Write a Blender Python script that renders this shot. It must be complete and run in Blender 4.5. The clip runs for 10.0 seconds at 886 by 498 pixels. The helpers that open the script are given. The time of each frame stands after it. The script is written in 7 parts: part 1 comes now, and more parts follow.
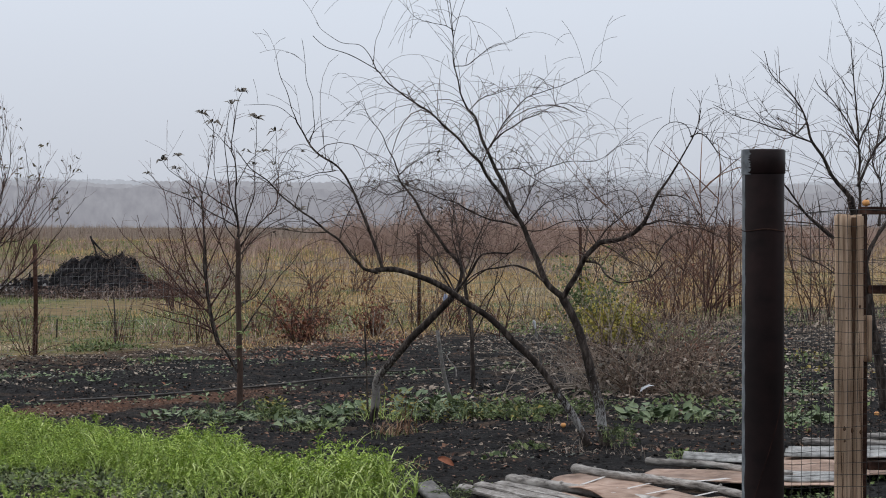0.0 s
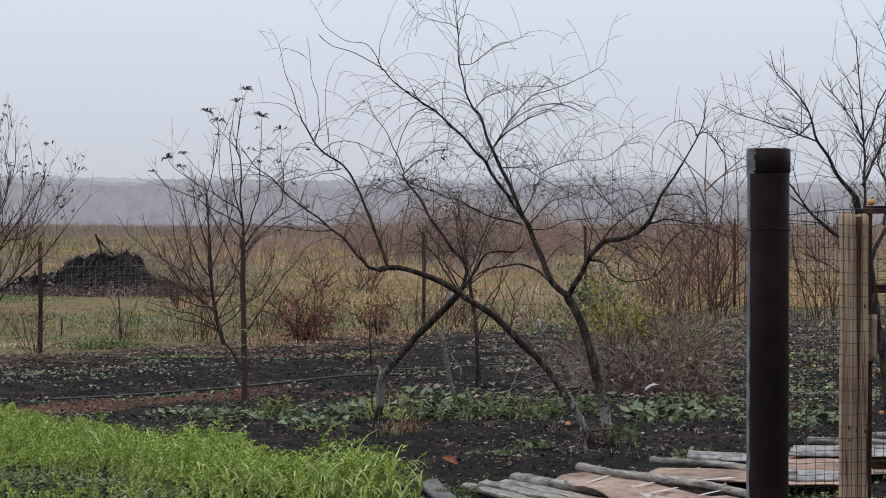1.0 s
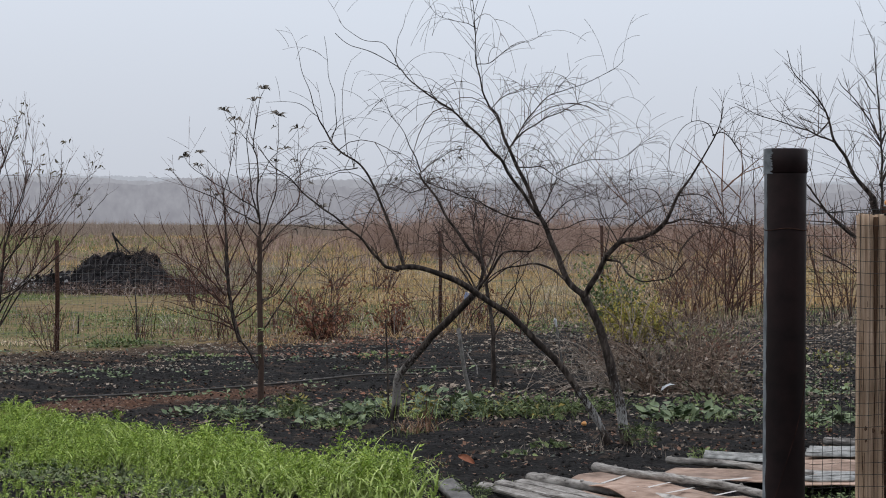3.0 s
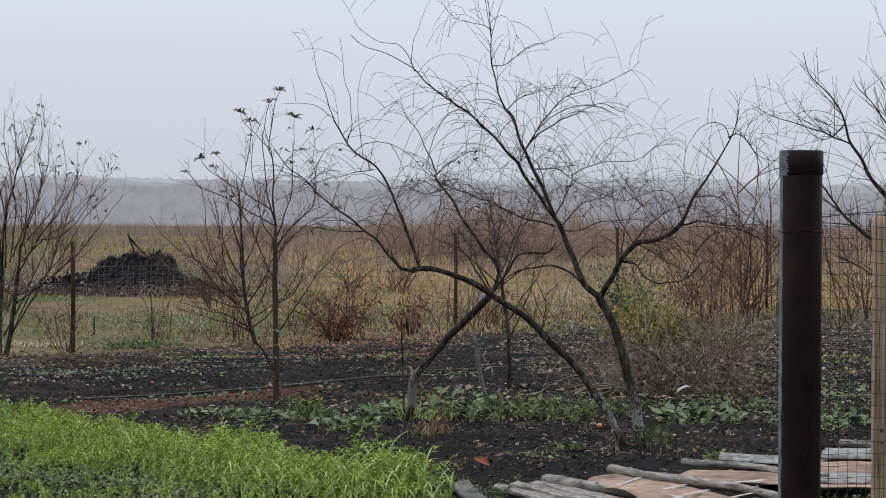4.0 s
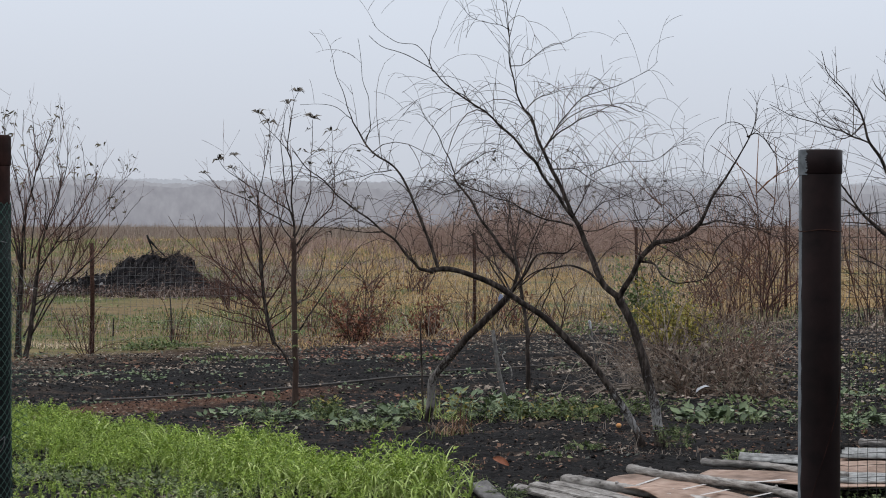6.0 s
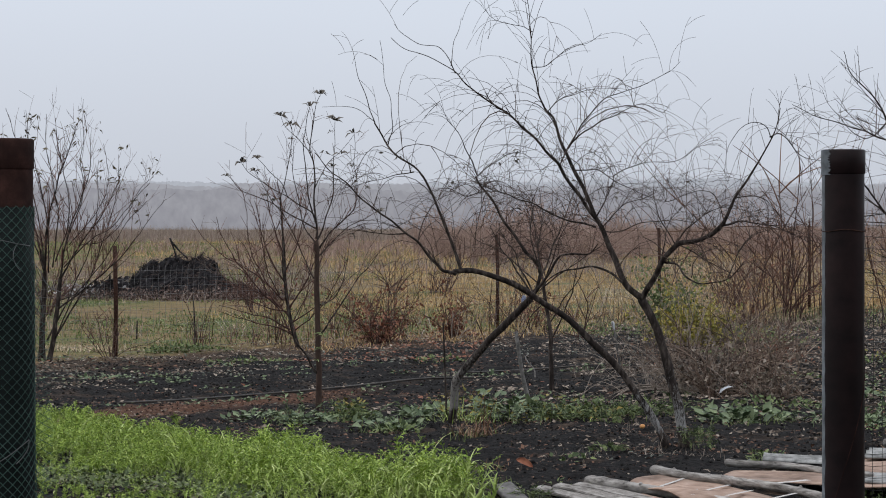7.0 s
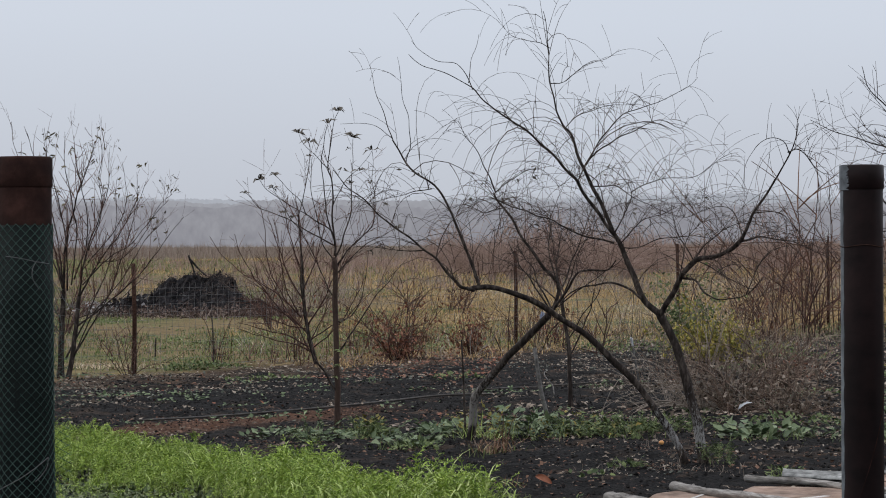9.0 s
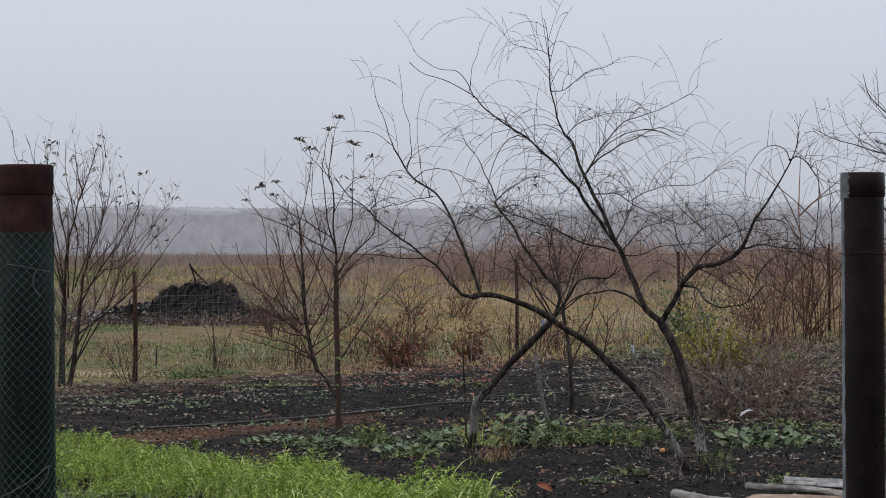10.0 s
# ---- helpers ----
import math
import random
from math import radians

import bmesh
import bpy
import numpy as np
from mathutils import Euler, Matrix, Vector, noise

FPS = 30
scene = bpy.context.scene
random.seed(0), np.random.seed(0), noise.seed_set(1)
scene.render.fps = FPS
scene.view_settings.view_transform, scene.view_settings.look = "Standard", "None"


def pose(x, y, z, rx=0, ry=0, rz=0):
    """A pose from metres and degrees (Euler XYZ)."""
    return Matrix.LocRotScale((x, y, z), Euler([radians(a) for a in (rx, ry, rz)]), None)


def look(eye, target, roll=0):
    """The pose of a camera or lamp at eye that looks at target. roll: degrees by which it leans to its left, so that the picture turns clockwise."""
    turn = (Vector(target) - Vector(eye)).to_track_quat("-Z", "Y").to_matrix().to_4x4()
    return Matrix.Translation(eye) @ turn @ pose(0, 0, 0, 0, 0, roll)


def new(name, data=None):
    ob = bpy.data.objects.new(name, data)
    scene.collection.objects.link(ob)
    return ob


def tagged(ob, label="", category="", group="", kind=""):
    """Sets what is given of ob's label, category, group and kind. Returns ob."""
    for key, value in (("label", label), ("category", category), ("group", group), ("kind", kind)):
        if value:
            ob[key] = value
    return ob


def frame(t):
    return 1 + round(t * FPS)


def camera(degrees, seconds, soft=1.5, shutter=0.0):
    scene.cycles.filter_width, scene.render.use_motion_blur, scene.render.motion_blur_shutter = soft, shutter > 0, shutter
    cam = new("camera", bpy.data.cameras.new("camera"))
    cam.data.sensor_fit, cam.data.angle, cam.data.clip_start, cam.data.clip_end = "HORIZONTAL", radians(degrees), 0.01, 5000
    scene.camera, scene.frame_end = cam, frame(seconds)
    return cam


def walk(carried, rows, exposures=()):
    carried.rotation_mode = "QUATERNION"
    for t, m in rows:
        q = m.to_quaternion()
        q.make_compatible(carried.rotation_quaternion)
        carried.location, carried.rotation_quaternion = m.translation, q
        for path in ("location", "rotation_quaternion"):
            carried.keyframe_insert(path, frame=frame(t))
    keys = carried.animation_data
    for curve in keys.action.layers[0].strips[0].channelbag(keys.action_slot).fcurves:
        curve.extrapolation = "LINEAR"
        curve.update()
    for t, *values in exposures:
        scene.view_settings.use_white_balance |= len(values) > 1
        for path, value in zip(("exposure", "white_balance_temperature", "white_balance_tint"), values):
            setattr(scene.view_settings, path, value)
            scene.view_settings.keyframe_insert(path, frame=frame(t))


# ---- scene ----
# ---- camera: it stands on a tripod and pans slowly ----
cam = camera(20.0, 10.0, soft=1.0)
EYE = 1.6
ROWS = [
    (0.0, 89.407, -0.000, 0.000),
    (0.5, 89.376, -0.081, 0.044),
    (1.0, 89.373, -0.093, 0.112),
    (1.5, 89.343, -0.104, 0.198),
    (2.0, 89.332, -0.157, 0.292),
    (2.2, 89.331, -0.172, 0.331),
    (3.3, 89.372, -0.256, 0.569),
    (3.5, 89.380, -0.259, 0.633),
    (4.0, 89.394, -0.274, 0.844),
    (4.5, 89.410, -0.258, 0.992),
    (5.0, 89.428, -0.254, 1.091),
    (5.2, 89.429, -0.233, 1.116),
    (6.3, 89.395, -0.071, 1.323),
    (6.5, 89.402, -0.036, 1.371),
    (7.0, 89.439, 0.130, 1.786),
    (7.5, 89.492, 0.166, 2.037),
    (8.0, 89.578, 0.211, 2.137),
    (8.5, 89.699, 0.268, 2.176),
    (9.0, 89.819, 0.307, 2.201),
    (9.5, 89.920, 0.355, 2.213),
    (10.0, 89.996, 0.329, 2.223),
]
walk(cam, [(t, pose(0, 0, EYE, rx, ry, rz)) for t, rx, ry, rz in ROWS], [(0.0, 0.0), (4.0, 0.0), (7.5, -0.04), (10.0, -0.17)])

# ---- light: a dull overcast sky with a broad, weak sun ----
SUN_EL, SUN_AZ = 38.0, -70.0
world = bpy.data.worlds.new("overcast_sky")
scene.world = world
world.use_nodes = True
wn, wl = world.node_tree.nodes, world.node_tree.links
wn.clear()
w_out = wn.new("ShaderNodeOutputWorld")
w_bg = wn.new("ShaderNodeBackground")
w_sky = wn.new("ShaderNodeTexSky")
w_sky.sky_type = "NISHITA"
w_sky.sun_disc = False
w_sky.sun_elevation, w_sky.sun_rotation = radians(SUN_EL), radians(SUN_AZ)
w_sky.dust_density = 6.0
w_geo = wn.new("ShaderNodeTexCoord")
w_sep = wn.new("ShaderNodeSeparateXYZ")
w_ramp = wn.new("ShaderNodeValToRGB")
w_mix = wn.new("ShaderNodeMixRGB")
w_noise = wn.new("ShaderNodeTexNoise")
w_add = wn.new("ShaderNodeMath")
w_add.operation = "MULTIPLY_ADD"
w_noise.inputs["Scale"].default_value = 2.5
w_noise.inputs["Detail"].default_value = 3.0
w_add.inputs[1].default_value = 0.03
w_scale = wn.new("ShaderNodeVectorMath")
w_scale.operation = "SCALE"
w_scale.inputs[3].default_value = 0.05
w_ramp.color_ramp.elements[0].position, w_ramp.color_ramp.elements[0].color = 0.0, (0.60, 0.63, 0.70, 1)
w_ramp.color_ramp.elements[1].position, w_ramp.color_ramp.elements[1].color = 1.0, (1.40, 1.45, 1.56, 1)
mid_e = w_ramp.color_ramp.elements.new(0.10)
mid_e.color = (0.748, 0.81, 0.918, 1)
w_mix.inputs[0].default_value = 0.9
wl.new(w_geo.outputs["Generated"], w_sep.inputs[0])
wl.new(w_geo.outputs["Generated"], w_noise.inputs["Vector"])
wl.new(w_noise.outputs["Fac"], w_add.inputs[0])
wl.new(w_sep.outputs["Z"], w_add.inputs[2])
wl.new(w_add.outputs[0], w_ramp.inputs["Fac"])
wl.new(w_sky.outputs[0], w_scale.inputs[0])
wl.new(w_scale.outputs[0], w_mix.inputs[1])
wl.new(w_ramp.outputs[0], w_mix.inputs[2])
wl.new(w_mix.outputs[0], w_bg.inputs["Color"])
wl.new(w_bg.outputs[0], w_out.inputs["Surface"])
w_bg.inputs["Strength"].default_value = 1.0
sun = new("sun", bpy.data.lights.new("sun", "SUN"))
sun.data.energy, sun.data.angle, sun.data.color = 0.5, radians(25), (1.0, 0.97, 0.93)
sun.matrix_world = look((0, 0, 0), (-math.sin(radians(SUN_AZ)) * math.cos(radians(SUN_EL)), -math.cos(radians(SUN_AZ)) * math.cos(radians(SUN_EL)), -math.sin(radians(SUN_EL))))


# ---- materials ----
def material(name, cols, scale=8.0, rough=0.85, bump=0.3, metal=0.0, island=0.0, stretch=(1, 1, 1), coat=0.0, big=0.0, obj=0.0, bump_scale=None, spec=0.3):
    """Noise-mottled surface: cols from dark to light, a second, larger mottling (big), variation by loose piece (island) or by object (obj)."""
    m = bpy.data.materials.new(name)
    m.use_nodes = True
    n, k = m.node_tree.nodes, m.node_tree.links
    b = n["Principled BSDF"]
    tc = n.new("ShaderNodeTexCoord")
    mp = n.new("ShaderNodeMapping")
    mp.inputs["Scale"].default_value = stretch
    k.new(tc.outputs["Object"], mp.inputs["Vector"])
    tx = n.new("ShaderNodeTexNoise")
    tx.inputs["Scale"].default_value, tx.inputs["Detail"].default_value, tx.inputs["Roughness"].default_value = scale, 7.0, 0.62
    k.new(mp.outputs[0], tx.inputs["Vector"])
    fac = tx.outputs["Fac"]
    for source, amount in ((("ShaderNodeNewGeometry", "Random Per Island"), island), (("ShaderNodeObjectInfo", "Random"), obj)):
        if amount:
            g = n.new(source[0])
            mx = n.new("ShaderNodeMix")
            mx.inputs[0].default_value = amount
            k.new(fac, mx.inputs[2])
            k.new(g.outputs[source[1]], mx.inputs[3])
            fac = mx.outputs[0]
    rp = n.new("ShaderNodeValToRGB")
    els = rp.color_ramp.elements
    lo, hi = (0.08, 0.92) if island > 0.5 or obj > 0.5 else (0.3, 0.7)
    els[0].position, els[1].position = lo, hi
    els[0].color, els[1].color = (*cols[0], 1), (*cols[-1], 1)
    for i, c in enumerate(cols[1:-1], 1):
        els.new(lo + (hi - lo) * i / (len(cols) - 1)).color = (*c, 1)
    k.new(fac, rp.inputs["Fac"])
    colour = rp.outputs["Color"]
    if big:
        t2 = n.new("ShaderNodeTexNoise")
        t2.inputs["Scale"].default_value, t2.inputs["Detail"].default_value = scale * 0.13, 3.0
        k.new(tc.outputs["Object"], t2.inputs["Vector"])
        mr = n.new("ShaderNodeMapRange")
        mr.inputs["From Min"].default_value, mr.inputs["From Max"].default_value = 0.3, 0.7
        mr.inputs["To Min"].default_value, mr.inputs["To Max"].default_value = 1 - big, 1 + big * 0.6
        k.new(t2.outputs["Fac"], mr.inputs["Value"])
        hs = n.new("ShaderNodeHueSaturation")
        k.new(mr.outputs[0], hs.inputs["Value"])
        k.new(colour, hs.inputs["Color"])
        colour = hs.outputs["Color"]
    k.new(colour, b.inputs["Base Color"])
    b.inputs["Roughness"].default_value, b.inputs["Metallic"].default_value = rough, metal
    b.inputs["Coat Weight"].default_value = coat
    b.inputs["Coat Roughness"].default_value = 0.12
    b.inputs["Specular IOR Level"].default_value = spec
    if bump:
        bp = n.new("ShaderNodeBump")
        bp.inputs["Strength"].default_value, bp.inputs["Distance"].default_value = bump, 0.01
        if bump_scale:
            tb = n.new("ShaderNodeTexNoise")
            tb.inputs["Scale"].default_value, tb.inputs["Detail"].default_value = bump_scale, 5.0
            k.new(mp.outputs[0], tb.inputs["Vector"])
            k.new(tb.outputs["Fac"], bp.inputs["Height"])
        else:
            k.new(tx.outputs["Fac"], bp.inputs["Height"])
        k.new(bp.outputs[0], b.inputs["Normal"])
    return m


def limewashed_bark(name, start=0.74, wash=(0.29, 0.283, 0.275, 1)):
    """Dark bark whose lowest half metre still wears old lime wash."""
    m = material(name, [(0.009, 0.007, 0.0065), (0.032, 0.0245, 0.021), (0.12, 0.098, 0.084)], 30, 0.8, 0.8, spec=0.15, stretch=(1, 1, 0.3))
    n, k = m.node_tree.nodes, m.node_tree.links
    b = n["Principled BSDF"]
    old = b.inputs["Base Color"].links[0].from_socket
    tc = n.new("ShaderNodeTexCoord")
    sp = n.new("ShaderNodeSeparateXYZ")
    k.new(tc.outputs["Object"], sp.inputs[0])
    mr = n.new("ShaderNodeMapRange")
    mr.inputs["From Min"].default_value, mr.inputs["From Max"].default_value = 0.16, 0.80
    mr.inputs["To Min"].default_value, mr.inputs["To Max"].default_value = 0.36, 0.0
    k.new(sp.outputs["Z"], mr.inputs["Value"])
    tx = n.new("ShaderNodeTexNoise")
    tx.inputs["Scale"].default_value, tx.inputs["Detail"].default_value, tx.inputs["Roughness"].default_value = 60, 8, 0.72
    mp = n.new("ShaderNodeMapping")
    mp.inputs["Scale"].default_value = (1, 1, 0.4)
    k.new(tc.outputs["Object"], mp.inputs["Vector"])
    k.new(mp.outputs[0], tx.inputs["Vector"])
    foot = n.new("ShaderNodeMapRange")
    foot.inputs["From Min"].default_value, foot.inputs["From Max"].default_value = 0.04, 0.17
    foot.inputs["To Min"].default_value, foot.inputs["To Max"].default_value = -0.3, 0.0
    k.new(sp.outputs["Z"], foot.inputs["Value"])
    both = n.new("ShaderNodeMath")
    k.new(mr.outputs[0], both.inputs[0])
    k.new(foot.outputs[0], both.inputs[1])
    ad = n.new("ShaderNodeMath")
    ad.operation = "ADD"
    k.new(tx.outputs["Fac"], ad.inputs[0])
    k.new(both.outputs[0], ad.inputs[1])
    rp = n.new("ShaderNodeValToRGB")
    rp.color_ramp.elements[0].position, rp.color_ramp.elements[1].position = start, start + 0.12
    k.new(ad.outputs[0], rp.inputs["Fac"])
    mx = n.new("ShaderNodeMixRGB")
    mx.inputs[2].default_value = wash
    k.new(rp.outputs["Color"], mx.inputs[0])
    k.new(old, mx.inputs[1])
    k.new(mx.outputs[0], b.inputs["Base Color"])
    return m


def ground_material():
    """Black garden soil up to the fence line, rough turf in ochre and green beyond it."""
    m = bpy.data.materials.new("black_soil_and_turf")
    m.use_nodes = True
    n, k = m.node_tree.nodes, m.node_tree.links
    b = n["Principled BSDF"]
    tc = n.new("ShaderNodeTexCoord")

    def noise_at(scale, detail=6):
        t = n.new("ShaderNodeTexNoise")
        t.inputs["Scale"].default_value, t.inputs["Detail"].default_value = scale, detail
        k.new(tc.outputs["Object"], t.inputs["Vector"])
        return t.outputs["Fac"]

    def ramp(fac, stops):
        r = n.new("ShaderNodeValToRGB")
        e = r.color_ramp.elements
        e[0].position, e[0].color = stops[0][0], (*stops[0][1], 1)
        e[1].position, e[1].color = stops[-1][0], (*stops[-1][1], 1)
        for p, c in stops[1:-1]:
            e.new(p).color = (*c, 1)
        k.new(fac, r.inputs["Fac"])
        return r.outputs["Color"]

    fine, mid, wide = noise_at(28, 9), noise_at(2.2), noise_at(0.16, 4)
    soil = ramp(fine, [(0.3, (0.0055, 0.0052, 0.0054)), (0.55, (0.0125, 0.0118, 0.0118)), (0.75, (0.036, 0.030, 0.026))])
    brown = ramp(fine, [(0.3, (0.022, 0.015, 0.011)), (0.7, (0.11, 0.076, 0.054))])
    near = n.new("ShaderNodeVectorMath")
    near.operation = "DOT_PRODUCT"
    near.inputs[1].default_value = (-0.842, 0.539, 0)
    k.new(tc.outputs["Object"], near.inputs[0])
    mould = n.new("ShaderNodeMapRange")
    mould.inputs["From Min"].default_value, mould.inputs["From Max"].default_value = 20.61 - 2.8, 20.61 - 0.3
    mould.inputs["To Min"].default_value, mould.inputs["To Max"].default_value = 0.0, 0.30
    k.new(near.outputs["Value"], mould.inputs["Value"])
    more = n.new("ShaderNodeMath")
    more.operation = "ADD"
    k.new(mid, more.inputs[0]), k.new(mould.outputs[0], more.inputs[1])
    patch = ramp(more.outputs[0], [(0.56, (0, 0, 0)), (0.74, (1, 1, 1))])
    mx1 = n.new("ShaderNodeMixRGB")
    k.new(patch, mx1.inputs[0]), k.new(soil, mx1.inputs[1]), k.new(brown, mx1.inputs[2])
    # red-brown earth turned up along the hose
    sep = n.new("ShaderNodeSeparateXYZ")
    k.new(tc.outputs["Object"], sep.inputs[0])
    off = n.new("ShaderNodeVectorMath")
    off.operation = "DOT_PRODUCT"
    off.inputs[1].default_value = (1.41, -1.0, 0)
    k.new(tc.outputs["Object"], off.inputs[0])

    def between(value, lo0, lo1, hi0, hi1):
        up, down, both = n.new("ShaderNodeMapRange"), n.new("ShaderNodeMapRange"), n.new("ShaderNodeMath")
        both.operation = "MULTIPLY"
        up.inputs["From Min"].default_value, up.inputs["From Max"].default_value = lo0, lo1
        down.inputs["From Min"].default_value, down.inputs["From Max"].default_value = hi1, hi0
        k.new(value, up.inputs["Value"]), k.new(value, down.inputs["Value"])
        k.new(up.outputs[0], both.inputs[0]), k.new(down.outputs[0], both.inputs[1])
        return both.outputs[0]

    band = n.new("ShaderNodeMath")
    band.operation = "MULTIPLY"
    wavy = n.new("ShaderNodeMath")
    wavy.operation = "MULTIPLY_ADD"
    wavy.inputs[1].default_value = 1.6
    k.new(mid, wavy.inputs[0]), k.new(off.outputs["Value"], wavy.inputs[2])
    k.new(between(wavy.outputs[0], -26.05, -25.8, -25.0, -24.3), band.inputs[0])
    k.new(between(sep.outputs["X"], -4.4, -3.7, -2.2, -1.2), band.inputs[1])
    mx0 = n.new("ShaderNodeMixRGB")
    k.new(band.outputs[0], mx0.inputs[0]), k.new(mx1.outputs[0], mx0.inputs[1])
    k.new(ramp(fine, [(0.3, (0.036, 0.018, 0.012)), (0.7, (0.135, 0.070, 0.044))]), mx0.inputs[2])
    mx1 = mx0
    turf_dry = ramp(mid, [(0.3, (0.11, 0.082, 0.043)), (0.7, (0.26, 0.187, 0.093))])
    turf_green = ramp(mid, [(0.3, (0.06, 0.085, 0.03)), (0.7, (0.13, 0.15, 0.055))])
    mx2 = n.new("ShaderNodeMixRGB")
    k.new(ramp(wide, [(0.49, (0, 0, 0)), (0.67, (1, 1, 1))]), mx2.inputs[0])
    k.new(turf_dry, mx2.inputs[1]), k.new(turf_green, mx2.inputs[2])
    dot = n.new("ShaderNodeVectorMath")
    dot.operation = "DOT_PRODUCT"
    dot.inputs[1].default_value = (-0.842, 0.539, 0)
    k.new(tc.outputs["Object"], dot.inputs[0])
    ad = n.new("ShaderNodeMath")
    ad.operation = "MULTIPLY_ADD"
    ad.inputs[1].default_value = 2.2
    k.new(mid, ad.inputs[0]), k.new(dot.outputs["Value"], ad.inputs[2])
    mr = n.new("ShaderNodeMapRange")
    mr.inputs["From Min"].default_value, mr.inputs["From Max"].default_value = 20.61 + 0.4, 20.61 + 1.2
    k.new(ad.outputs[0], mr.inputs["Value"])
    mx3 = n.new("ShaderNodeMixRGB")
    k.new(mr.outputs[0], mx3.inputs[0]), k.new(mx1.outputs[0], mx3.inputs[1]), k.new(mx2.outputs[0], mx3.inputs[2])
    k.new(mx3.outputs[0], b.inputs["Base Color"])
    b.inputs["Roughness"].default_value = 0.9
    b.inputs["Specular IOR Level"].default_value = 0.08
    bp = n.new("ShaderNodeBump")
    bp.inputs["Strength"].default_value, bp.inputs["Distance"].default_value = 0.9, 0.03
    k.new(fine, bp.inputs["Height"]), k.new(bp.outputs[0], b.inputs["Normal"])
    return m


def haze_glow_wood(name, low, high):
    """Far woods in mist: the haze is painted on as a glowing colour."""
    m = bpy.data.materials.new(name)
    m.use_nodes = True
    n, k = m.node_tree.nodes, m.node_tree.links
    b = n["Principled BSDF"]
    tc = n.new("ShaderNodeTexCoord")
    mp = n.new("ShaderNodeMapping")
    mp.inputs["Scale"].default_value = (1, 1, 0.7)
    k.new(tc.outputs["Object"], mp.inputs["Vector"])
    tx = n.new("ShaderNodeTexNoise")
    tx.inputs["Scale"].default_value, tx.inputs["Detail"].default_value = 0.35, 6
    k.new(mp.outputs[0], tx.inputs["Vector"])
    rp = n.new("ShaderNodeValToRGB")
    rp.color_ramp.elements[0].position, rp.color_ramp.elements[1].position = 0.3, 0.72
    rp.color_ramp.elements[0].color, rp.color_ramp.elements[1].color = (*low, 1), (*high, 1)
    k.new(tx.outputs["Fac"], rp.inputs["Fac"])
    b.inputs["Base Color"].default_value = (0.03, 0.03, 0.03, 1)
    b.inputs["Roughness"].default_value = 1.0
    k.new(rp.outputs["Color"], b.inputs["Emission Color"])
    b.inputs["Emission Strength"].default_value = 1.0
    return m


BARK = material("dark_wet_bark", [(0.009, 0.007, 0.0065), (0.032, 0.0245, 0.021), (0.12, 0.098, 0.084)], 30, 0.8, 0.8, spec=0.15, stretch=(1, 1, 0.3))
LIMED = limewashed_bark("bark_with_old_lime_wash")
GREYED = limewashed_bark("grey_weathered_bark", 0.68, (0.22, 0.205, 0.19, 1))
TWIG = material("dark_twig_bark", [(0.032, 0.023, 0.020), (0.115, 0.085, 0.073)], 20, 0.8, 0.0, island=0.6, spec=0.1)
RED_TWIG = material("red_brown_twig_bark", [(0.042, 0.021, 0.017), (0.115, 0.060, 0.047), (0.23, 0.135, 0.107)], 20, 0.8, 0.0, island=0.7, spec=0.15)
BRUSH = material("grey_brown_brushwood", [(0.045, 0.028, 0.022), (0.15, 0.10, 0.076), (0.42, 0.325, 0.25)], 20, 0.85, 0.0, island=0.85, spec=0.1)
CANE = material("orange_brown_cane", [(0.075, 0.038, 0.026), (0.17, 0.092, 0.062), (0.30, 0.18, 0.125)], 20, 0.8, 0.0, island=0.7, spec=0.15)
DARK_STEM = material("dark_red_brown_stem", [(0.022, 0.012, 0.010), (0.055, 0.030, 0.025), (0.10, 0.060, 0.050)], 20, 0.8, 0.0, island=0.7, spec=0.15)
GREY_TWIG = material("grey_dead_twig", [(0.10, 0.078, 0.062), (0.24, 0.195, 0.16), (0.44, 0.38, 0.32)], 20, 0.85, 0.0, island=0.8)
DEAD_LEAF = material("dead_leaf", [(0.040, 0.031, 0.024), (0.11, 0.085, 0.064), (0.21, 0.163, 0.125), (0.40, 0.335, 0.27)], 40, 0.8, 0.1, island=0.85)
PALE_LEAF = material("faded_grey_green_leaf", [(0.05, 0.056, 0.042), (0.115, 0.125, 0.098), (0.20, 0.21, 0.175)], 40, 0.7, 0.1, island=0.8)
MULCH = material("red_brown_mulch", [(0.05, 0.026, 0.018), (0.14, 0.074, 0.049), (0.22, 0.128, 0.086)], 40, 0.9, 0.1, island=0.8)
RUST_LEAF = material("rusty_red_leaf", [(0.11, 0.040, 0.024), (0.23, 0.092, 0.054), (0.35, 0.175, 0.11)], 30, 0.75, 0.1, island=0.8)
WEED = material("weed_leaf", [(0.042, 0.066, 0.022), (0.105, 0.145, 0.048), (0.21, 0.25, 0.095)], 30, 0.6, 0.1, island=0.8)
BLUISH = material("bluish_weed_leaf", [(0.052, 0.084, 0.038), (0.132, 0.178, 0.088), (0.25, 0.30, 0.165)], 30, 0.55, 0.1, island=0.8)
YELLOW_LEAF = material("yellowing_leaf", [(0.09, 0.09, 0.026), (0.22, 0.19, 0.048), (0.38, 0.29, 0.075)], 30, 0.65, 0.1, island=0.8)
GOLD_LEAF = material("golden_autumn_leaf", [(0.13, 0.135, 0.032), (0.31, 0.275, 0.058), (0.50, 0.385, 0.09)], 30, 0.65, 0.1, island=0.8)
CROP = material("fresh_green_crop_leaf", [(0.11, 0.19, 0.024), (0.28, 0.40, 0.055), (0.46, 0.56, 0.12)], 20, 0.55, 0.0, island=0.75)
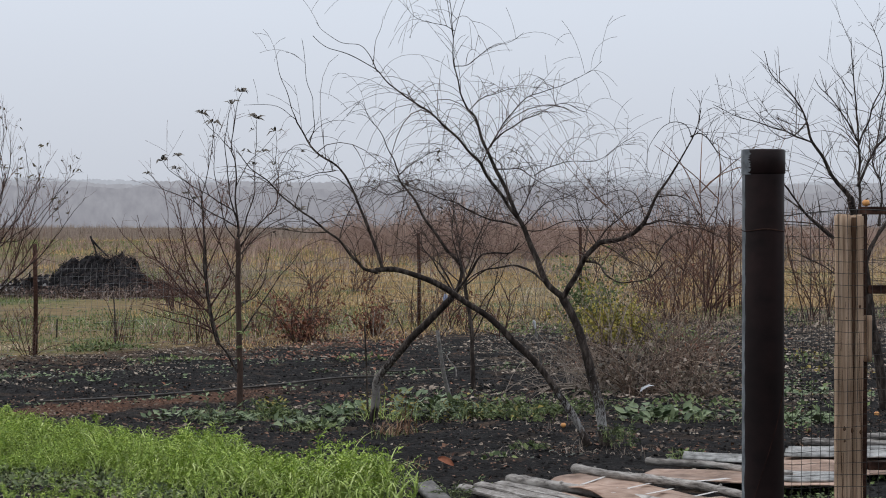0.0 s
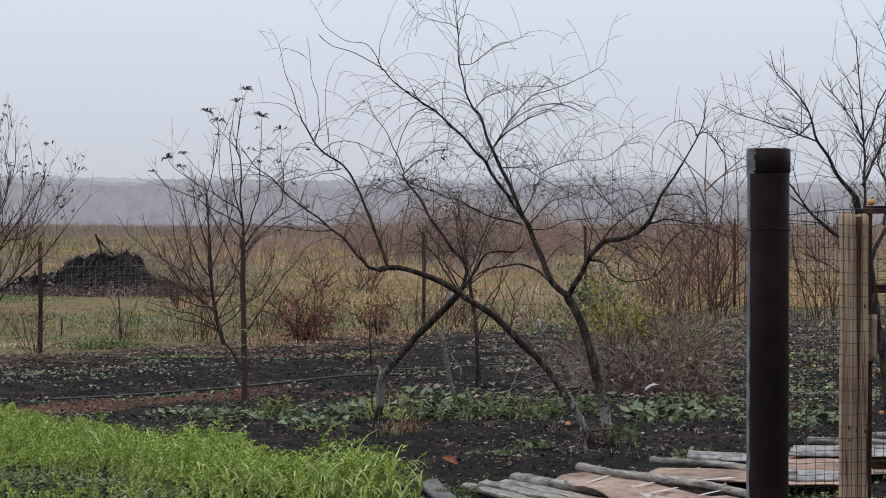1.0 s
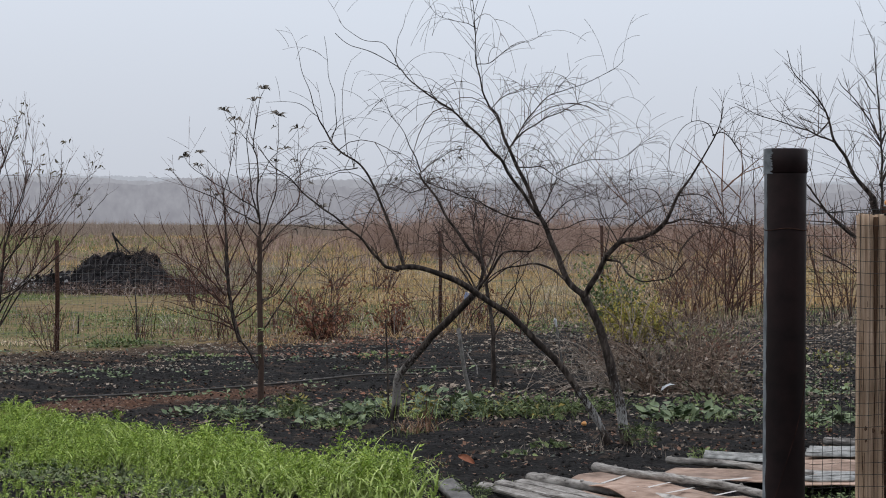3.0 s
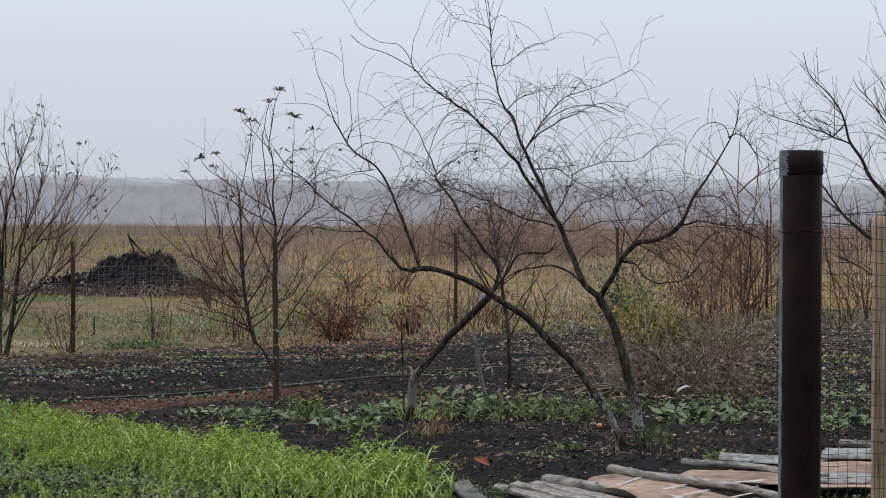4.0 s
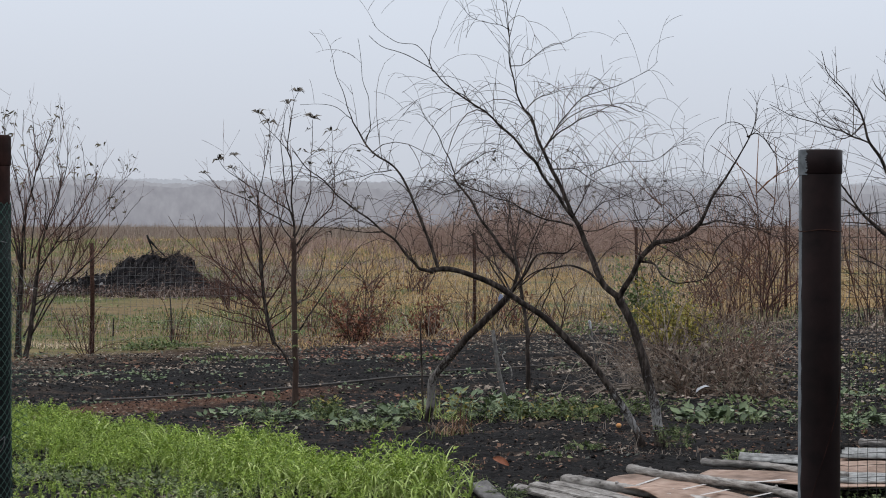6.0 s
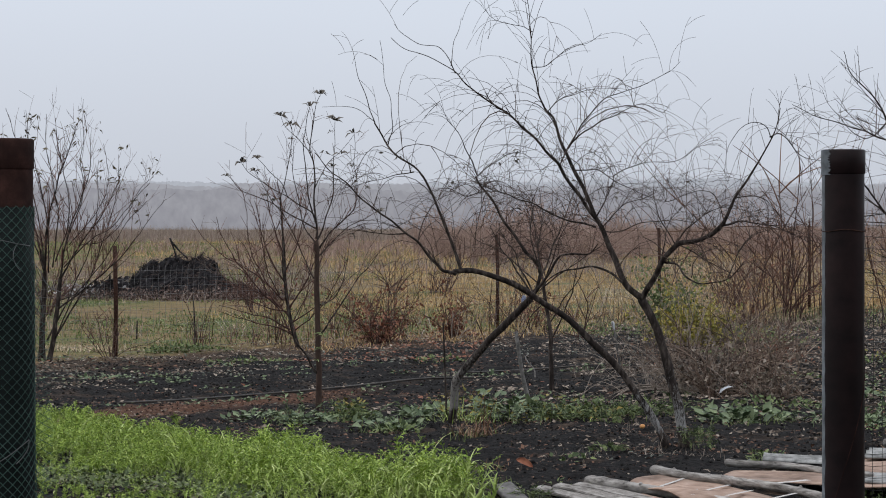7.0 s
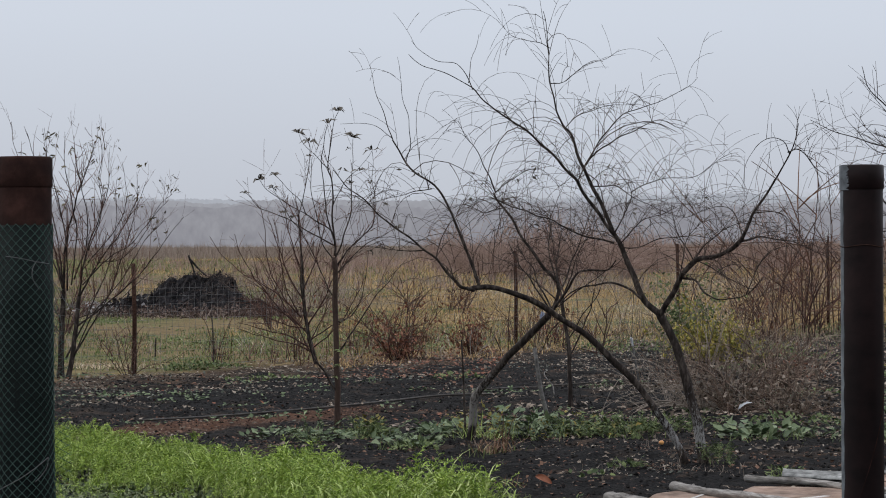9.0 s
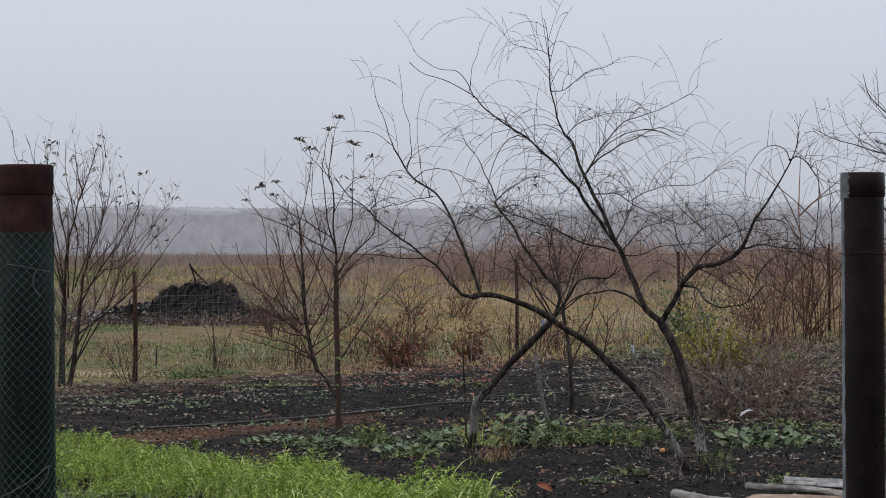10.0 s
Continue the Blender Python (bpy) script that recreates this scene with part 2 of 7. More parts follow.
CROP_STEM = material("pale_green_crop_stem", [(0.25, 0.34, 0.07), (0.42, 0.52, 0.15), (0.60, 0.66, 0.28)], 20, 0.55, 0.0, island=0.75)
DRY_GRASS = material("dry_field_grass", [(0.28, 0.18, 0.078), (0.50, 0.338, 0.153), (0.64, 0.465, 0.25)], 12, 0.8, 0.0, island=0.7)
GREEN_GRASS = material("field_grass", [(0.07, 0.10, 0.03), (0.142, 0.185, 0.06), (0.225, 0.26, 0.10)], 12, 0.75, 0.0, island=0.7)
STRAW = material("pale_straw", [(0.32, 0.24, 0.145), (0.52, 0.415, 0.275), (0.68, 0.575, 0.415)], 12, 0.8, 0.0, island=0.7)
# reeds and far thicket are paled: the haze of distance is in their colour
REED = material("haze_paled_brown_reeds", [(0.17, 0.13, 0.108), (0.29, 0.228, 0.19), (0.40, 0.325, 0.275)], 5, 0.85, 0.0, island=0.7)
THICKET = material("haze_paled_red_brown_thicket", [(0.205, 0.132, 0.106), (0.325, 0.226, 0.186), (0.44, 0.33, 0.28)], 5, 0.85, 0.0, island=0.7)
GROUND = ground_material()
PAINT = material("glossy_dark_brown_paint", [(0.010, 0.0065, 0.0066), (0.026, 0.0145, 0.0138)], 11, 0.45, 0.14, coat=0.03, big=0.45, spec=0.14)
PRIMER = material("weathered_red_brown_paint", [(0.020, 0.010, 0.0085), (0.036, 0.017, 0.0135), (0.07, 0.032, 0.025)], 16, 0.85, 0.3, big=0.4, spec=0.12)
CHALK = material("bare_grey_primer", [(0.07, 0.078, 0.084), (0.22, 0.242, 0.26)], 18, 0.7, 0.2, spec=0.2)
RUST = material("rusted_steel", [(0.022, 0.012, 0.010), (0.05, 0.026, 0.019), (0.10, 0.053, 0.038)], 40, 0.85, 0.4, spec=0.12)
WIRE = material("weathered_wire", [(0.03, 0.028, 0.027), (0.075, 0.07, 0.066)], 30, 0.6, 0.0, metal=0.4)
FAR_WIRE = material("galvanised_wire", [(0.11, 0.11, 0.11), (0.25, 0.25, 0.25)], 30, 0.5, 0.0, metal=0.5)
GREEN_NET = material("green_plastic_net", [(0.035, 0.078, 0.062), (0.075, 0.14, 0.115)], 20, 0.5, 0.0)
LINING = material("blackish_green_layer", [(0.006, 0.0085, 0.008), (0.012, 0.016, 0.015)], 12, 0.7, 0.2, spec=0.15)
ROT = material("rotten_dark_wood", [(0.03, 0.016, 0.010), (0.09, 0.05, 0.03), (0.16, 0.10, 0.065)], 24, 0.9, 0.6, stretch=(2, 2, 0.1), spec=0.1)
POST_WOOD = material("pale_weathered_pine", [(0.20, 0.122, 0.078), (0.43, 0.295, 0.198), (0.55, 0.395, 0.28), (0.72, 0.555, 0.42)], 34, 0.85, 1.0, stretch=(3, 3, 0.10), big=0.3, spec=0.15)
GREY_WOOD = material("silvered_old_wood", [(0.075, 0.066, 0.058), (0.27, 0.249, 0.229), (0.48, 0.455, 0.425)], 13, 0.85, 0.9, stretch=(0.6, 3.2, 3.2), big=0.4, spec=0.15)
DARK_BOARD = material("dark_weathered_board", [(0.06, 0.056, 0.052), (0.13, 0.122, 0.115), (0.2, 0.19, 0.18)], 14, 0.85, 0.5, stretch=(2, 0.5, 2), big=0.4)
PEELED = material("grey_log_with_bark_scraps", [(0.03, 0.024, 0.021), (0.34, 0.315, 0.29), (0.52, 0.495, 0.465)], 9, 0.85, 0.7, stretch=(0.7, 2, 2), big=0.4)
SLATE = material("grey_fibre_cement", [(0.11, 0.11, 0.105), (0.27, 0.27, 0.26), (0.42, 0.415, 0.40)], 16, 0.85, 0.6, big=0.5)
CARD = material("wet_cardboard", [(0.17, 0.108, 0.078), (0.335, 0.23, 0.175), (0.45, 0.335, 0.27)], 9, 0.8, 0.5, big=0.5, spec=0.2)
TAPE = material("white_packing_tape", [(0.42, 0.39, 0.36), (0.60, 0.57, 0.54)], 20, 0.45, 0.1)
DUNG = material("dark_manure", [(0.012, 0.0116, 0.0128), (0.030, 0.028, 0.0305), (0.078, 0.07, 0.068)], 9, 0.9, 0.9, big=0.4, spec=0.1)
HOSE = material("black_rubber", [(0.022, 0.019, 0.016), (0.075, 0.064, 0.054)], 20, 0.55, 0.1)
APPLE = material("orange_apple_skin", [(0.55, 0.20, 0.05), (0.72, 0.38, 0.14)], 9, 0.4, 0.05)
WHITE = material("dirty_white_plastic", [(0.42, 0.43, 0.44), (0.60, 0.61, 0.63)], 9, 0.5, 0.2)
BLUE = material("faded_blue_fabric", [(0.18, 0.22, 0.38), (0.62, 0.66, 0.74)], 14, 0.8, 0.2)
UNSEEN_WALL = material("unseen_wall_dark_grey_brown", [(0.022, 0.020, 0.018), (0.04, 0.036, 0.032)], 6, 0.9, 0.3, big=0.3)
FAR_WOOD = haze_glow_wood("woods_haze_painted", (0.245, 0.246, 0.278), (0.315, 0.318, 0.352))
MIST_1 = haze_glow_wood("woods_thicker_haze_painted", (0.31, 0.316, 0.352), (0.36, 0.368, 0.408))
MIST_2 = haze_glow_wood("farther_woods_haze_painted", (0.385, 0.41, 0.462), (0.43, 0.455, 0.51))
MIST_3 = haze_glow_wood("farthest_woods_haze_painted", (0.52, 0.55, 0.615), (0.555, 0.585, 0.65))


# ---- mesh helpers ----
class Shape:
    """Gathers points and faces of one mesh."""

    def __init__(self):
        self.v, self.f = [], []

    def tube(self, pts, radii, sides=6, cap=True):
        pts = [Vector(p) for p in pts]
        base, last, side = len(self.v), len(pts) - 1, None
        for i, p in enumerate(pts):
            t = (pts[min(i + 1, last)] - pts[max(i - 1, 0)]).normalized()
            if side is None:
                side = t.cross(Vector((0.3, 1, 0.1)) if abs(t.y) < 0.9 else Vector((1, 0, 0))).normalized()
            side = (side - t * side.dot(t)).normalized()
            up = t.cross(side)
            for s in range(sides):
                a = 2 * math.pi * s / sides
                self.v.append(p + (side * math.cos(a) + up * math.sin(a)) * radii[i])
        for i in range(last):
            for s in range(sides):
                a, b = base + i * sides + s, base + i * sides + (s + 1) % sides
                self.f.append((a, b, b + sides, a + sides))
        if cap:
            self.f.append(tuple(base + s for s in reversed(range(sides))))
            self.f.append(tuple(base + last * sides + s for s in range(sides)))

    def blade(self, p, d, w, length, droop, segs=3):
        """A tapering strip that starts along d and bends down."""
        p, d = Vector(p), Vector(d).normalized()
        side = d.cross(Vector((0, 0, 1)))
        side = (side if side.length > 0.05 else Vector((1, 0, 0))).normalized()
        base = len(self.v)
        step = length / segs
        for i in range(segs + 1):
            k = w * (1 - i / segs) ** 0.7 * 0.5 + 0.0004
            self.v += [p - side * k, p + side * k]
            p = p + d * step
            d = (d + Vector((0, 0, -droop / segs))).normalized()
        for i in range(segs):
            a = base + 2 * i
            self.f.append((a, a + 1, a + 3, a + 2))

    def leaf(self, p, d, n, length, width, fold=0.25, curl=0.25):
        """A folded, curled leaf of six points round its midrib."""
        p, d, n = Vector(p), Vector(d).normalized(), Vector(n)
        s = d.cross(n)
        s = (s if s.length > 0.05 else d.orthogonal()).normalized()
        n = s.cross(d).normalized()
        b = len(self.v)
        mid = p + d * length * 0.5 + n * length * curl * 0.5
        w = width * 0.5
        self.v += [p, mid, p + d * length, mid + s * w + n * w * fold - d * length * 0.08, mid - s * w + n * w * fold - d * length * 0.08,
                   p + d * length * 0.22 + s * w * 0.75 + n * w * fold, p + d * length * 0.22 - s * w * 0.75 + n * w * fold]
        self.f += [(b, b + 5, b + 3, b + 1), (b + 1, b + 3, b + 2), (b, b + 1, b + 4, b + 6), (b + 1, b + 2, b + 4)]

    def box(self, c, size, m=None):
        b = len(self.v)
        for z in (-0.5, 0.5):
            for x, y in ((-0.5, -0.5), (0.5, -0.5), (0.5, 0.5), (-0.5, 0.5)):
                q = Vector((x * size[0], y * size[1], z * size[2]))
                self.v.append((m @ q if m else q) + Vector(c))
        self.f += [tuple(b + i for i in q) for q in ((3, 2, 1, 0), (4, 5, 6, 7), (0, 1, 5, 4), (1, 2, 6, 5), (2, 3, 7, 6), (3, 0, 4, 7))]

    def mesh(self, name, mat, smooth=True):
        me = bpy.data.meshes.new(name)
        me.from_pydata([tuple(v) for v in self.v], [], self.f)
        me.materials.append(mat)
        if smooth:
            me.shade_smooth()
        me.update()
        return me


def part(name, shape, mat, parent=None, label="", smooth=True):
    """Links a Shape, or a bmesh, as one mesh object under a thing or a part."""
    if isinstance(shape, Shape):
        me = shape.mesh(name, mat, smooth)
    else:
        me = bpy.data.meshes.new(name)
        shape.to_mesh(me)
        shape.free()
        me.materials.append(mat)
        if smooth:
            me.shade_smooth()
    ob = new(name, me)
    ob.parent = parent
    return tagged(ob, label=label)


GROUPS = {"bare_shrub": "bare shrubs along the field fence", "cane_clump": "bare canes along the field fence", "wild_shrub": "bushes in the far field", "fruit_tree": "fruit trees in the garden", "young_tree": "young trees in the garden", "dead_brushwood": "brushwood heaps", "log": "logs on the ground", "roofing_sheet": "roofing sheets on the ground", "cardboard": "cardboard on the ground", "board": "boards on the ground", "currant_bush": "currant bushes", "yellow_shrub": "yellow-leaved shrubs"}


def thing(name, at, label, category, group="", kind=""):
    ob = new(name)
    ob.location = at
    ob.empty_display_size = 0.1
    if not group and name in GROUPS:
        tagged(ob, group=GROUPS[name])
    return tagged(ob, label, category, group, kind)


def bevelled_box(size, bevel, cuts=0, wobble=0.0, seed=0):
    bm = bmesh.new()
    bmesh.ops.create_cube(bm, size=1)
    bmesh.ops.scale(bm, vec=size, verts=bm.verts)
    long = max(range(3), key=lambda i: size[i])
    if cuts:
        edges = [e for e in bm.edges if abs((e.verts[0].co - e.verts[1].co)[long]) > size[long] * 0.9]
        bmesh.ops.subdivide_edges(bm, edges=edges, cuts=cuts, use_grid_fill=True)
    if bevel:
        bmesh.ops.bevel(bm, geom=[e for e in bm.edges if e.calc_face_angle(0) > 0.5], offset=bevel, segments=2, affect="EDGES")
    if wobble:
        for v in bm.verts:
            v.co += noise.noise_vector(v.co * 3 + Vector((seed, 0, 0))) * wobble
    return bm


def smooth_path(pts, per=4):
    """A Catmull-Rom line through the points."""
    q = [Vector(p) for p in pts]
    q = [q[0] * 2 - q[1]] + q + [q[-1] * 2 - q[-2]]
    out = []
    for i in range(1, len(q) - 2):
        a, b, c, d = q[i - 1], q[i], q[i + 1], q[i + 2]
        for s in range(per):
            t = s / per
            out.append(0.5 * ((2 * b) + (c - a) * t + (2 * a - 5 * b + 4 * c - d) * t * t + (3 * b - a - 3 * c + d) * t ** 3))
    out.append(q[-2])
    return out


def rand_dir(rng):
    z, a = rng.uniform(-1, 1), rng.uniform(0, 2 * math.pi)
    r = math.sqrt(1 - z * z)
    return Vector((r * math.cos(a), r * math.sin(a), z))


def shoot(shape, rng, p, d, length, r, arch, segs=6, wander=0.16, children=0, ends=None, side=None):
    """A thin shoot that bends in one smooth arc, sinking with its weight, with finer shoots along it."""
    pts, radii, step = [Vector(p)], [r], length / segs
    d = Vector(d).normalized()
    bend = rand_dir(rng) * wander * 20 * rng.random() * min(1, 0.7 / length)
    for i in range(segs):
        d = (d + (Vector((0, 0, -arch)) + bend) * step + rand_dir(rng) * wander * 0.22).normalized()
        pts.append(pts[-1] + d * step)
        radii.append(max(r * (1 - 0.6 * (i + 1) / segs), 0.0013))
    shape.tube(pts, radii, 3, cap=False)
    if ends is not None:
        ends.append((pts[-1], d))
    for _ in range(children):
        i = rng.randint(1, segs - 1)
        t = (pts[i + 1] - pts[i]).normalized()
        s = (rand_dir(rng) * 0.9 + t * 0.8 + Vector((0, 0, 0.15))).normalized()
        shoot(side or shape, rng, pts[i], s, length * rng.uniform(0.25, 0.65), r * 0.75, arch * 1.2, 5, wander, 0, ends)


def tree(name, label, base, limbs, seed, trunks=1, twig=TWIG, bark=BARK, trunk_mat=LIMED, reach=0.7, density=9.0, arch=1.1, twig_r=0.0042, kids=2, from_z=0.9, rise=0.5, category="tree", thick=0.86):
    """limbs: (points, first radius, last radius); the first ones are the trunks. Each limb carries its own spray of fine shoots."""
    rng = random.Random(seed)
    root = thing(name, base, label, category)
    b, ends = Vector(base), []
    for i, (pts, r0, r1, *thin) in enumerate(limbs):
        line = [p - b for p in smooth_path(pts, 6)]
        wob = 0.020 if i >= trunks else 0.010
        line = [p + noise.noise_vector(p * 5.5 + Vector((i * 3.1, seed, 0))) * wob * min(1, j / 4) for j, p in enumerate(line)]
        n = len(line)
        radii = [thick * (r0 + (r1 - r0) * (j / (n - 1)) ** (0.8 if i < trunks or r1 > 0.005 else 0.6)) * (1 + 0.16 * noise.noise(p * 9)) for j, p in enumerate(line)]
        if i < trunks:
            radii[0] *= 1.2
            radii[1] *= 1.06
            line[0] = line[0] + Vector((0, 0, -0.06))
        s = Shape()
        s.tube(line, radii, 10 if r0 > 0.02 else 7)
        limb = part("trunk" if i < trunks else "limb", s, trunk_mat if i < trunks else bark, root)
        total = sum((line[j + 1] - line[j]).length for j in range(n - 1))
        spray = Shape()
        for _ in range(int(total * density * (thin[0] if thin else 1))):
            j = rng.randint(int(n * 0.08), n - 2)
            if line[j].z + b.z < from_z:
                continue
            t = (line[j + 1] - line[j]).normalized()
            d = t * rng.uniform(0.1, 0.9) + rand_dir(rng) * 0.8 + Vector((0, 0, rise))
            fine = radii[j] < 0.0065
            if fine and not thin and rng.random() < 0.5:
                continue
            tip = 0.6 if fine else 1.0
            stout = 1.9 if rng.random() < 0.14 and not fine else 0.95
            shoot(spray, rng, line[j], d, tip * reach * rng.uniform(0.3, 1.15), min(twig_r * stout, radii[j] * 0.8) * rng.uniform(0.7, 1.15), arch * rng.uniform(0.45, 1.55), 7, 0.11, rng.randint(0, kids), ends)
        if spray.v:
            part("twig_spray", spray, twig, limb)["kind"] = "stuff"
    return root, ends


def shrub(name, label, at, seed, height, spread, stems, twig=RED_TWIG, r=0.006, kids=4, arch=0.35, leaves=None, leaf_n=0, leaf_size=0.05, wander=0.12):
    """A many-stemmed bush: stems fan out of one stool, each with its side shoots."""
    rng = random.Random(seed)
    root = thing(name, (at[0], at[1], ground_z(at[0], at[1])), label, "shrub")
    ends, spray = [], Shape()
    for _ in range(stems):
        s = Shape()
        a, k = rng.uniform(0, 2 * math.pi), rng.uniform(0.05, 1) * spread
        d = Vector((math.cos(a) * k, math.sin(a) * k, height)).normalized()
        p = Vector((math.cos(a), math.sin(a), 0)) * rng.uniform(0, 0.12) + Vector((0, 0, -0.03))
        shoot(s, rng, p, d, height * rng.uniform(0.45, 1.08), r * rng.uniform(0.6, 1.2), arch, 9, wander, kids, ends, spray)
        part("stem", s, DARK_STEM if twig in (RED_TWIG, CANE) else twig, root)
    part("twig_spray", spray, twig, root)["kind"] = "stuff"
    if leaves and leaf_n:
        l = Shape()
        for _ in range(leaf_n):
            p, d = rng.choice(ends)
            p = p * rng.uniform(0.35, 1.0)
            l.leaf(p + rand_dir(rng) * 0.03, rand_dir(rng) + Vector((0, 0, -0.5)), rand_dir(rng), leaf_size * rng.uniform(0.6, 1.3), leaf_size * rng.uniform(0.35, 0.6))
        part("foliage", l, leaves, root)["kind"] = "stuff"
    return root


# ---- ground ----
FENCE_A, FENCE_N = Vector((-4.95, 30.5)), Vector((-0.842, 0.539))


def beyond(x, y):
    """Metres past the field fence."""
    return FENCE_N.x * (x - FENCE_A.x) + FENCE_N.y * (y - FENCE_A.y)


def ground_z(x, y):
    """Height of the ground: dug clods in the garden, gentle swells in the field."""
    v = Vector((x, y, 0))
    near = 1.0 if 11 < y < 52 and abs(x) < 13 else 0.0
    rough = 0.30 if beyond(x, y) > 0.4 else 1.0
    z = near * rough * (0.035 * noise.noise(v * 1.3) + 0.030 * noise.noise(v * 3.7) + 0.020 * noise.noise(v * 9.0))
    return z


def spread_lines(lo, hi, step, far):
    out = list(np.arange(lo, hi + step * 0.5, step))
    k = step
    while out[-1] < far:
        k *= 1.35
        out.append(out[-1] + k)
    k = step
    while out[0] > -far:
        k *= 1.35
        out.insert(0, out[0] - k)
    return out


gx, gy = spread_lines(-5.6, 7.4, 0.06, 3500), spread_lines(12.4, 34.0, 0.06, 3500)
gs = Shape()
gs.v = [(x, y, ground_z(x, y)) for y in gy for x in gx]
W = len(gx)
gs.f = [(j * W + i, j * W + i + 1, (j + 1) * W + i + 1, (j + 1) * W + i) for j in range(len(gy) - 1) for i in range(W - 1)]
tagged(part("ground", gs, GROUND), "black dug garden soil running into rough ochre turf", "ground", kind="structure")

# unseen plain walls added behind and beside the camera to darken the pipe's reflections
for nm, c, size in (("unseen_wall_south", (0, -1.6, 1.6), (14, 0.3, 3.3)), ("unseen_wall_east", (5.2, 3.0, 1.6), (0.3, 9.0, 3.3))):
    bm = bevelled_box(size, 0.01)
    ob = tagged(part(nm, bm, UNSEEN_WALL, smooth=False), "unseen plain dark wall added so the pipe post reflects dark", "wall", kind="structure")
    ob.location = c


# ---- distance: woods in the mist, thickets and reeds ----
def woodland(name, label, dist, x0, x1, height, mat, seed, dip):
    """A far strip of woods with the ragged outline of its bare crowns."""
    s, rng = Shape(), random.Random(seed)
    x, step = x0, dist / 4446 * 3.0
    cols = []
    while x < x1:
        v = Vector((x / dist * 40, seed, 0))
        h = height * (1 + dip(x / dist) + 0.10 * noise.noise(v * 0.5) + 0.06 * noise.noise(v * 2.2) + 0.025 * noise.noise(v * 7)) + height * 0.018 * rng.uniform(-1, 1)
        cols.append((x, h))
        x += step
    for x, h in cols:
        y = dist + 6 * noise.noise(Vector((x * 0.05, 3, seed)))
        s.v += [(x, y, -1), (x, y, h * 0.6), (x, y + 3, h)]
    for i in range(len(cols) - 1):
        a = 3 * i
        s.f += [(a, a + 3, a + 4, a + 1), (a + 1, a + 4, a + 5, a + 2)]
    return tagged(part(name, s, mat), label, "woods", kind="structure")


# each farther strip glows paler, its haze put into the colour
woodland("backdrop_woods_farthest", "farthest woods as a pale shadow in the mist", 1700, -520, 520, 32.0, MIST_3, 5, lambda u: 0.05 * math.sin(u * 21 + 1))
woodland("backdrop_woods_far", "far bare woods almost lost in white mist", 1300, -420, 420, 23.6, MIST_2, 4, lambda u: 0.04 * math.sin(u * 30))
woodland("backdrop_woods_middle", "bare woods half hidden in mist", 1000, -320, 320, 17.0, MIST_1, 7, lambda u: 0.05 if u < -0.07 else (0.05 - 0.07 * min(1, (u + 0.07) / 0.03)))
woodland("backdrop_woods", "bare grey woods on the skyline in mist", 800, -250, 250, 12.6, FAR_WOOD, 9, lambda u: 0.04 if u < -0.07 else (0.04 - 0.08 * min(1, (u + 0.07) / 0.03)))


def meadow(name, label, mat, n, y0, y1, size, seed, keep, width=0.012, blades=5, lean=0.5):
    """Tufts of grass scattered over the wedge of field in view."""
    rng, s = random.Random(seed), Shape()
    for _ in range(n):
        y = math.sqrt(rng.uniform(y0 * y0, y1 * y1))
        x = y * rng.uniform(-0.235, 0.185)
        if not keep(x, y, rng):
            continue
        k = size * rng.uniform(0.6, 1.3) * (1 + 0.5 * noise.noise(Vector((x * 4 / y0 * 10, y / y0 * 3, seed))) + (0.55 * noise.noise(Vector((x / y * 55, y * 0.02, seed + 3))) if size > 0.9 else 0))
        grow = y / y0 if y1 > 90 else 1.0
        z = ground_z(x, y) - 0.01
        for _ in range(blades):
            d = Vector((rng.gauss(0, lean), rng.gauss(0, lean), 1))
            s.blade((x + rng.gauss(0, 0.07) * grow, y + rng.gauss(0, 0.07), z), d, width * grow ** 0.7, k * rng.uniform(0.6, 1.2), rng.uniform(0.2, 1.4), 2)
    return tagged(part(name, s, mat, smooth=False), label, "grass", kind="stuff")


rng_far = random.Random(19)


def patch_at(x, y, seed):
    """Drifts of one kind of growth in the field, from about -1 to 1."""
    return 1.6 * noise.noise(Vector((x * 0.22, y * 0.085, seed))) + 0.7 * noise.noise(Vector((x * 0.7, y * 0.3, seed + 7)))


def past_fence(x, y):
    return beyond(x, y) > 0.3 + 0.8 * noise.noise(Vector((x * 0.8, y * 0.6, 2)))


def zone(y, lo, hi):
    """1 within a stretch of the field, fading to 0 over a few metres."""
    return max(0.0, min(1.0, (y - lo) / 4, (hi - y) / 4))


meadow("field_grass", "dry ochre autumn grass in the field", DRY_GRASS, 26000, 31, 90, 0.13, 1, lambda x, y, r: past_fence(x, y) and patch_at(x, y, 1.0) + 0.25 * zone(y, 40, 54) + 0.25 * zone(y, 60, 95) - 0.5 * zone(y, 28, 40) + max(-1.2, min(0.5, 8 * (x / y + 0.05))) > r.uniform(-0.3, 0.6))
meadow("field_grass", "pale straw-coloured flattened grass", STRAW, 12000, 31, 90, 0.13, 7, lambda x, y, r: past_fence(x, y) and patch_at(x, y, 4.0) > r.uniform(0.0, 0.8), 0.010, 5, 1.1)
meadow("field_grass", "still green short grass in the field", GREEN_GRASS, 36000, 31, 90, 0.09, 2, lambda x, y, r: past_fence(x, y) and patch_at(x, y, 2.0) + 1.0 * zone(y, 28, 46) - 0.1 + max(-0.22, -3.0 * (x / y + 0.06)) > r.uniform(-0.1, 0.7))
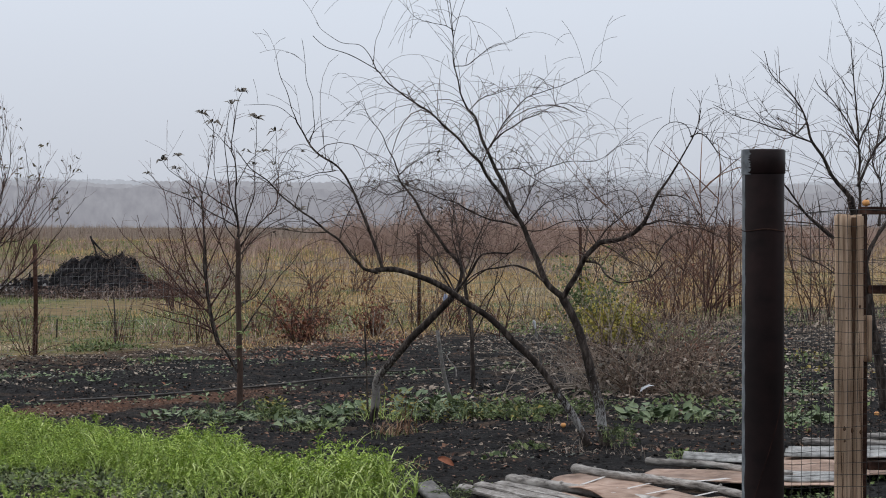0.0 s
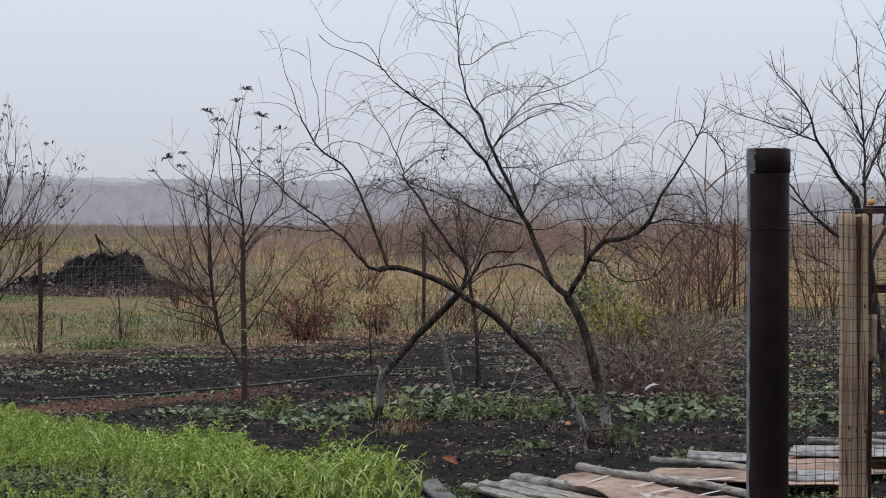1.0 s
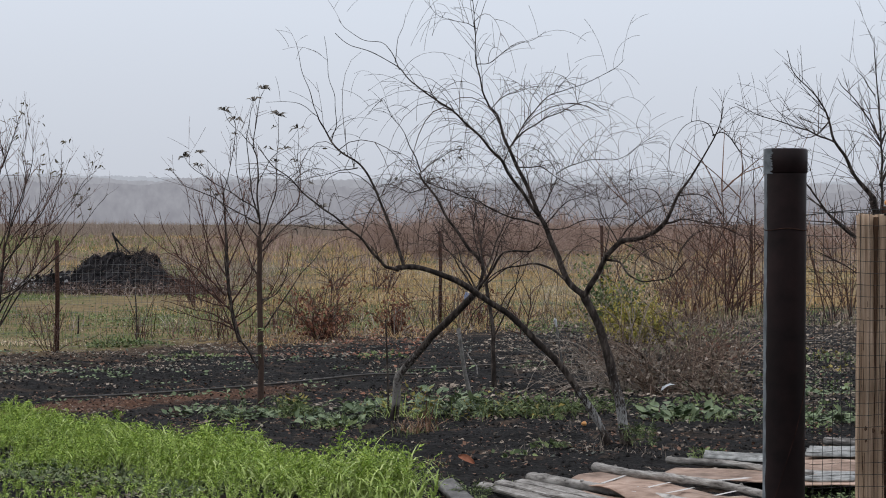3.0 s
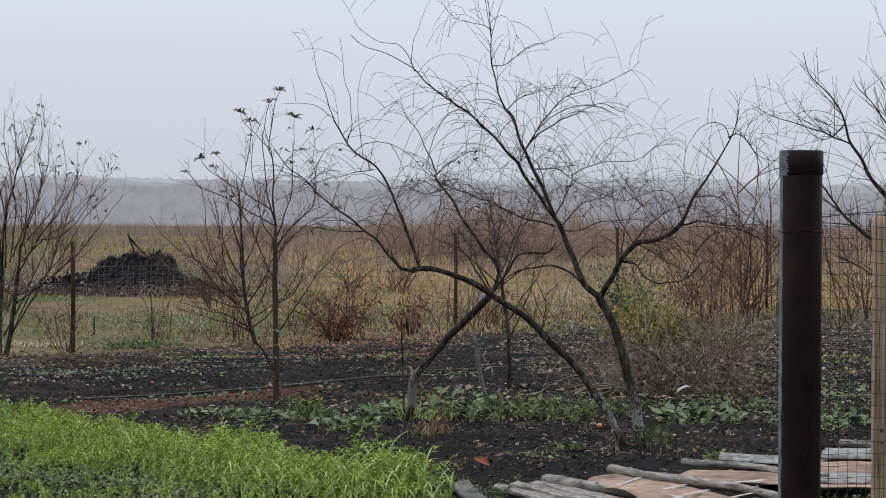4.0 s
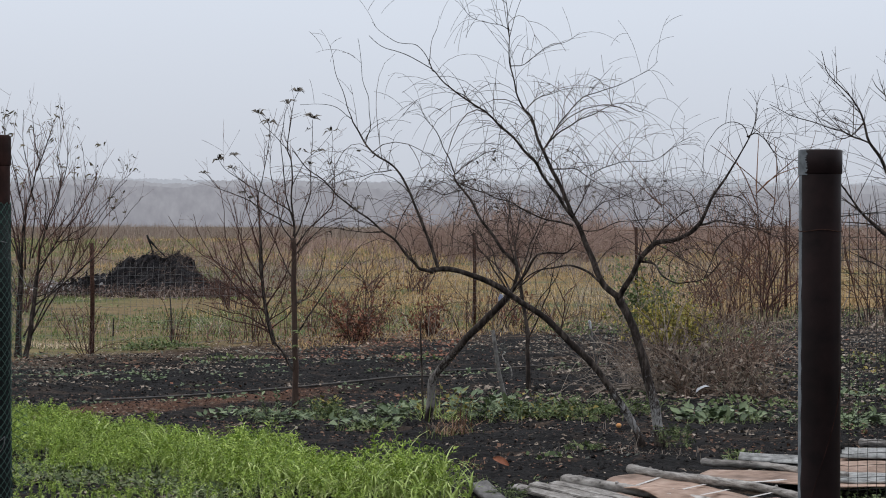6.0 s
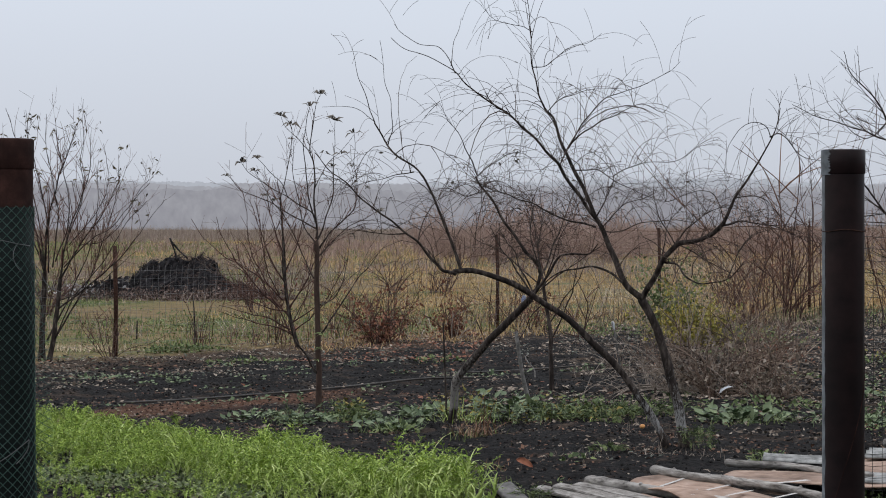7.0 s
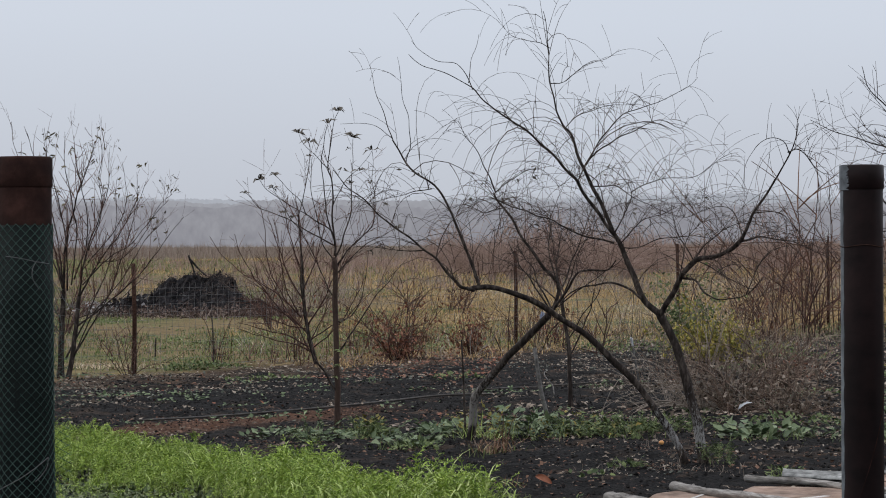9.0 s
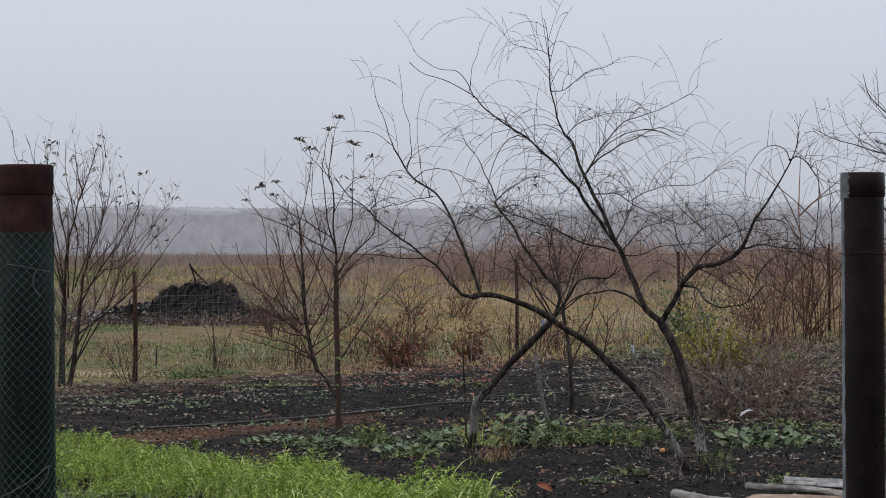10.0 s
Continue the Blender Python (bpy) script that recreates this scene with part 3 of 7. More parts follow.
meadow("field_grass", "pale straw standing dry in the open field", STRAW, 16000, 31, 100, 0.17, 17, lambda x, y, r: past_fence(x, y) and patch_at(x, y, 6.0) + min(0.45, 9 * (x / y - 0.02)) > r.uniform(0.0, 0.8), 0.010, 5, 0.8)
meadow("field_weeds", "brown dead weed stalks standing in the grass", REED, 6000, 33, 100, 0.42, 8, lambda x, y, r: past_fence(x, y) and patch_at(x, y, 3.0) + (0.1 if y > 57 else -0.3) + max(0, -2.5 * (x / y + 0.06)) > r.uniform(0.0, 0.9), 0.008, 6, 0.5)
meadow("far_field_grass", "dry ochre grass far out in the field", DRY_GRASS, 20000, 80, 230, 0.30, 3, lambda x, y, r: patch_at(x * 0.5, y * 0.4, 1.0) + max(-1.1, min(0.4, 9 * (x / y + 0.06))) > r.uniform(-0.6, 0.3), 0.02, 4)
meadow("far_field_grass", "dull green grass far out in the field", GREEN_GRASS, 8000, 80, 230, 0.22, 4, lambda x, y, r: patch_at(x * 0.5, y * 0.4, 2.0) - 2.5 * max(0, x / y + 0.06) + (0.5 if x / y < -0.09 else 0) + 0.5 * zone(y, 130, 215) > r.uniform(-0.3, 0.5), 0.02, 4)
meadow("far_field_weeds", "red-brown dead weeds far out in the field", THICKET, 8000, 80, 200, 0.7, 9, lambda x, y, r: patch_at(x * 0.5, y * 0.4, 3.0) + 0.35 + min(0, 9 * (x / y + 0.075)) > r.uniform(-0.3, 0.6), 0.014, 6, 0.4)
meadow("reed_belt", "belt of brown reeds across the far field", REED, 14000, 200, 480, 1.0, 5, lambda x, y, r: y > 235 or r.random() < 0.3, 0.035, 5, 0.18)
meadow("brown_thicket", "red-brown thicket of tall weeds in the field", THICKET, 15000, 110, 250, 1.3, 6, lambda x, y, r: y > 125 + 70 * max(0, min(1, (x / y - 0.035) / 0.03)) and x / y > -0.04 + 0.03 * noise.noise(Vector((x * 0.1, y * 0.05, 0))) and r.random() < 0.85, 0.026, 6, 0.25)
meadow("brown_thicket", "taller red-brown thicket in the middle of the field", THICKET, 4200, 115, 150, 1.58, 10, lambda x, y, r: -0.036 < x / y < 0.05 + 0.02 * noise.noise(Vector((y * 0.2, 0, 0))), 0.018, 6, 0.3)
for i in range(44):
    y = rng_far.uniform(95, 150)
    x = y * (rng_far.uniform(-0.04, 0.06) if i % 3 else rng_far.uniform(-0.045, 0.17))
    shrub("wild_shrub", "bare red-brown bush in the far field", (x, y), 400 + i, rng_far.uniform(1.6, 2.9), 1.5, 16, twig=THICKET, kids=8, arch=0.1, r=0.022, wander=0.2)


# ---- the field fence: rusty posts with wire netting ----
FENCE_POSTS = [(-4.953, 30.5, 1.346), (-0.372, 38.5, 1.444), (2.323, 42.5, 1.533), (5.302, 46.5, 1.652)]
fence = thing("field_fence", (-4.95, 30.5, 0), "rusty steel posts with thin wire netting", "fence")
fb = Vector(fence.location)
for i, (x, y, z) in enumerate(FENCE_POSTS):
    s = Shape()
    s.tube([(x - fb.x, y - fb.y, -0.1), (x - fb.x + 0.008, y - fb.y, z * 0.55), (x - fb.x - 0.004, y - fb.y, z)], [0.029, 0.028, 0.028], 8)
    p = part("post", s, RUST, fence)
    if i == 3:
        s = Shape()
        s.tube(smooth_path([(x - fb.x - 0.03, y - fb.y - 0.03, z - 0.10), (x - fb.x - 0.03, y - fb.y - 0.03, z + 0.02), (x - fb.x + 0.01, y - fb.y - 0.03, z + 0.07), (x - fb.x + 0.05, y - fb.y - 0.03, z + 0.01)]), [0.018] * 13, 6)
        part("wire_hook", s, WHITE, p, "white bent wire hook")


def netting(name, parent, a, b, z0, z1, step_u, step_z, r, mat, label, sag=0.02, seed=1, off=(0, 0, 0), sides=3):
    """Welded wire netting between two uprights."""
    rng = random.Random(seed)
    a, b, off = Vector(a), Vector(b), Vector(off)
    n, s = max(2, int((b - a).length / step_u)), Shape()
    nz = int((z1 - z0) / step_z)

    def at(u, z):
        w = noise.noise_vector(Vector((u * 3, z * 2, seed))) * sag
        return a.lerp(b, u) + Vector((0, 0, z)) - off + w

    for i in range(n + 1):
        s.tube([at(i / n, z0 + (z1 - z0) * k / 6) for k in range(7)], [r] * 7, sides, cap=False)
    for k in range(nz + 1):
        s.tube([at(i / 8, z0 + step_z * k) for i in range(9)], [r] * 9, sides, cap=False)
    ob = part(name, s, mat, parent, label)
    ob["kind"] = "stuff"
    return ob


def fence_at(k):
    return Vector((FENCE_A.x, FENCE_A.y, 0)) + Vector((0.539, 0.842, 0)) * k


netting("netting", fence, fence_at(-6), fence_at(9.3), 0.05, 1.12, 0.11, 0.10, 0.0017, FAR_WIRE, "thin grey wire netting", 0.05, 2, fb)
netting("netting", fence, fence_at(9.3), fence_at(26), 0.05, 1.15, 0.13, 0.12, 0.0017, FAR_WIRE, "thin grey wire netting", 0.05, 3, fb)


# ---- the manure heap beyond the fence ----
heap_at = (-7.471, 55.0, -0.008)
heap = thing("manure_heap", (heap_at[0], heap_at[1], 0), "dark heap of manure with sticks and litter on top", "heap")
HEAP_U = (-1.3, -1.13, -1.04, -0.86, -0.70, -0.45, -0.30, 0.05, 0.25, 0.48, 0.64, 0.82, 0.94, 1.15, 1.55, 1.85, 2.15)
HEAP_H = (0.0, 0.36, 0.52, 0.72, 0.79, 0.80, 0.86, 0.85, 0.90, 0.92, 0.82, 0.64, 0.44, 0.33, 0.26, 0.14, -0.05)


def heap_skin(u, v):
    """A point of the heap: its ridge line along u, falling away in steps to both sides, forked up in lumps."""
    fall = max(0.0, 1 - abs(v) ** 1.7)
    p = Vector((u, v * (1.05 if u < 1 else 0.7), float(np.interp(u, HEAP_U, HEAP_H)) * fall))
    lump = 0.12 * noise.noise(p * 2.6) + 0.10 * noise.noise(p * 6.5) + 0.05 * noise.noise(p * 15) + 0.03 * noise.noise(p * 31)
    return p + Vector((0.6 * lump, -0.8 * lump, lump * min(1, 0.3 + fall))) + noise.noise_vector(p * 9) * 0.05


s = Shape()
for j in range(57):
    for i in range(131):
        s.v.append(heap_skin(-1.35 + 3.5 * i / 130, -1 + 2 * j / 56) - Vector((0, 0, 0.04)))
s.f = [(j * 131 + i, j * 131 + i + 1, (j + 1) * 131 + i + 1, (j + 1) * 131 + i) for j in range(56) for i in range(130)]
part("mound", s, DUNG, heap, smooth=False)
rng = random.Random(5)
s = Shape()
s3 = Shape()
for _ in range(1500):
    p = heap_skin(rng.uniform(-1.25, 1.9), rng.uniform(-0.95, 0.15))
    s3.leaf(p + rand_dir(rng) * 0.02, rand_dir(rng), rand_dir(rng) + Vector((0, -0.5, 0.5)), rng.uniform(0.02, 0.075), rng.uniform(0.012, 0.03))
part("dung_crust", s3, DUNG, heap)["kind"] = "stuff"
for _ in range(420):
    p = heap_skin(rng.choice((rng.uniform(-1.1, 1.9), rng.gauss(0.45, 0.3), rng.uniform(0.1, 1.2))), rng.uniform(-0.9, 0.2))
    shoot(s, rng, p, rand_dir(rng) + Vector((0.3, 0, 0.35)), rng.uniform(0.1, 0.42), rng.uniform(0.003, 0.008), 1.2, 4)
part("stick_litter", s, material("dark_stick_litter", [(0.025, 0.018, 0.016), (0.08, 0.06, 0.052), (0.20, 0.15, 0.13)], 8, 0.9, 0, island=0.8), heap)["kind"] = "stuff"
for pts in ([(-7.719, 55.0, 1.315), (-7.62, 55.0, 1.043), (-7.57, 55.0, 0.821)], [(-7.682, 55.0, 1.229), (-7.496, 55.0, 1.019), (-7.323, 55.0, 0.858)], [(-7.843, 55.0, 0.61), (-7.744, 55.0, 0.573), (-7.645, 55.0, 0.648)]):
    s = Shape()
    s.tube(smooth_path([Vector(p) - Vector((heap_at[0], heap_at[1], 0)) for p in pts]), [0.024] * 3 + [0.019] * 6, 6)
    part("stick", s, DUNG, heap)
s = Shape()
rng = random.Random(9)
s2 = Shape()
for i in range(4600):
    x, y = heap_at[0] + (rng.gauss(0.55, 1.1) if i % 2 else rng.uniform(-2.9, 2.6)), heap_at[1] - 1.5 + rng.gauss(0, 0.6)
    s2.leaf((x, y, rng.uniform(0.0, 0.3) * rng.random()), rand_dir(rng), rand_dir(rng), rng.uniform(0.03, 0.11), rng.uniform(0.02, 0.05))
tagged(part("dung_litter", s2, material("brown_dung_litter", [(0.025, 0.018, 0.016), (0.10, 0.066, 0.056), (0.28, 0.21, 0.18)], 20, 0.9, 0, island=0.8)), "brown litter trampled round the manure heap", "litter", kind="stuff")
s.tube(smooth_path([(-9.185, 54.6, 0.16), (-8.891, 54.6, 0.20), (-8.596, 54.6, 0.19), (-8.35, 54.6, 0.16)]), [0.12, 0.16, 0.17, 0.18, 0.17, 0.17, 0.18, 0.17, 0.16, 0.16, 0.15, 0.14, 0.12], 9)
for i in range(170):
    p = Vector((-8.85 + rng.gauss(0, 0.26), 54.4 + rng.gauss(0, 0.1), rng.uniform(0.02, 0.42)))
    s.leaf(p, rand_dir(rng), rand_dir(rng), rng.uniform(0.08, 0.2), rng.uniform(0.05, 0.1))
tagged(part("fallen_log", s, DUNG), "dark rotten log lying beside the manure heap", "log")
rng = random.Random(8)
s = Shape()
for i in range(7):
    s.leaf((rng.gauss(-8.6, 0.2), 54.35, rng.uniform(0.02, 0.44)), rand_dir(rng), rand_dir(rng) + Vector((0, -1, 0)), rng.uniform(0.1, 0.24), rng.uniform(0.04, 0.09))
for _ in range(420):
    x, y = rng.gauss(-9.4, 0.5), rng.gauss(55.1, 0.25)
    s.leaf((x, y, rng.uniform(0.02, 0.28)), rand_dir(rng), rand_dir(rng), rng.uniform(0.05, 0.24), rng.uniform(0.04, 0.13))
tagged(part("rubbish_litter", s, material("pale_rubbish", [(0.10, 0.085, 0.075), (0.28, 0.26, 0.25), (0.62, 0.62, 0.62)], 20, 0.7, 0.0, island=0.85)), "pale scraps of rubbish strewn by the manure heap", "rubbish", kind="stuff")

# ---- trees ----
main_base = (1.109, 18.0, -0.007)
main_limbs = []
main_limbs.append(([(1.166, 18.0, -0.023), (1.125, 18.0, 0.264), (1.061, 18.0, 0.527), (0.996, 18.0, 0.75), (0.923, 18.0, 0.94), (0.858, 18.0, 1.078)], 0.060, 0.044))
main_limbs.append(([(1.031, 17.9, 0.01), (0.94, 17.86, 0.206), (0.806, 17.83, 0.409), (0.644, 17.79, 0.62), (0.483, 17.75, 0.781), (0.335, 17.72, 0.919), (0.203, 17.68, 1.011), (0.063, 17.65, 1.112), (-0.063, 17.61, 1.184), (-0.194, 17.57, 1.24), (-0.331, 17.54, 1.277), (-0.468, 17.5, 1.265)], 0.042, 0.027))
main_limbs.append(([(0.866, 18.0, 1.062), (0.762, 18.03, 1.15), (0.699, 18.06, 1.263), (0.655, 18.09, 1.417), (0.579, 18.12, 1.571), (0.531, 18.15, 1.661), (0.482, 18.18, 1.804), (0.393, 18.21, 1.989), (0.32, 18.24, 2.146), (0.238, 18.27, 2.34), (0.181, 18.3, 2.419)], 0.040, 0.0125))
main_limbs.append(([(0.181, 18.3, 2.419), (0.123, 18.28, 2.554), (0.094, 18.27, 2.689), (0.078, 18.25, 2.852), (0.074, 18.23, 3.015), (0.053, 18.22, 3.157), (0.037, 18.2, 3.258)], 0.012, 0.003, 0.8))
main_limbs.append(([(0.533, 18.1, 1.641), (0.41, 18.04, 1.803), (0.315, 17.98, 1.944), (0.246, 17.91, 2.063), (0.145, 17.85, 2.162), (0.024, 17.79, 2.28), (-0.076, 17.73, 2.377), (-0.195, 17.66, 2.438), (-0.372, 17.6, 2.57)], 0.022, 0.0078, 1.2))
main_limbs.append(([(-0.372, 17.6, 2.57), (-0.47, 17.56, 2.666), (-0.567, 17.52, 2.739), (-0.723, 17.48, 2.791), (-0.82, 17.44, 2.82), (-0.896, 17.4, 2.891)], 0.0075, 0.003, 0.12))
main_limbs.append(([(-0.459, 17.6, 2.657), (-0.51, 17.58, 2.766), (-0.588, 17.56, 2.844), (-0.726, 17.54, 2.87), (-0.824, 17.52, 2.94), (-0.882, 17.5, 3.005)], 0.006, 0.002, 0.1))
main_limbs.append(([(-0.491, 17.6, 2.708), (-0.467, 17.75, 2.889), (-0.419, 17.9, 3.069)], 0.005, 0.002, 0.06))
main_limbs.append(([(0.858, 18.0, 1.062), (0.912, 17.94, 1.156), (0.969, 17.89, 1.278), (1.027, 17.83, 1.379), (1.111, 17.77, 1.452), (1.219, 17.71, 1.48), (1.334, 17.66, 1.532), (1.409, 17.6, 1.6)], 0.034, 0.023, 1.9))
main_limbs.append(([(1.409, 17.6, 1.6), (1.446, 17.57, 1.707), (1.503, 17.54, 1.817), (1.599, 17.51, 1.955), (1.675, 17.49, 2.092), (1.743, 17.46, 2.228), (1.772, 17.43, 2.317), (1.792, 17.4, 2.394)], 0.022, 0.003, 0.22))
main_limbs.append(([(1.726, 17.4, 2.187), (1.659, 17.32, 2.274), (1.566, 17.24, 2.294), (1.47, 17.16, 2.229), (1.398, 17.08, 2.08), (1.365, 17.0, 1.963)], 0.006, 0.002, 0.12))
main_limbs.append(([(1.714, 17.4, 2.199), (1.792, 17.47, 2.209), (1.871, 17.55, 2.164), (1.966, 17.62, 2.072), (2.102, 17.7, 2.034)], 0.008, 0.0025, 2.0))
main_limbs.append(([(1.002, 17.9, 1.33), (1.094, 17.76, 1.308), (1.173, 17.62, 1.224), (1.282, 17.48, 1.187), (1.427, 17.34, 1.23), (1.513, 17.2, 1.318)], 0.016, 0.004, 1.9))
main_limbs.append(([(1.409, 17.6, 1.588), (1.561, 17.75, 1.612), (1.715, 17.9, 1.596), (1.912, 18.05, 1.539), (2.153, 18.2, 1.416)], 0.013, 0.003, 1.9))
main_limbs.append(([(0.721, 18.0, 1.183), (0.615, 18.1, 1.254), (0.495, 18.2, 1.285), (0.354, 18.3, 1.275), (0.232, 18.4, 1.223), (0.129, 18.5, 1.113)], 0.015, 0.006))
main_limbs.append(([(0.336, 18.2, 2.144), (0.415, 18.26, 2.257), (0.527, 18.31, 2.325), (0.665, 18.37, 2.385), (0.771, 18.43, 2.45), (0.898, 18.49, 2.473), (1.047, 18.54, 2.43), (1.104, 18.6, 2.499)], 0.012, 0.002, 0.8))
main_limbs.append(([(0.36, 18.2, 2.185), (0.472, 18.1, 2.369), (0.591, 18.0, 2.487), (0.709, 17.9, 2.538), (0.865, 17.8, 2.589), (1.019, 17.7, 2.651), (1.112, 17.6, 2.728)], 0.009, 0.002))
main_limbs.append(([(0.18, 18.2, 2.406), (0.272, 18.3, 2.493), (0.406, 18.4, 2.548), (0.549, 18.5, 2.599), (0.736, 18.6, 2.604)], 0.007, 0.002))
main_limbs.append(([(0.082, 18.2, 2.734), (0.18, 18.15, 2.755), (0.309, 18.1, 2.842), (0.471, 18.05, 2.895), (0.571, 18.0, 2.964)], 0.006, 0.002))
main_limbs.append(([(0.082, 18.2, 2.992), (-0.037, 18.03, 3.032), (-0.197, 17.87, 3.075), (-0.287, 17.7, 3.141)], 0.005, 0.0018, 0.6))
main_limbs.append(([(0.537, 18.1, 1.645), (0.602, 18.08, 1.783), (0.654, 18.05, 1.937), (0.592, 18.02, 2.046), (0.49, 18.0, 2.122)], 0.009, 0.003, 0.8))
main_limbs.append(([(0.652, 18.0, 1.936), (0.777, 18.08, 2.011), (0.923, 18.16, 2.053), (1.091, 18.24, 2.047), (1.261, 18.32, 2.132), (1.399, 18.4, 2.229)], 0.007, 0.002, 0.8))
main_limbs.append(([(0.533, 18.1, 1.58), (0.314, 17.92, 1.636), (0.104, 17.74, 1.732), (-0.087, 17.56, 1.809), (-0.242, 17.38, 1.854), (-0.317, 17.2, 1.929)], 0.012, 0.004, 1.3))
main_limbs.append(([(0.393, 18.2, 1.989), (0.552, 18.06, 1.986), (0.709, 17.92, 1.882), (0.864, 17.78, 1.812), (1.055, 17.64, 1.771), (1.244, 17.5, 1.856)], 0.008, 0.002, 1.3))
main_limbs.append(([(-0.457, 17.5, 1.258), (-0.546, 17.47, 1.266), (-0.596, 17.43, 1.326), (-0.681, 17.4, 1.443), (-0.797, 17.37, 1.541), (-0.912, 17.33, 1.635), (-1.066, 17.3, 1.752), (-1.181, 17.27, 1.868), (-1.314, 17.23, 1.976), (-1.408, 17.2, 2.084)], 0.024, 0.004))
main_limbs.append(([(-0.425, 17.5, 1.289), (-0.469, 17.53, 1.423), (-0.51, 17.57, 1.56), (-0.562, 17.6, 1.679), (-0.611, 17.63, 1.798), (-0.711, 17.67, 1.934), (-0.772, 17.7, 2.01), (-0.893, 17.73, 2.114), (-0.971, 17.77, 2.195), (-1.037, 17.8, 2.321)], 0.018, 0.008, 0.65))
main_limbs.append(([(-1.037, 17.8, 2.321), (-1.099, 17.83, 2.494), (-1.161, 17.87, 2.697), (-1.204, 17.9, 2.868)], 0.007, 0.002, 0.12))
main_limbs.append(([(-0.945, 17.8, 2.156), (-0.908, 17.7, 2.317), (-0.926, 17.6, 2.491), (-0.96, 17.5, 2.682), (-0.982, 17.4, 2.872)], 0.006, 0.002, 0.08))
main_limbs.append(([(-1.041, 17.8, 2.333), (-1.125, 17.73, 2.398), (-1.208, 17.67, 2.434), (-1.401, 17.6, 2.419)], 0.005, 0.002, 0.15))
main_limbs.append(([(-0.761, 17.8, 1.972), (-0.892, 17.7, 1.946), (-1.045, 17.6, 1.905), (-1.236, 17.5, 1.856)], 0.007, 0.002, 1.3))
main_limbs.append(([(-0.803, 17.5, 1.537), (-0.937, 17.43, 1.533), (-1.109, 17.37, 1.549), (-1.28, 17.3, 1.557)], 0.008, 0.002, 1.3))
main_limbs.append(([(1.099, 17.9, 1.459), (1.175, 17.82, 1.568), (1.273, 17.75, 1.66), (1.387, 17.68, 1.711), (1.449, 17.6, 1.703)], 0.009, 0.003, 0.8))
main_limbs.append(([(0.586, 18.1, 1.547), (0.713, 18.03, 1.547), (0.872, 17.95, 1.6), (1.041, 17.88, 1.632), (1.233, 17.8, 1.616)], 0.008, 0.003, 0.8))
main_limbs.append(([(1.095, 17.9, 1.451), (0.998, 17.97, 1.612), (0.957, 18.03, 1.75), (0.953, 18.1, 1.865)], 0.008, 0.003, 0.8))
main_limbs.append(([(1.48, 17.6, 1.778), (1.656, 17.7, 1.795), (1.773, 17.8, 1.74), (1.868, 17.9, 1.612)], 0.007, 0.003, 0.8))
main_limbs.append(([(1.121, 17.8, 1.448), (1.298, 17.7, 1.353), (1.449, 17.6, 1.264), (1.535, 17.5, 1.277)], 0.008, 0.003, 0.8))
main_limbs.append(([(1.188, 17.6, 1.224), (1.215, 17.65, 1.33), (1.298, 17.7, 1.409), (1.393, 17.75, 1.42), (1.497, 17.8, 1.38)], 0.006, 0.003, 0.8))
main_limbs.append(([(1.424, 17.4, 1.224), (1.531, 17.5, 1.435), (1.647, 17.6, 1.541), (1.728, 17.7, 1.568)], 0.007, 0.003, 0.8))
main_limbs.append(([(0.985, 17.8, 1.308), (1.037, 17.87, 1.572), (1.113, 17.93, 1.689), (1.206, 18.0, 1.774)], 0.007, 0.003, 0.8))
main_limbs.append(([(1.425, 17.7, 1.612), (1.373, 17.8, 1.8), (1.284, 17.9, 1.829), (1.182, 18.0, 1.806)], 0.007, 0.003, 0.8))
main_limbs.append(([(0.578, 18.1, 1.572), (0.714, 18.03, 1.714), (0.8, 17.97, 1.762), (0.982, 17.9, 1.833)], 0.008, 0.003, 0.8))
old_tree, old_ends = tree("fruit_tree", "leafless old fruit tree with two leaning lime-washed trunks and drooping twigs", main_base, main_limbs, 11, 2, thick=0.66, reach=0.88, density=21.0, arch=3.1, kids=3, from_z=1.3, twig_r=0.0028, rise=0.85)

lean_base = (-0.538, 20.1, 0.004)
lean_limbs = []
lean_limbs.append(([(-0.556, 20.1, -0.014), (-0.546, 20.05, 0.171), (-0.526, 20.0, 0.336), (-0.43, 19.93, 0.475), (-0.308, 19.85, 0.622), (-0.187, 19.77, 0.751), (-0.04, 19.68, 0.905), (0.071, 19.6, 1.014)], 0.052, 0.036))
lean_limbs.append(([(0.071, 19.6, 1.014), (0.124, 19.63, 1.136), (0.137, 19.66, 1.26), (0.027, 19.69, 1.401), (-0.106, 19.71, 1.578), (-0.195, 19.74, 1.711), (-0.285, 19.77, 1.88), (-0.347, 19.8, 1.987)], 0.025, 0.010))
lean_limbs.append(([(-0.347, 19.8, 1.987), (-0.418, 19.75, 2.155), (-0.496, 19.7, 2.322), (-0.592, 19.65, 2.44), (-0.635, 19.6, 2.548)], 0.009, 0.002))
lean_limbs.append(([(0.079, 19.6, 1.031), (0.185, 19.54, 1.174), (0.289, 19.48, 1.333), (0.384, 19.42, 1.369), (0.527, 19.36, 1.374), (0.582, 19.3, 1.457)], 0.020, 0.006))
lean_limbs.append(([(0.097, 19.6, 1.058), (0.0, 19.73, 1.241), (-0.063, 19.87, 1.399), (-0.175, 20.0, 1.555)], 0.014, 0.004, 1.6))
lean_limbs.append(([(0.123, 19.6, 1.137), (0.231, 19.75, 1.356), (0.322, 19.9, 1.578), (0.388, 20.05, 1.794), (0.55, 20.2, 2.032)], 0.012, 0.003, 1.6))
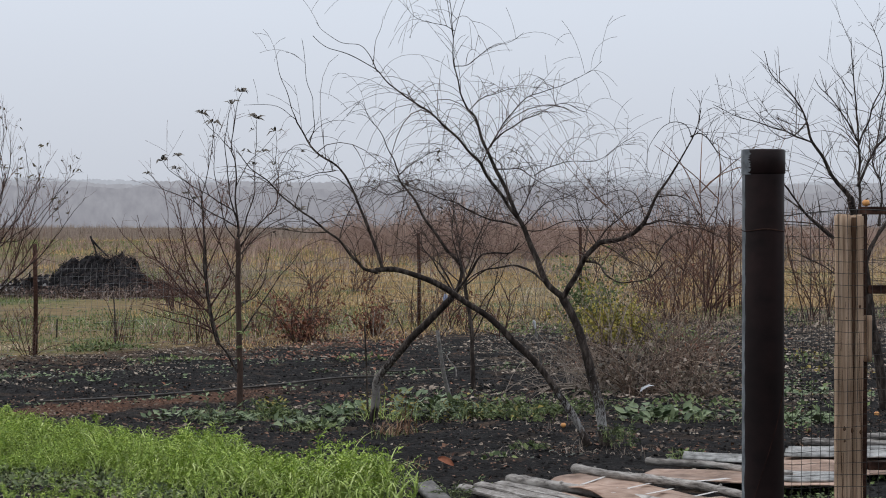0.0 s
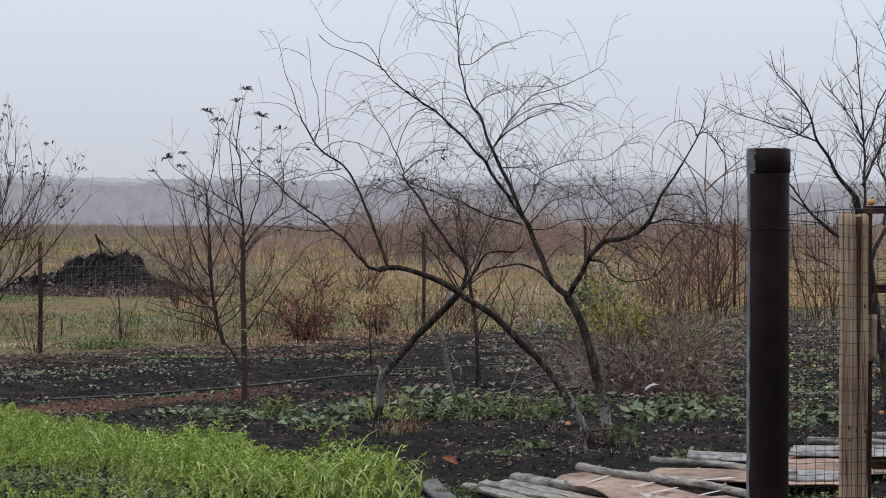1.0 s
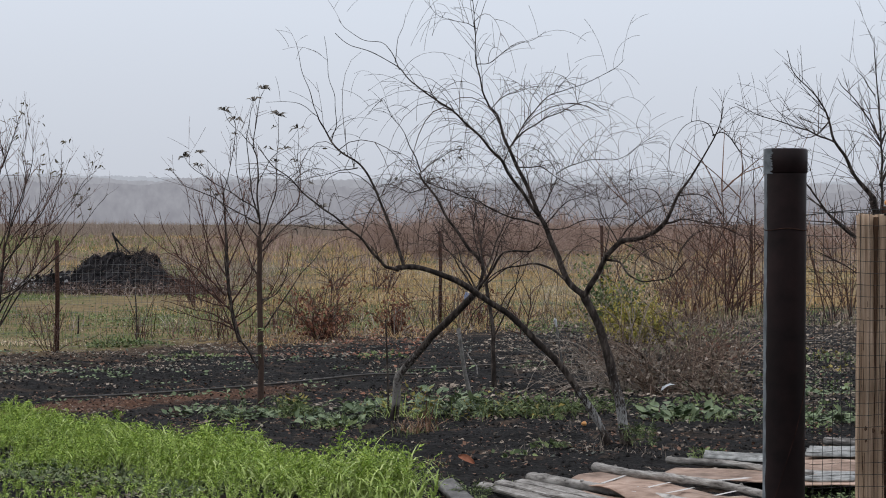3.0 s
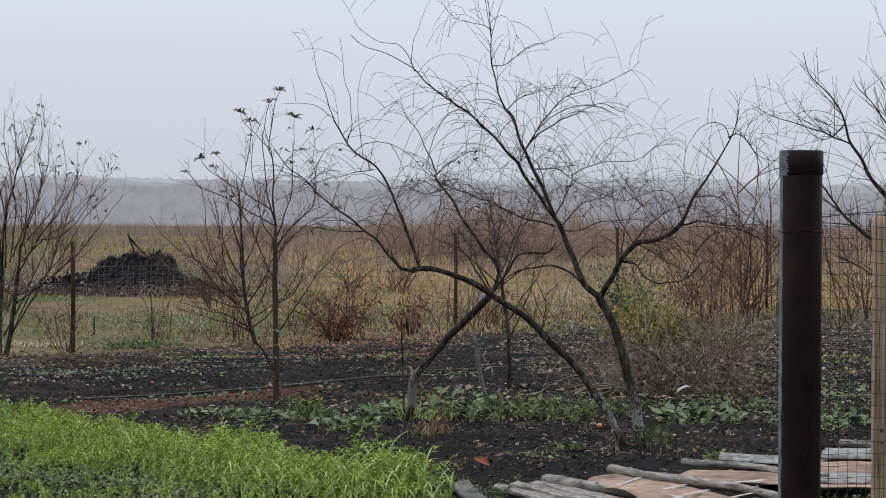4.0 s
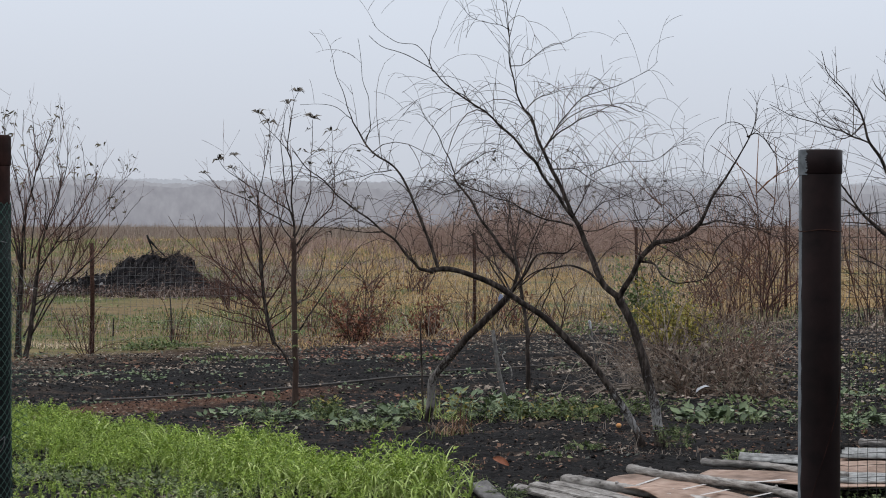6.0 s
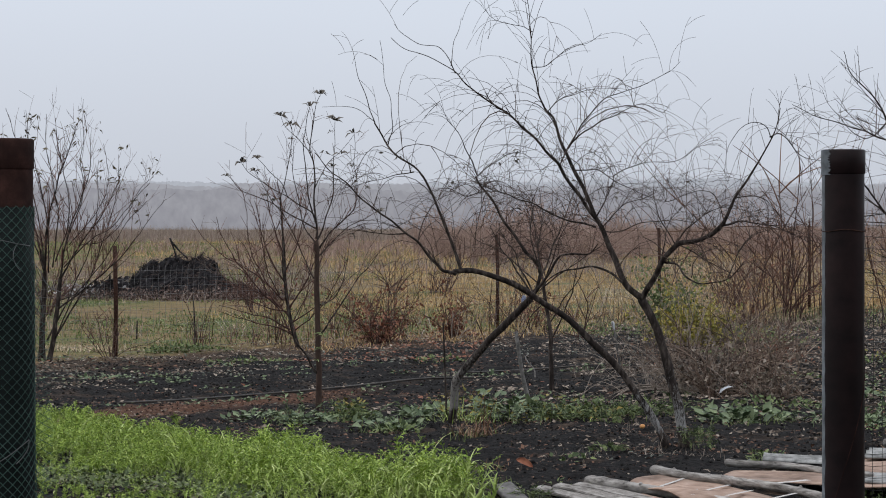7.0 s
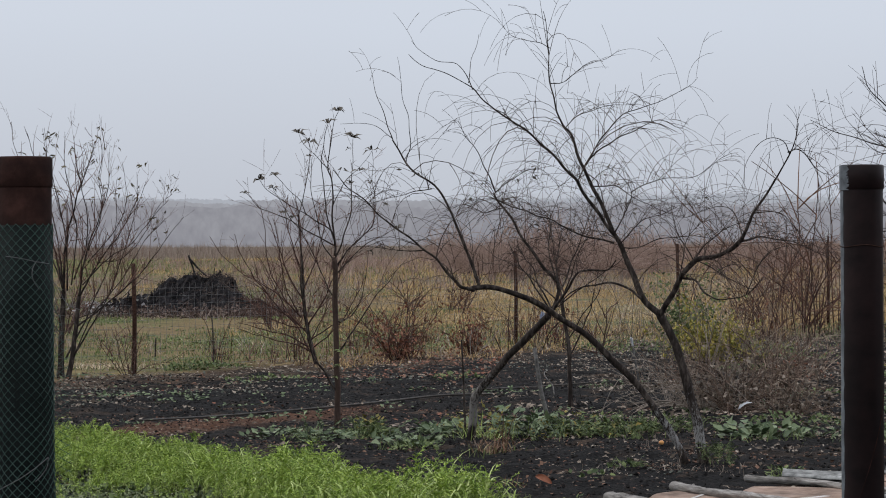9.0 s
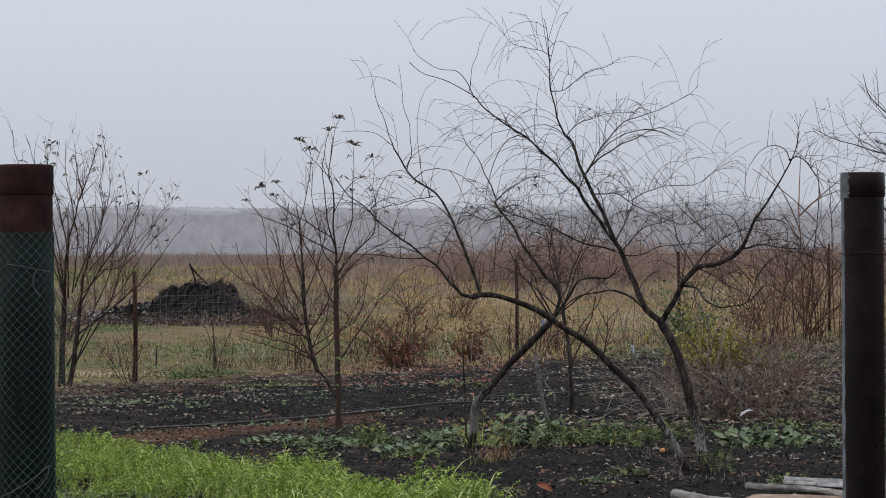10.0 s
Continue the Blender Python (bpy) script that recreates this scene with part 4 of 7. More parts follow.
lean_limbs.append(([(0.062, 19.6, 1.084), (-0.075, 19.7, 1.299), (-0.165, 19.8, 1.431), (-0.242, 19.9, 1.6)], 0.012, 0.004, 0.8))
lean_limbs.append(([(0.132, 19.6, 1.269), (0.071, 19.73, 1.52), (0.085, 19.87, 1.743), (0.063, 20.0, 1.915)], 0.010, 0.003, 0.8))
lean_limbs.append(([(0.137, 19.6, 1.225), (0.139, 19.87, 1.444), (0.172, 20.13, 1.668), (0.142, 20.4, 1.898)], 0.010, 0.003, 1.6))
lean_limbs.append(([(-0.347, 19.8, 1.979), (-0.22, 19.93, 2.093), (-0.041, 20.07, 2.173), (0.141, 20.2, 2.204)], 0.007, 0.002))
lean_limbs.append(([(-0.267, 19.8, 1.867), (-0.416, 19.67, 1.821), (-0.589, 19.53, 1.886), (-0.737, 19.4, 1.818)], 0.007, 0.002, 1.6))
tree("fruit_tree", "leafless fruit tree leaning over, lime wash worn off its trunk", lean_base, lean_limbs, 23, 1, trunk_mat=GREYED, thick=0.7, reach=0.80, density=21.0, arch=4.2, kids=4, from_z=1.3, twig_r=0.0033)

thin_base = (0.294, 24.2, -0.006)
thin_limbs = []
thin_limbs.append(([(0.294, 24.2, -0.016), (0.283, 24.2, 0.321), (0.272, 24.2, 0.62), (0.229, 24.2, 0.865), (0.207, 24.2, 1.056)], 0.030, 0.018))
thin_limbs.append(([(0.272, 24.2, 0.648), (0.385, 24.13, 0.84), (0.52, 24.07, 1.032), (0.653, 24.0, 1.276)], 0.010, 0.003))
thin_limbs.append(([(0.283, 24.2, 0.484), (0.396, 24.12, 0.721), (0.481, 24.05, 0.94), (0.518, 23.97, 1.142), (0.548, 23.9, 1.331)], 0.011, 0.003))
thin_limbs.append(([(0.229, 24.2, 0.865), (0.087, 24.3, 0.698), (0.005, 24.4, 0.53), (-0.088, 24.5, 0.36)], 0.007, 0.003))
thin_limbs.append(([(0.218, 24.2, 1.029), (0.153, 24.27, 1.3), (0.131, 24.33, 1.573), (0.033, 24.4, 1.792)], 0.012, 0.003))
thin_limbs.append(([(0.218, 24.2, 1.029), (0.337, 24.13, 1.356), (0.411, 24.07, 1.573), (0.572, 24.0, 1.735)], 0.010, 0.003))
thin_limbs.append(([(0.223, 24.2, 0.974), (-0.022, 24.33, 1.19), (-0.215, 24.47, 1.352), (-0.465, 24.6, 1.462)], 0.009, 0.003))
thin_limbs.append(([(0.218, 24.2, 1.001), (0.465, 24.07, 1.194), (0.705, 23.93, 1.358), (0.889, 23.8, 1.573)], 0.009, 0.003))
tree("young_tree", "thin leafless young tree with a straight dark stem", thin_base, thin_limbs, 31, 1, trunk_mat=BARK, twig=RED_TWIG, reach=0.85, density=15, arch=0.2, kids=4, from_z=1.0, twig_r=0.0045)

sap_base = (-1.773, 21.9, -0.001)
sap_limbs = []
sap_limbs.append(([(-1.773, 21.9, -0.02), (-1.773, 21.9, 0.393), (-1.783, 21.9, 0.787), (-1.788, 21.9, 1.181), (-1.788, 21.9, 1.467)], 0.031, 0.024))
sap_limbs.append(([(-1.773, 21.9, 0.285), (-1.878, 21.86, 0.455), (-1.982, 21.81, 0.634), (-2.037, 21.77, 0.89), (-2.062, 21.72, 1.185), (-2.067, 21.68, 1.478), (-2.073, 21.63, 1.819), (-2.02, 21.59, 2.11), (-1.958, 21.54, 2.39), (-2.041, 21.5, 2.528)], 0.014, 0.002))
sap_limbs.append(([(-1.763, 21.9, 0.63), (-1.651, 21.97, 0.775), (-1.508, 22.05, 1.02), (-1.353, 22.12, 1.227), (-1.268, 22.2, 1.335)], 0.011, 0.003))
sap_limbs.append(([(-1.788, 21.9, 0.886), (-1.623, 21.93, 0.983), (-1.527, 21.97, 1.229), (-1.504, 22.0, 1.526)], 0.008, 0.002))
sap_limbs.append(([(-1.788, 21.9, 1.477), (-1.792, 21.89, 1.595), (-1.803, 21.87, 1.944), (-1.809, 21.86, 2.131), (-1.832, 21.84, 2.239), (-1.814, 21.83, 2.444), (-1.786, 21.81, 2.625), (-1.745, 21.8, 2.733)], 0.013, 0.0022, 0.3))
sap_limbs.append(([(-1.793, 21.9, 1.615), (-1.854, 21.86, 1.816), (-1.88, 21.82, 2.017), (-1.883, 21.78, 2.256), (-1.863, 21.74, 2.475), (-1.83, 21.7, 2.615)], 0.009, 0.0022, 0.15))
sap_limbs.append(([(-1.824, 21.8, 2.228), (-1.936, 21.73, 2.338), (-2.022, 21.67, 2.436), (-2.069, 21.6, 2.533)], 0.005, 0.0018, 0.05))
sap_limbs.append(([(-1.788, 21.9, 1.452), (-1.697, 21.94, 1.674), (-1.641, 21.98, 1.872), (-1.644, 22.02, 2.07), (-1.642, 22.06, 2.265), (-1.63, 22.1, 2.51)], 0.01, 0.002, 0.3))
sap_limbs.append(([(-1.788, 21.9, 1.575), (-1.824, 21.84, 1.723), (-2.013, 21.78, 1.833), (-2.19, 21.72, 1.942), (-2.35, 21.66, 2.051), (-2.412, 21.6, 2.136)], 0.009, 0.002, 0.4))
sap_limbs.append(([(-2.016, 21.7, 1.829), (-2.073, 21.63, 1.96), (-2.175, 21.57, 2.076), (-2.268, 21.5, 2.168)], 0.005, 0.0018, 0.1))
sap_limbs.append(([(-2.04, 21.6, 1.673), (-2.12, 21.57, 1.775), (-2.208, 21.53, 1.912), (-2.287, 21.5, 2.05)], 0.006, 0.0018, 0.2))
sap_limbs.append(([(-1.793, 21.9, 1.566), (-1.935, 21.95, 1.649), (-2.108, 22.0, 1.743), (-2.299, 22.05, 1.836), (-2.472, 22.1, 1.903), (-2.576, 22.15, 2.013), (-2.616, 22.2, 2.039)], 0.008, 0.0018, 0.3))
sap_limbs.append(([(-1.783, 21.9, 1.378), (-1.626, 21.98, 1.575), (-1.498, 22.06, 1.714), (-1.459, 22.14, 1.837), (-1.471, 22.22, 2.14), (-1.485, 22.3, 2.412)], 0.01, 0.002, 0.5))
sap_limbs.append(([(-1.799, 21.85, 1.919), (-1.733, 21.89, 2.043), (-1.667, 21.93, 2.167), (-1.571, 21.96, 2.257), (-1.47, 22.0, 2.397)], 0.005, 0.0018, 0.1))
sap_limbs.append(([(-1.788, 21.9, 1.428), (-1.903, 21.92, 1.6), (-1.955, 21.95, 1.822), (-2.002, 21.98, 2.119), (-2.014, 22.0, 2.352)], 0.008, 0.002, 0.5))
sap_limbs.append(([(-1.788, 21.9, 1.304), (-1.647, 21.92, 1.452), (-1.535, 21.95, 1.575), (-1.379, 21.98, 1.649), (-1.257, 22.0, 1.714)], 0.009, 0.002, 1.0))
sap_limbs.append(([(-1.783, 21.9, 1.083), (-1.889, 21.88, 1.27), (-1.946, 21.85, 1.438), (-2.032, 21.82, 1.6), (-2.138, 21.8, 1.713)], 0.008, 0.002, 1.0))
sapling, _ = tree("young_tree", "slender young tree with a few dead leaves at its tips", sap_base, sap_limbs, 41, 1, thick=0.92, trunk_mat=material("brown_young_bark", [(0.03, 0.018, 0.013), (0.075, 0.045, 0.033)], 25, 0.8, 0.4, stretch=(1, 1, 0.3)), twig=RED_TWIG, reach=0.5, density=20, arch=0.3, kids=3, from_z=1.0, rise=0.7)


def tip_leaves(root, tips, seed, mat, size, per=(2, 4)):
    """Dead leaves still hanging at the tips of shoots."""
    rng, s = random.Random(seed), Shape()
    b = Vector(root.location)
    for p in tips:
        for _ in range(rng.randint(*per)):
            d = Vector((rng.uniform(-1, 1), rng.uniform(-0.6, 0.6), rng.uniform(-1.0, 0.15)))
            s.leaf(Vector(p) - b + rand_dir(rng) * 0.02, d, rand_dir(rng), size * rng.uniform(0.7, 1.3), size * rng.uniform(0.25, 0.4), curl=-0.3)
    part("withered_foliage", s, mat, root, "dead brown leaves")["kind"] = "stuff"


DARK_LEAF = material("dark_dead_leaf", [(0.065, 0.055, 0.046), (0.17, 0.148, 0.122)], 30, 0.7, 0.1, island=0.8)
def leaf_bunches(root, spots, seed, mat, size, label="withered grey-brown leaves"):
    """Withered leaves held out in a star at the end of a shoot, tips hanging."""
    rng, b = random.Random(seed), Vector(root.location)
    for p, k in spots:
        s, turn = Shape(), rng.uniform(0, 6.28)
        for i in range(rng.randint(4, 6)):
            a = turn + i * 2.4 + rng.uniform(-0.4, 0.4)
            d = Vector((math.cos(a), 0.6 * math.sin(a), rng.uniform(-0.45, 0.35)))
            q = size * k * rng.uniform(0.75, 1.3)
            s.leaf(Vector(p) - b + rand_dir(rng) * 0.006, d, Vector((rng.gauss(0, 0.4), -0.5, 1)), q, q * rng.uniform(0.26, 0.38), 0.4, rng.uniform(0.25, 0.6))
        s.leaf(Vector(p) - b, (rng.uniform(-0.3, 0.3), -0.2, 1), (0, -1, 0.2), size * k * 0.5, size * 0.16, 0.4, 0.2)
        part("leaf_tuft", s, mat, root, label)["kind"] = "stuff"


leaf_bunches(sapling, [((-1.743, 21.8, 2.737), 1), ((-1.839, 21.8, 2.63), 1), ((-2.086, 21.8, 2.546), 0.9), ((-2.0, 21.8, 2.473), 0.9), ((-1.608, 21.8, 2.502), 1), ((-1.451, 21.8, 2.399), 1.1), ((-2.437, 21.8, 2.144), 1.05), ((-2.299, 21.8, 2.179), 0.8), ((-2.319, 21.8, 2.066), 0.7), ((-2.564, 21.8, 2.027), 0.6), ((-1.647, 21.8, 2.105), 0.8)], 3, DARK_LEAF, 0.088)
leaf_bunches(sapling, [((-1.468, 21.9, 2.112), 0.7), ((-1.571, 21.9, 2.221), 0.8), ((-2.005, 21.9, 2.349), 0.6), ((-1.67, 21.9, 2.413), 0.5), ((-2.152, 21.9, 1.812), 0.6), ((-2.236, 21.9, 1.856), 0.6), ((-1.448, 21.9, 1.969), 0.6), ((-1.251, 21.9, 1.713), 0.8), ((-1.916, 21.9, 1.812), 0.5), ((-1.34, 21.9, 1.92), 0.6)], 4, DARK_LEAF, 0.085)
leaf_bunches(sapling, [((-1.733, 21.8, 0.644), 1.0), ((-1.76, 21.85, 0.52), 0.7), ((-1.79, 21.8, 0.42), 0.6)], 5, WEED, 0.06, "last small green leaves")

r = random.Random(18)
low = [Vector(old_tree.location) + p for p, d in old_ends if p.x < 0.1 and p.z < 2.4]
tip_leaves(old_tree, r.sample(low, min(34, len(low))), 8, DARK_LEAF, 0.045, (1, 2))

left_base = (-5.542, 29.3, 0.012)
left_limbs = []
left_limbs.append(([(-5.542, 29.3, -0.014), (-5.483, 29.3, 0.315), (-5.443, 29.3, 0.612), (-5.404, 29.3, 0.974)], 0.045, 0.032))
left_limbs.append(([(-5.685, 29.6, -0.031), (-5.672, 29.6, 0.502), (-5.645, 29.6, 1.034)], 0.055, 0.040))
left_limbs.append(([(-5.443, 29.3, 0.612), (-5.087, 29.22, 0.877), (-4.771, 29.14, 1.122), (-4.536, 29.06, 1.371), (-4.36, 28.98, 1.587), (-4.114, 28.9, 1.899)], 0.018, 0.003))
left_limbs.append(([(-5.404, 29.3, 0.974), (-5.18, 29.38, 1.369), (-4.928, 29.45, 1.732), (-4.768, 29.53, 2.098), (-4.767, 29.6, 2.432)], 0.018, 0.003))
left_limbs.append(([(-5.404, 29.3, 0.974), (-5.336, 29.32, 1.435), (-5.175, 29.35, 1.897), (-5.061, 29.38, 2.294), (-5.052, 29.4, 2.658)], 0.020, 0.003))
left_limbs.append(([(-5.645, 29.6, 1.034), (-5.604, 29.53, 1.567), (-5.458, 29.45, 2.097), (-5.312, 29.38, 2.492), (-5.219, 29.3, 2.786)], 0.026, 0.003))
left_limbs.append(([(-5.364, 29.3, 1.106), (-5.022, 29.23, 1.436), (-4.747, 29.15, 1.6), (-4.505, 29.07, 1.894), (-4.298, 29.0, 2.089)], 0.012, 0.003))
left_limbs.append(([(-5.645, 29.6, 1.034), (-5.765, 29.67, 1.567), (-5.912, 29.73, 2.102), (-5.992, 29.8, 2.572)], 0.022, 0.003))
left_limbs.append(([(-5.298, 29.3, 1.369), (-4.986, 29.4, 1.765), (-4.87, 29.5, 2.098), (-4.94, 29.6, 2.565)], 0.010, 0.003))
left_limbs.append(([(-5.166, 29.3, 1.369), (-4.857, 29.23, 1.436), (-4.615, 29.15, 1.698), (-4.44, 29.07, 1.992), (-4.266, 29.0, 2.154)], 0.009, 0.003))
left_limbs.append(([(-5.483, 29.3, 0.249), (-5.118, 29.4, 0.906), (-4.923, 29.5, 1.434), (-4.807, 29.6, 1.9), (-4.662, 29.7, 2.335)], 0.016, 0.003))
left_limbs.append(([(-5.496, 29.3, 0.216), (-5.21, 29.18, 0.78), (-4.861, 29.05, 1.162), (-4.567, 28.93, 1.62), (-4.314, 28.8, 1.879)], 0.014, 0.003))
left_limbs.append(([(-5.581, 29.4, 0.244), (-5.339, 29.52, 0.77), (-5.128, 29.65, 1.3), (-5.049, 29.77, 1.834), (-5.044, 29.9, 2.373)], 0.017, 0.003))
left_limbs.append(([(-5.449, 29.4, 0.707), (-4.963, 29.27, 0.909), (-4.646, 29.13, 1.161), (-4.461, 29.0, 1.306)], 0.010, 0.003))
left_limbs.append(([(-5.613, 29.5, 0.996), (-5.813, 29.57, 1.567), (-6.028, 29.65, 2.234), (-6.231, 29.73, 2.703), (-6.3, 29.8, 3.054)], 0.016, 0.003, 0.28))
left_limbs.append(([(-5.613, 29.5, 0.996), (-5.685, 29.43, 1.699), (-5.835, 29.35, 2.293), (-5.939, 29.27, 2.686), (-6.022, 29.2, 2.973)], 0.015, 0.003, 0.28))
left_limbs.append(([(-5.561, 29.4, 1.038), (-5.59, 29.45, 1.699), (-5.732, 29.5, 2.297), (-5.822, 29.55, 2.63), (-5.858, 29.6, 2.965)], 0.015, 0.003, 0.28))
left_limbs.append(([(-5.496, 29.3, 1.106), (-5.421, 29.25, 1.699), (-5.49, 29.2, 2.224), (-5.533, 29.15, 2.551), (-5.53, 29.1, 2.902)], 0.014, 0.003, 0.28))
left_limbs.append(([(-5.463, 29.3, 1.172), (-5.312, 29.38, 1.699), (-5.405, 29.45, 2.295), (-5.485, 29.53, 2.629), (-5.506, 29.6, 2.872)], 0.014, 0.003, 0.28))
left_limbs.append(([(-5.298, 29.3, 1.501), (-5.142, 29.35, 1.963), (-5.171, 29.4, 2.36), (-5.14, 29.45, 2.693), (-5.175, 29.5, 2.861)], 0.01, 0.003, 0.4))
left_tree, left_ends = tree("fruit_tree", "bushy leafless fruit tree with curled dead leaves at its tips", left_base, left_limbs, 53, 2, trunk_mat=BARK, twig=RED_TWIG, thick=0.74, reach=0.62, density=20, arch=-1.0, kids=3, from_z=0.9, rise=0.9, twig_r=0.0055)
OLIVE_LEAF = material("curled_olive_dead_leaf", [(0.09, 0.077, 0.048), (0.24, 0.205, 0.13)], 30, 0.7, 0.1, island=0.8)
r = random.Random(12)
high = [Vector(left_tree.location) + p for p, d in left_ends if (p.z > 2.0 or p.x > 1.0) and abs(p.x) < 1.45 and p.z < 3.1]
tip_leaves(left_tree, r.sample(high, min(80, len(high))), 5, OLIVE_LEAF, 0.07, (1, 3))

right_base = (3.781, 21.5, -0.001)
right_limbs = []
right_limbs.append(([(3.791, 21.5, -0.01), (3.726, 21.46, 0.418), (3.652, 21.42, 0.805), (3.587, 21.38, 1.239), (3.513, 21.34, 1.576), (3.459, 21.3, 1.806)], 0.060, 0.042))
right_limbs.append(([(3.459, 21.3, 1.806), (3.337, 21.26, 1.949), (3.216, 21.21, 2.125), (3.114, 21.17, 2.281), (3.046, 21.13, 2.455), (2.959, 21.09, 2.629), (2.764, 21.04, 2.845), (2.673, 21.0, 3.031)], 0.032, 0.003))
right_limbs.append(([(3.507, 21.3, 1.576), (3.537, 21.34, 1.84), (3.539, 21.38, 2.24), (3.522, 21.42, 2.539), (3.494, 21.46, 2.976), (3.486, 21.5, 3.181)], 0.024, 0.003))
right_limbs.append(([(3.098, 21.0, 2.266), (2.908, 20.93, 2.344), (2.748, 20.85, 2.392), (2.467, 20.77, 2.46), (2.225, 20.7, 2.573)], 0.013, 0.003))
right_limbs.append(([(3.516, 21.3, 1.911), (3.668, 21.43, 2.203), (3.803, 21.57, 2.352), (3.982, 21.7, 2.649)], 0.020, 0.006))
right_limbs.append(([(3.526, 21.3, 2.266), (3.634, 21.38, 2.513), (3.753, 21.45, 2.782), (3.747, 21.53, 3.077), (3.682, 21.6, 3.325)], 0.014, 0.003))
right_limbs.append(([(3.574, 21.3, 1.241), (3.414, 21.2, 1.433), (3.255, 21.1, 1.491), (3.051, 21.0, 1.647), (2.872, 20.9, 1.882)], 0.026, 0.010))
right_limbs.append(([(2.872, 20.9, 1.882), (2.774, 20.87, 1.952), (2.699, 20.83, 1.858), (2.624, 20.8, 1.67)], 0.010, 0.003))
right_limbs.append(([(3.047, 21.1, 2.44), (2.937, 21.03, 2.333), (2.808, 20.95, 2.321), (2.61, 20.88, 2.492), (2.47, 20.8, 2.699)], 0.009, 0.002))
right_limbs.append(([(3.516, 21.3, 2.295), (3.393, 21.37, 2.537), (3.235, 21.43, 2.733), (3.172, 21.5, 2.833)], 0.012, 0.003))
right_limbs.append(([(3.468, 21.3, 2.678), (3.342, 21.35, 2.872), (3.326, 21.4, 2.933)], 0.007, 0.002))
right_limbs.append(([(3.591, 21.4, 1.239), (3.71, 21.53, 1.479), (3.879, 21.67, 1.673), (4.099, 21.8, 1.919)], 0.030, 0.012))
right_limbs.append(([(3.639, 21.4, 0.806), (3.457, 21.47, 1.093), (3.225, 21.53, 1.237), (2.993, 21.6, 1.381)], 0.014, 0.004))
right_limbs.append(([(3.711, 21.4, 1.576), (3.761, 21.55, 1.915), (3.714, 21.7, 2.112), (3.813, 21.85, 2.558), (3.914, 22.0, 2.862)], 0.016, 0.004))
tree("fruit_tree", "large leafless fruit tree with steep dark limbs beyond the wire fence", right_base, right_limbs, 61, 1, thick=0.76, trunk_mat=BARK, reach=0.6, density=21, arch=0.5, kids=3, from_z=1.1, rise=0.6, twig_r=0.0042)

bush_limbs = []
bush_limbs.append(([(-2.903, 32.6, -0.02), (-2.955, 32.6, 0.17), (-3.028, 32.6, 0.5), (-3.079, 32.6, 0.977), (-3.094, 32.6, 1.417)], 0.030, 0.015))
bush_limbs.append(([(-3.094, 32.6, 1.387), (-3.138, 32.75, 1.843), (-3.197, 32.9, 2.214)], 0.012, 0.003, 1.2))
bush_limbs.append(([(-2.955, 32.6, 0.156), (-3.169, 32.47, 0.286), (-3.52, 32.33, 0.356), (-3.911, 32.2, 0.492)], 0.013, 0.003, 1.2))
bush_limbs.append(([(-3.006, 32.6, 0.39), (-3.269, 32.73, 0.665), (-3.489, 32.87, 1.046), (-3.711, 33.0, 1.429)], 0.013, 0.003, 1.2))
bush_limbs.append(([(-3.035, 32.6, 0.5), (-2.807, 32.5, 0.833), (-2.638, 32.4, 1.199), (-2.484, 32.3, 1.564)], 0.012, 0.003, 1.2))
bush_limbs.append(([(-3.065, 32.6, 0.83), (-3.291, 32.67, 1.196), (-3.416, 32.73, 1.548), (-3.57, 32.8, 1.947)], 0.011, 0.003, 1.2))
bush_limbs.append(([(-3.079, 32.6, 0.977), (-2.93, 32.73, 1.342), (-2.839, 32.87, 1.711), (-2.761, 33.0, 2.023)], 0.011, 0.003, 1.2))
bush_limbs.append(([(-2.991, 32.6, 0.317), (-2.731, 32.47, 0.497), (-2.487, 32.33, 0.618), (-2.245, 32.2, 0.926)], 0.010, 0.003, 1.2))
bush_limbs.append(([(-3.021, 32.6, 0.464), (-3.339, 32.7, 0.534), (-3.681, 32.8, 0.678), (-3.863, 32.9, 1.045)], 0.009, 0.003, 1.2))
bush_limbs.append(([(-3.087, 32.6, 1.197), (-3.212, 32.53, 1.563), (-3.279, 32.47, 1.929), (-3.25, 32.4, 2.219)], 0.009, 0.003, 1.2))
bush_limbs.append(([(-3.013, 32.6, 0.236), (-3.293, 32.43, 0.396), (-3.57, 32.27, 0.468), (-3.873, 32.1, 0.571)], 0.011, 0.003, 1.0))
bush_limbs.append(([(-3.101, 32.6, 0.618), (-3.415, 32.72, 0.916), (-3.663, 32.84, 1.061), (-3.917, 32.96, 1.192), (-4.174, 33.08, 1.414), (-4.383, 33.2, 1.675)], 0.01, 0.003, 0.8))
bush_limbs.append(([(-3.182, 32.6, 0.537), (-3.45, 32.5, 0.818), (-3.673, 32.4, 1.126), (-3.839, 32.3, 1.426), (-3.918, 32.2, 1.709)], 0.01, 0.003, 0.8))
bush_limbs.append(([(-3.167, 32.6, 0.684), (-3.35, 32.66, 0.902), (-3.503, 32.72, 1.195), (-3.576, 32.78, 1.453), (-3.604, 32.84, 1.822), (-3.67, 32.9, 2.081)], 0.009, 0.003, 0.8))
bush_limbs.append(([(-3.145, 32.6, 0.684), (-3.292, 32.53, 0.978), (-3.357, 32.45, 1.337), (-3.379, 32.38, 1.629), (-3.429, 32.3, 1.927)], 0.009, 0.003, 1.0))
bush_limbs.append(([(-2.984, 32.6, 0.317), (-2.82, 32.73, 0.643), (-2.779, 32.87, 1.031), (-2.716, 33.0, 1.34)], 0.009, 0.003, 1.0))
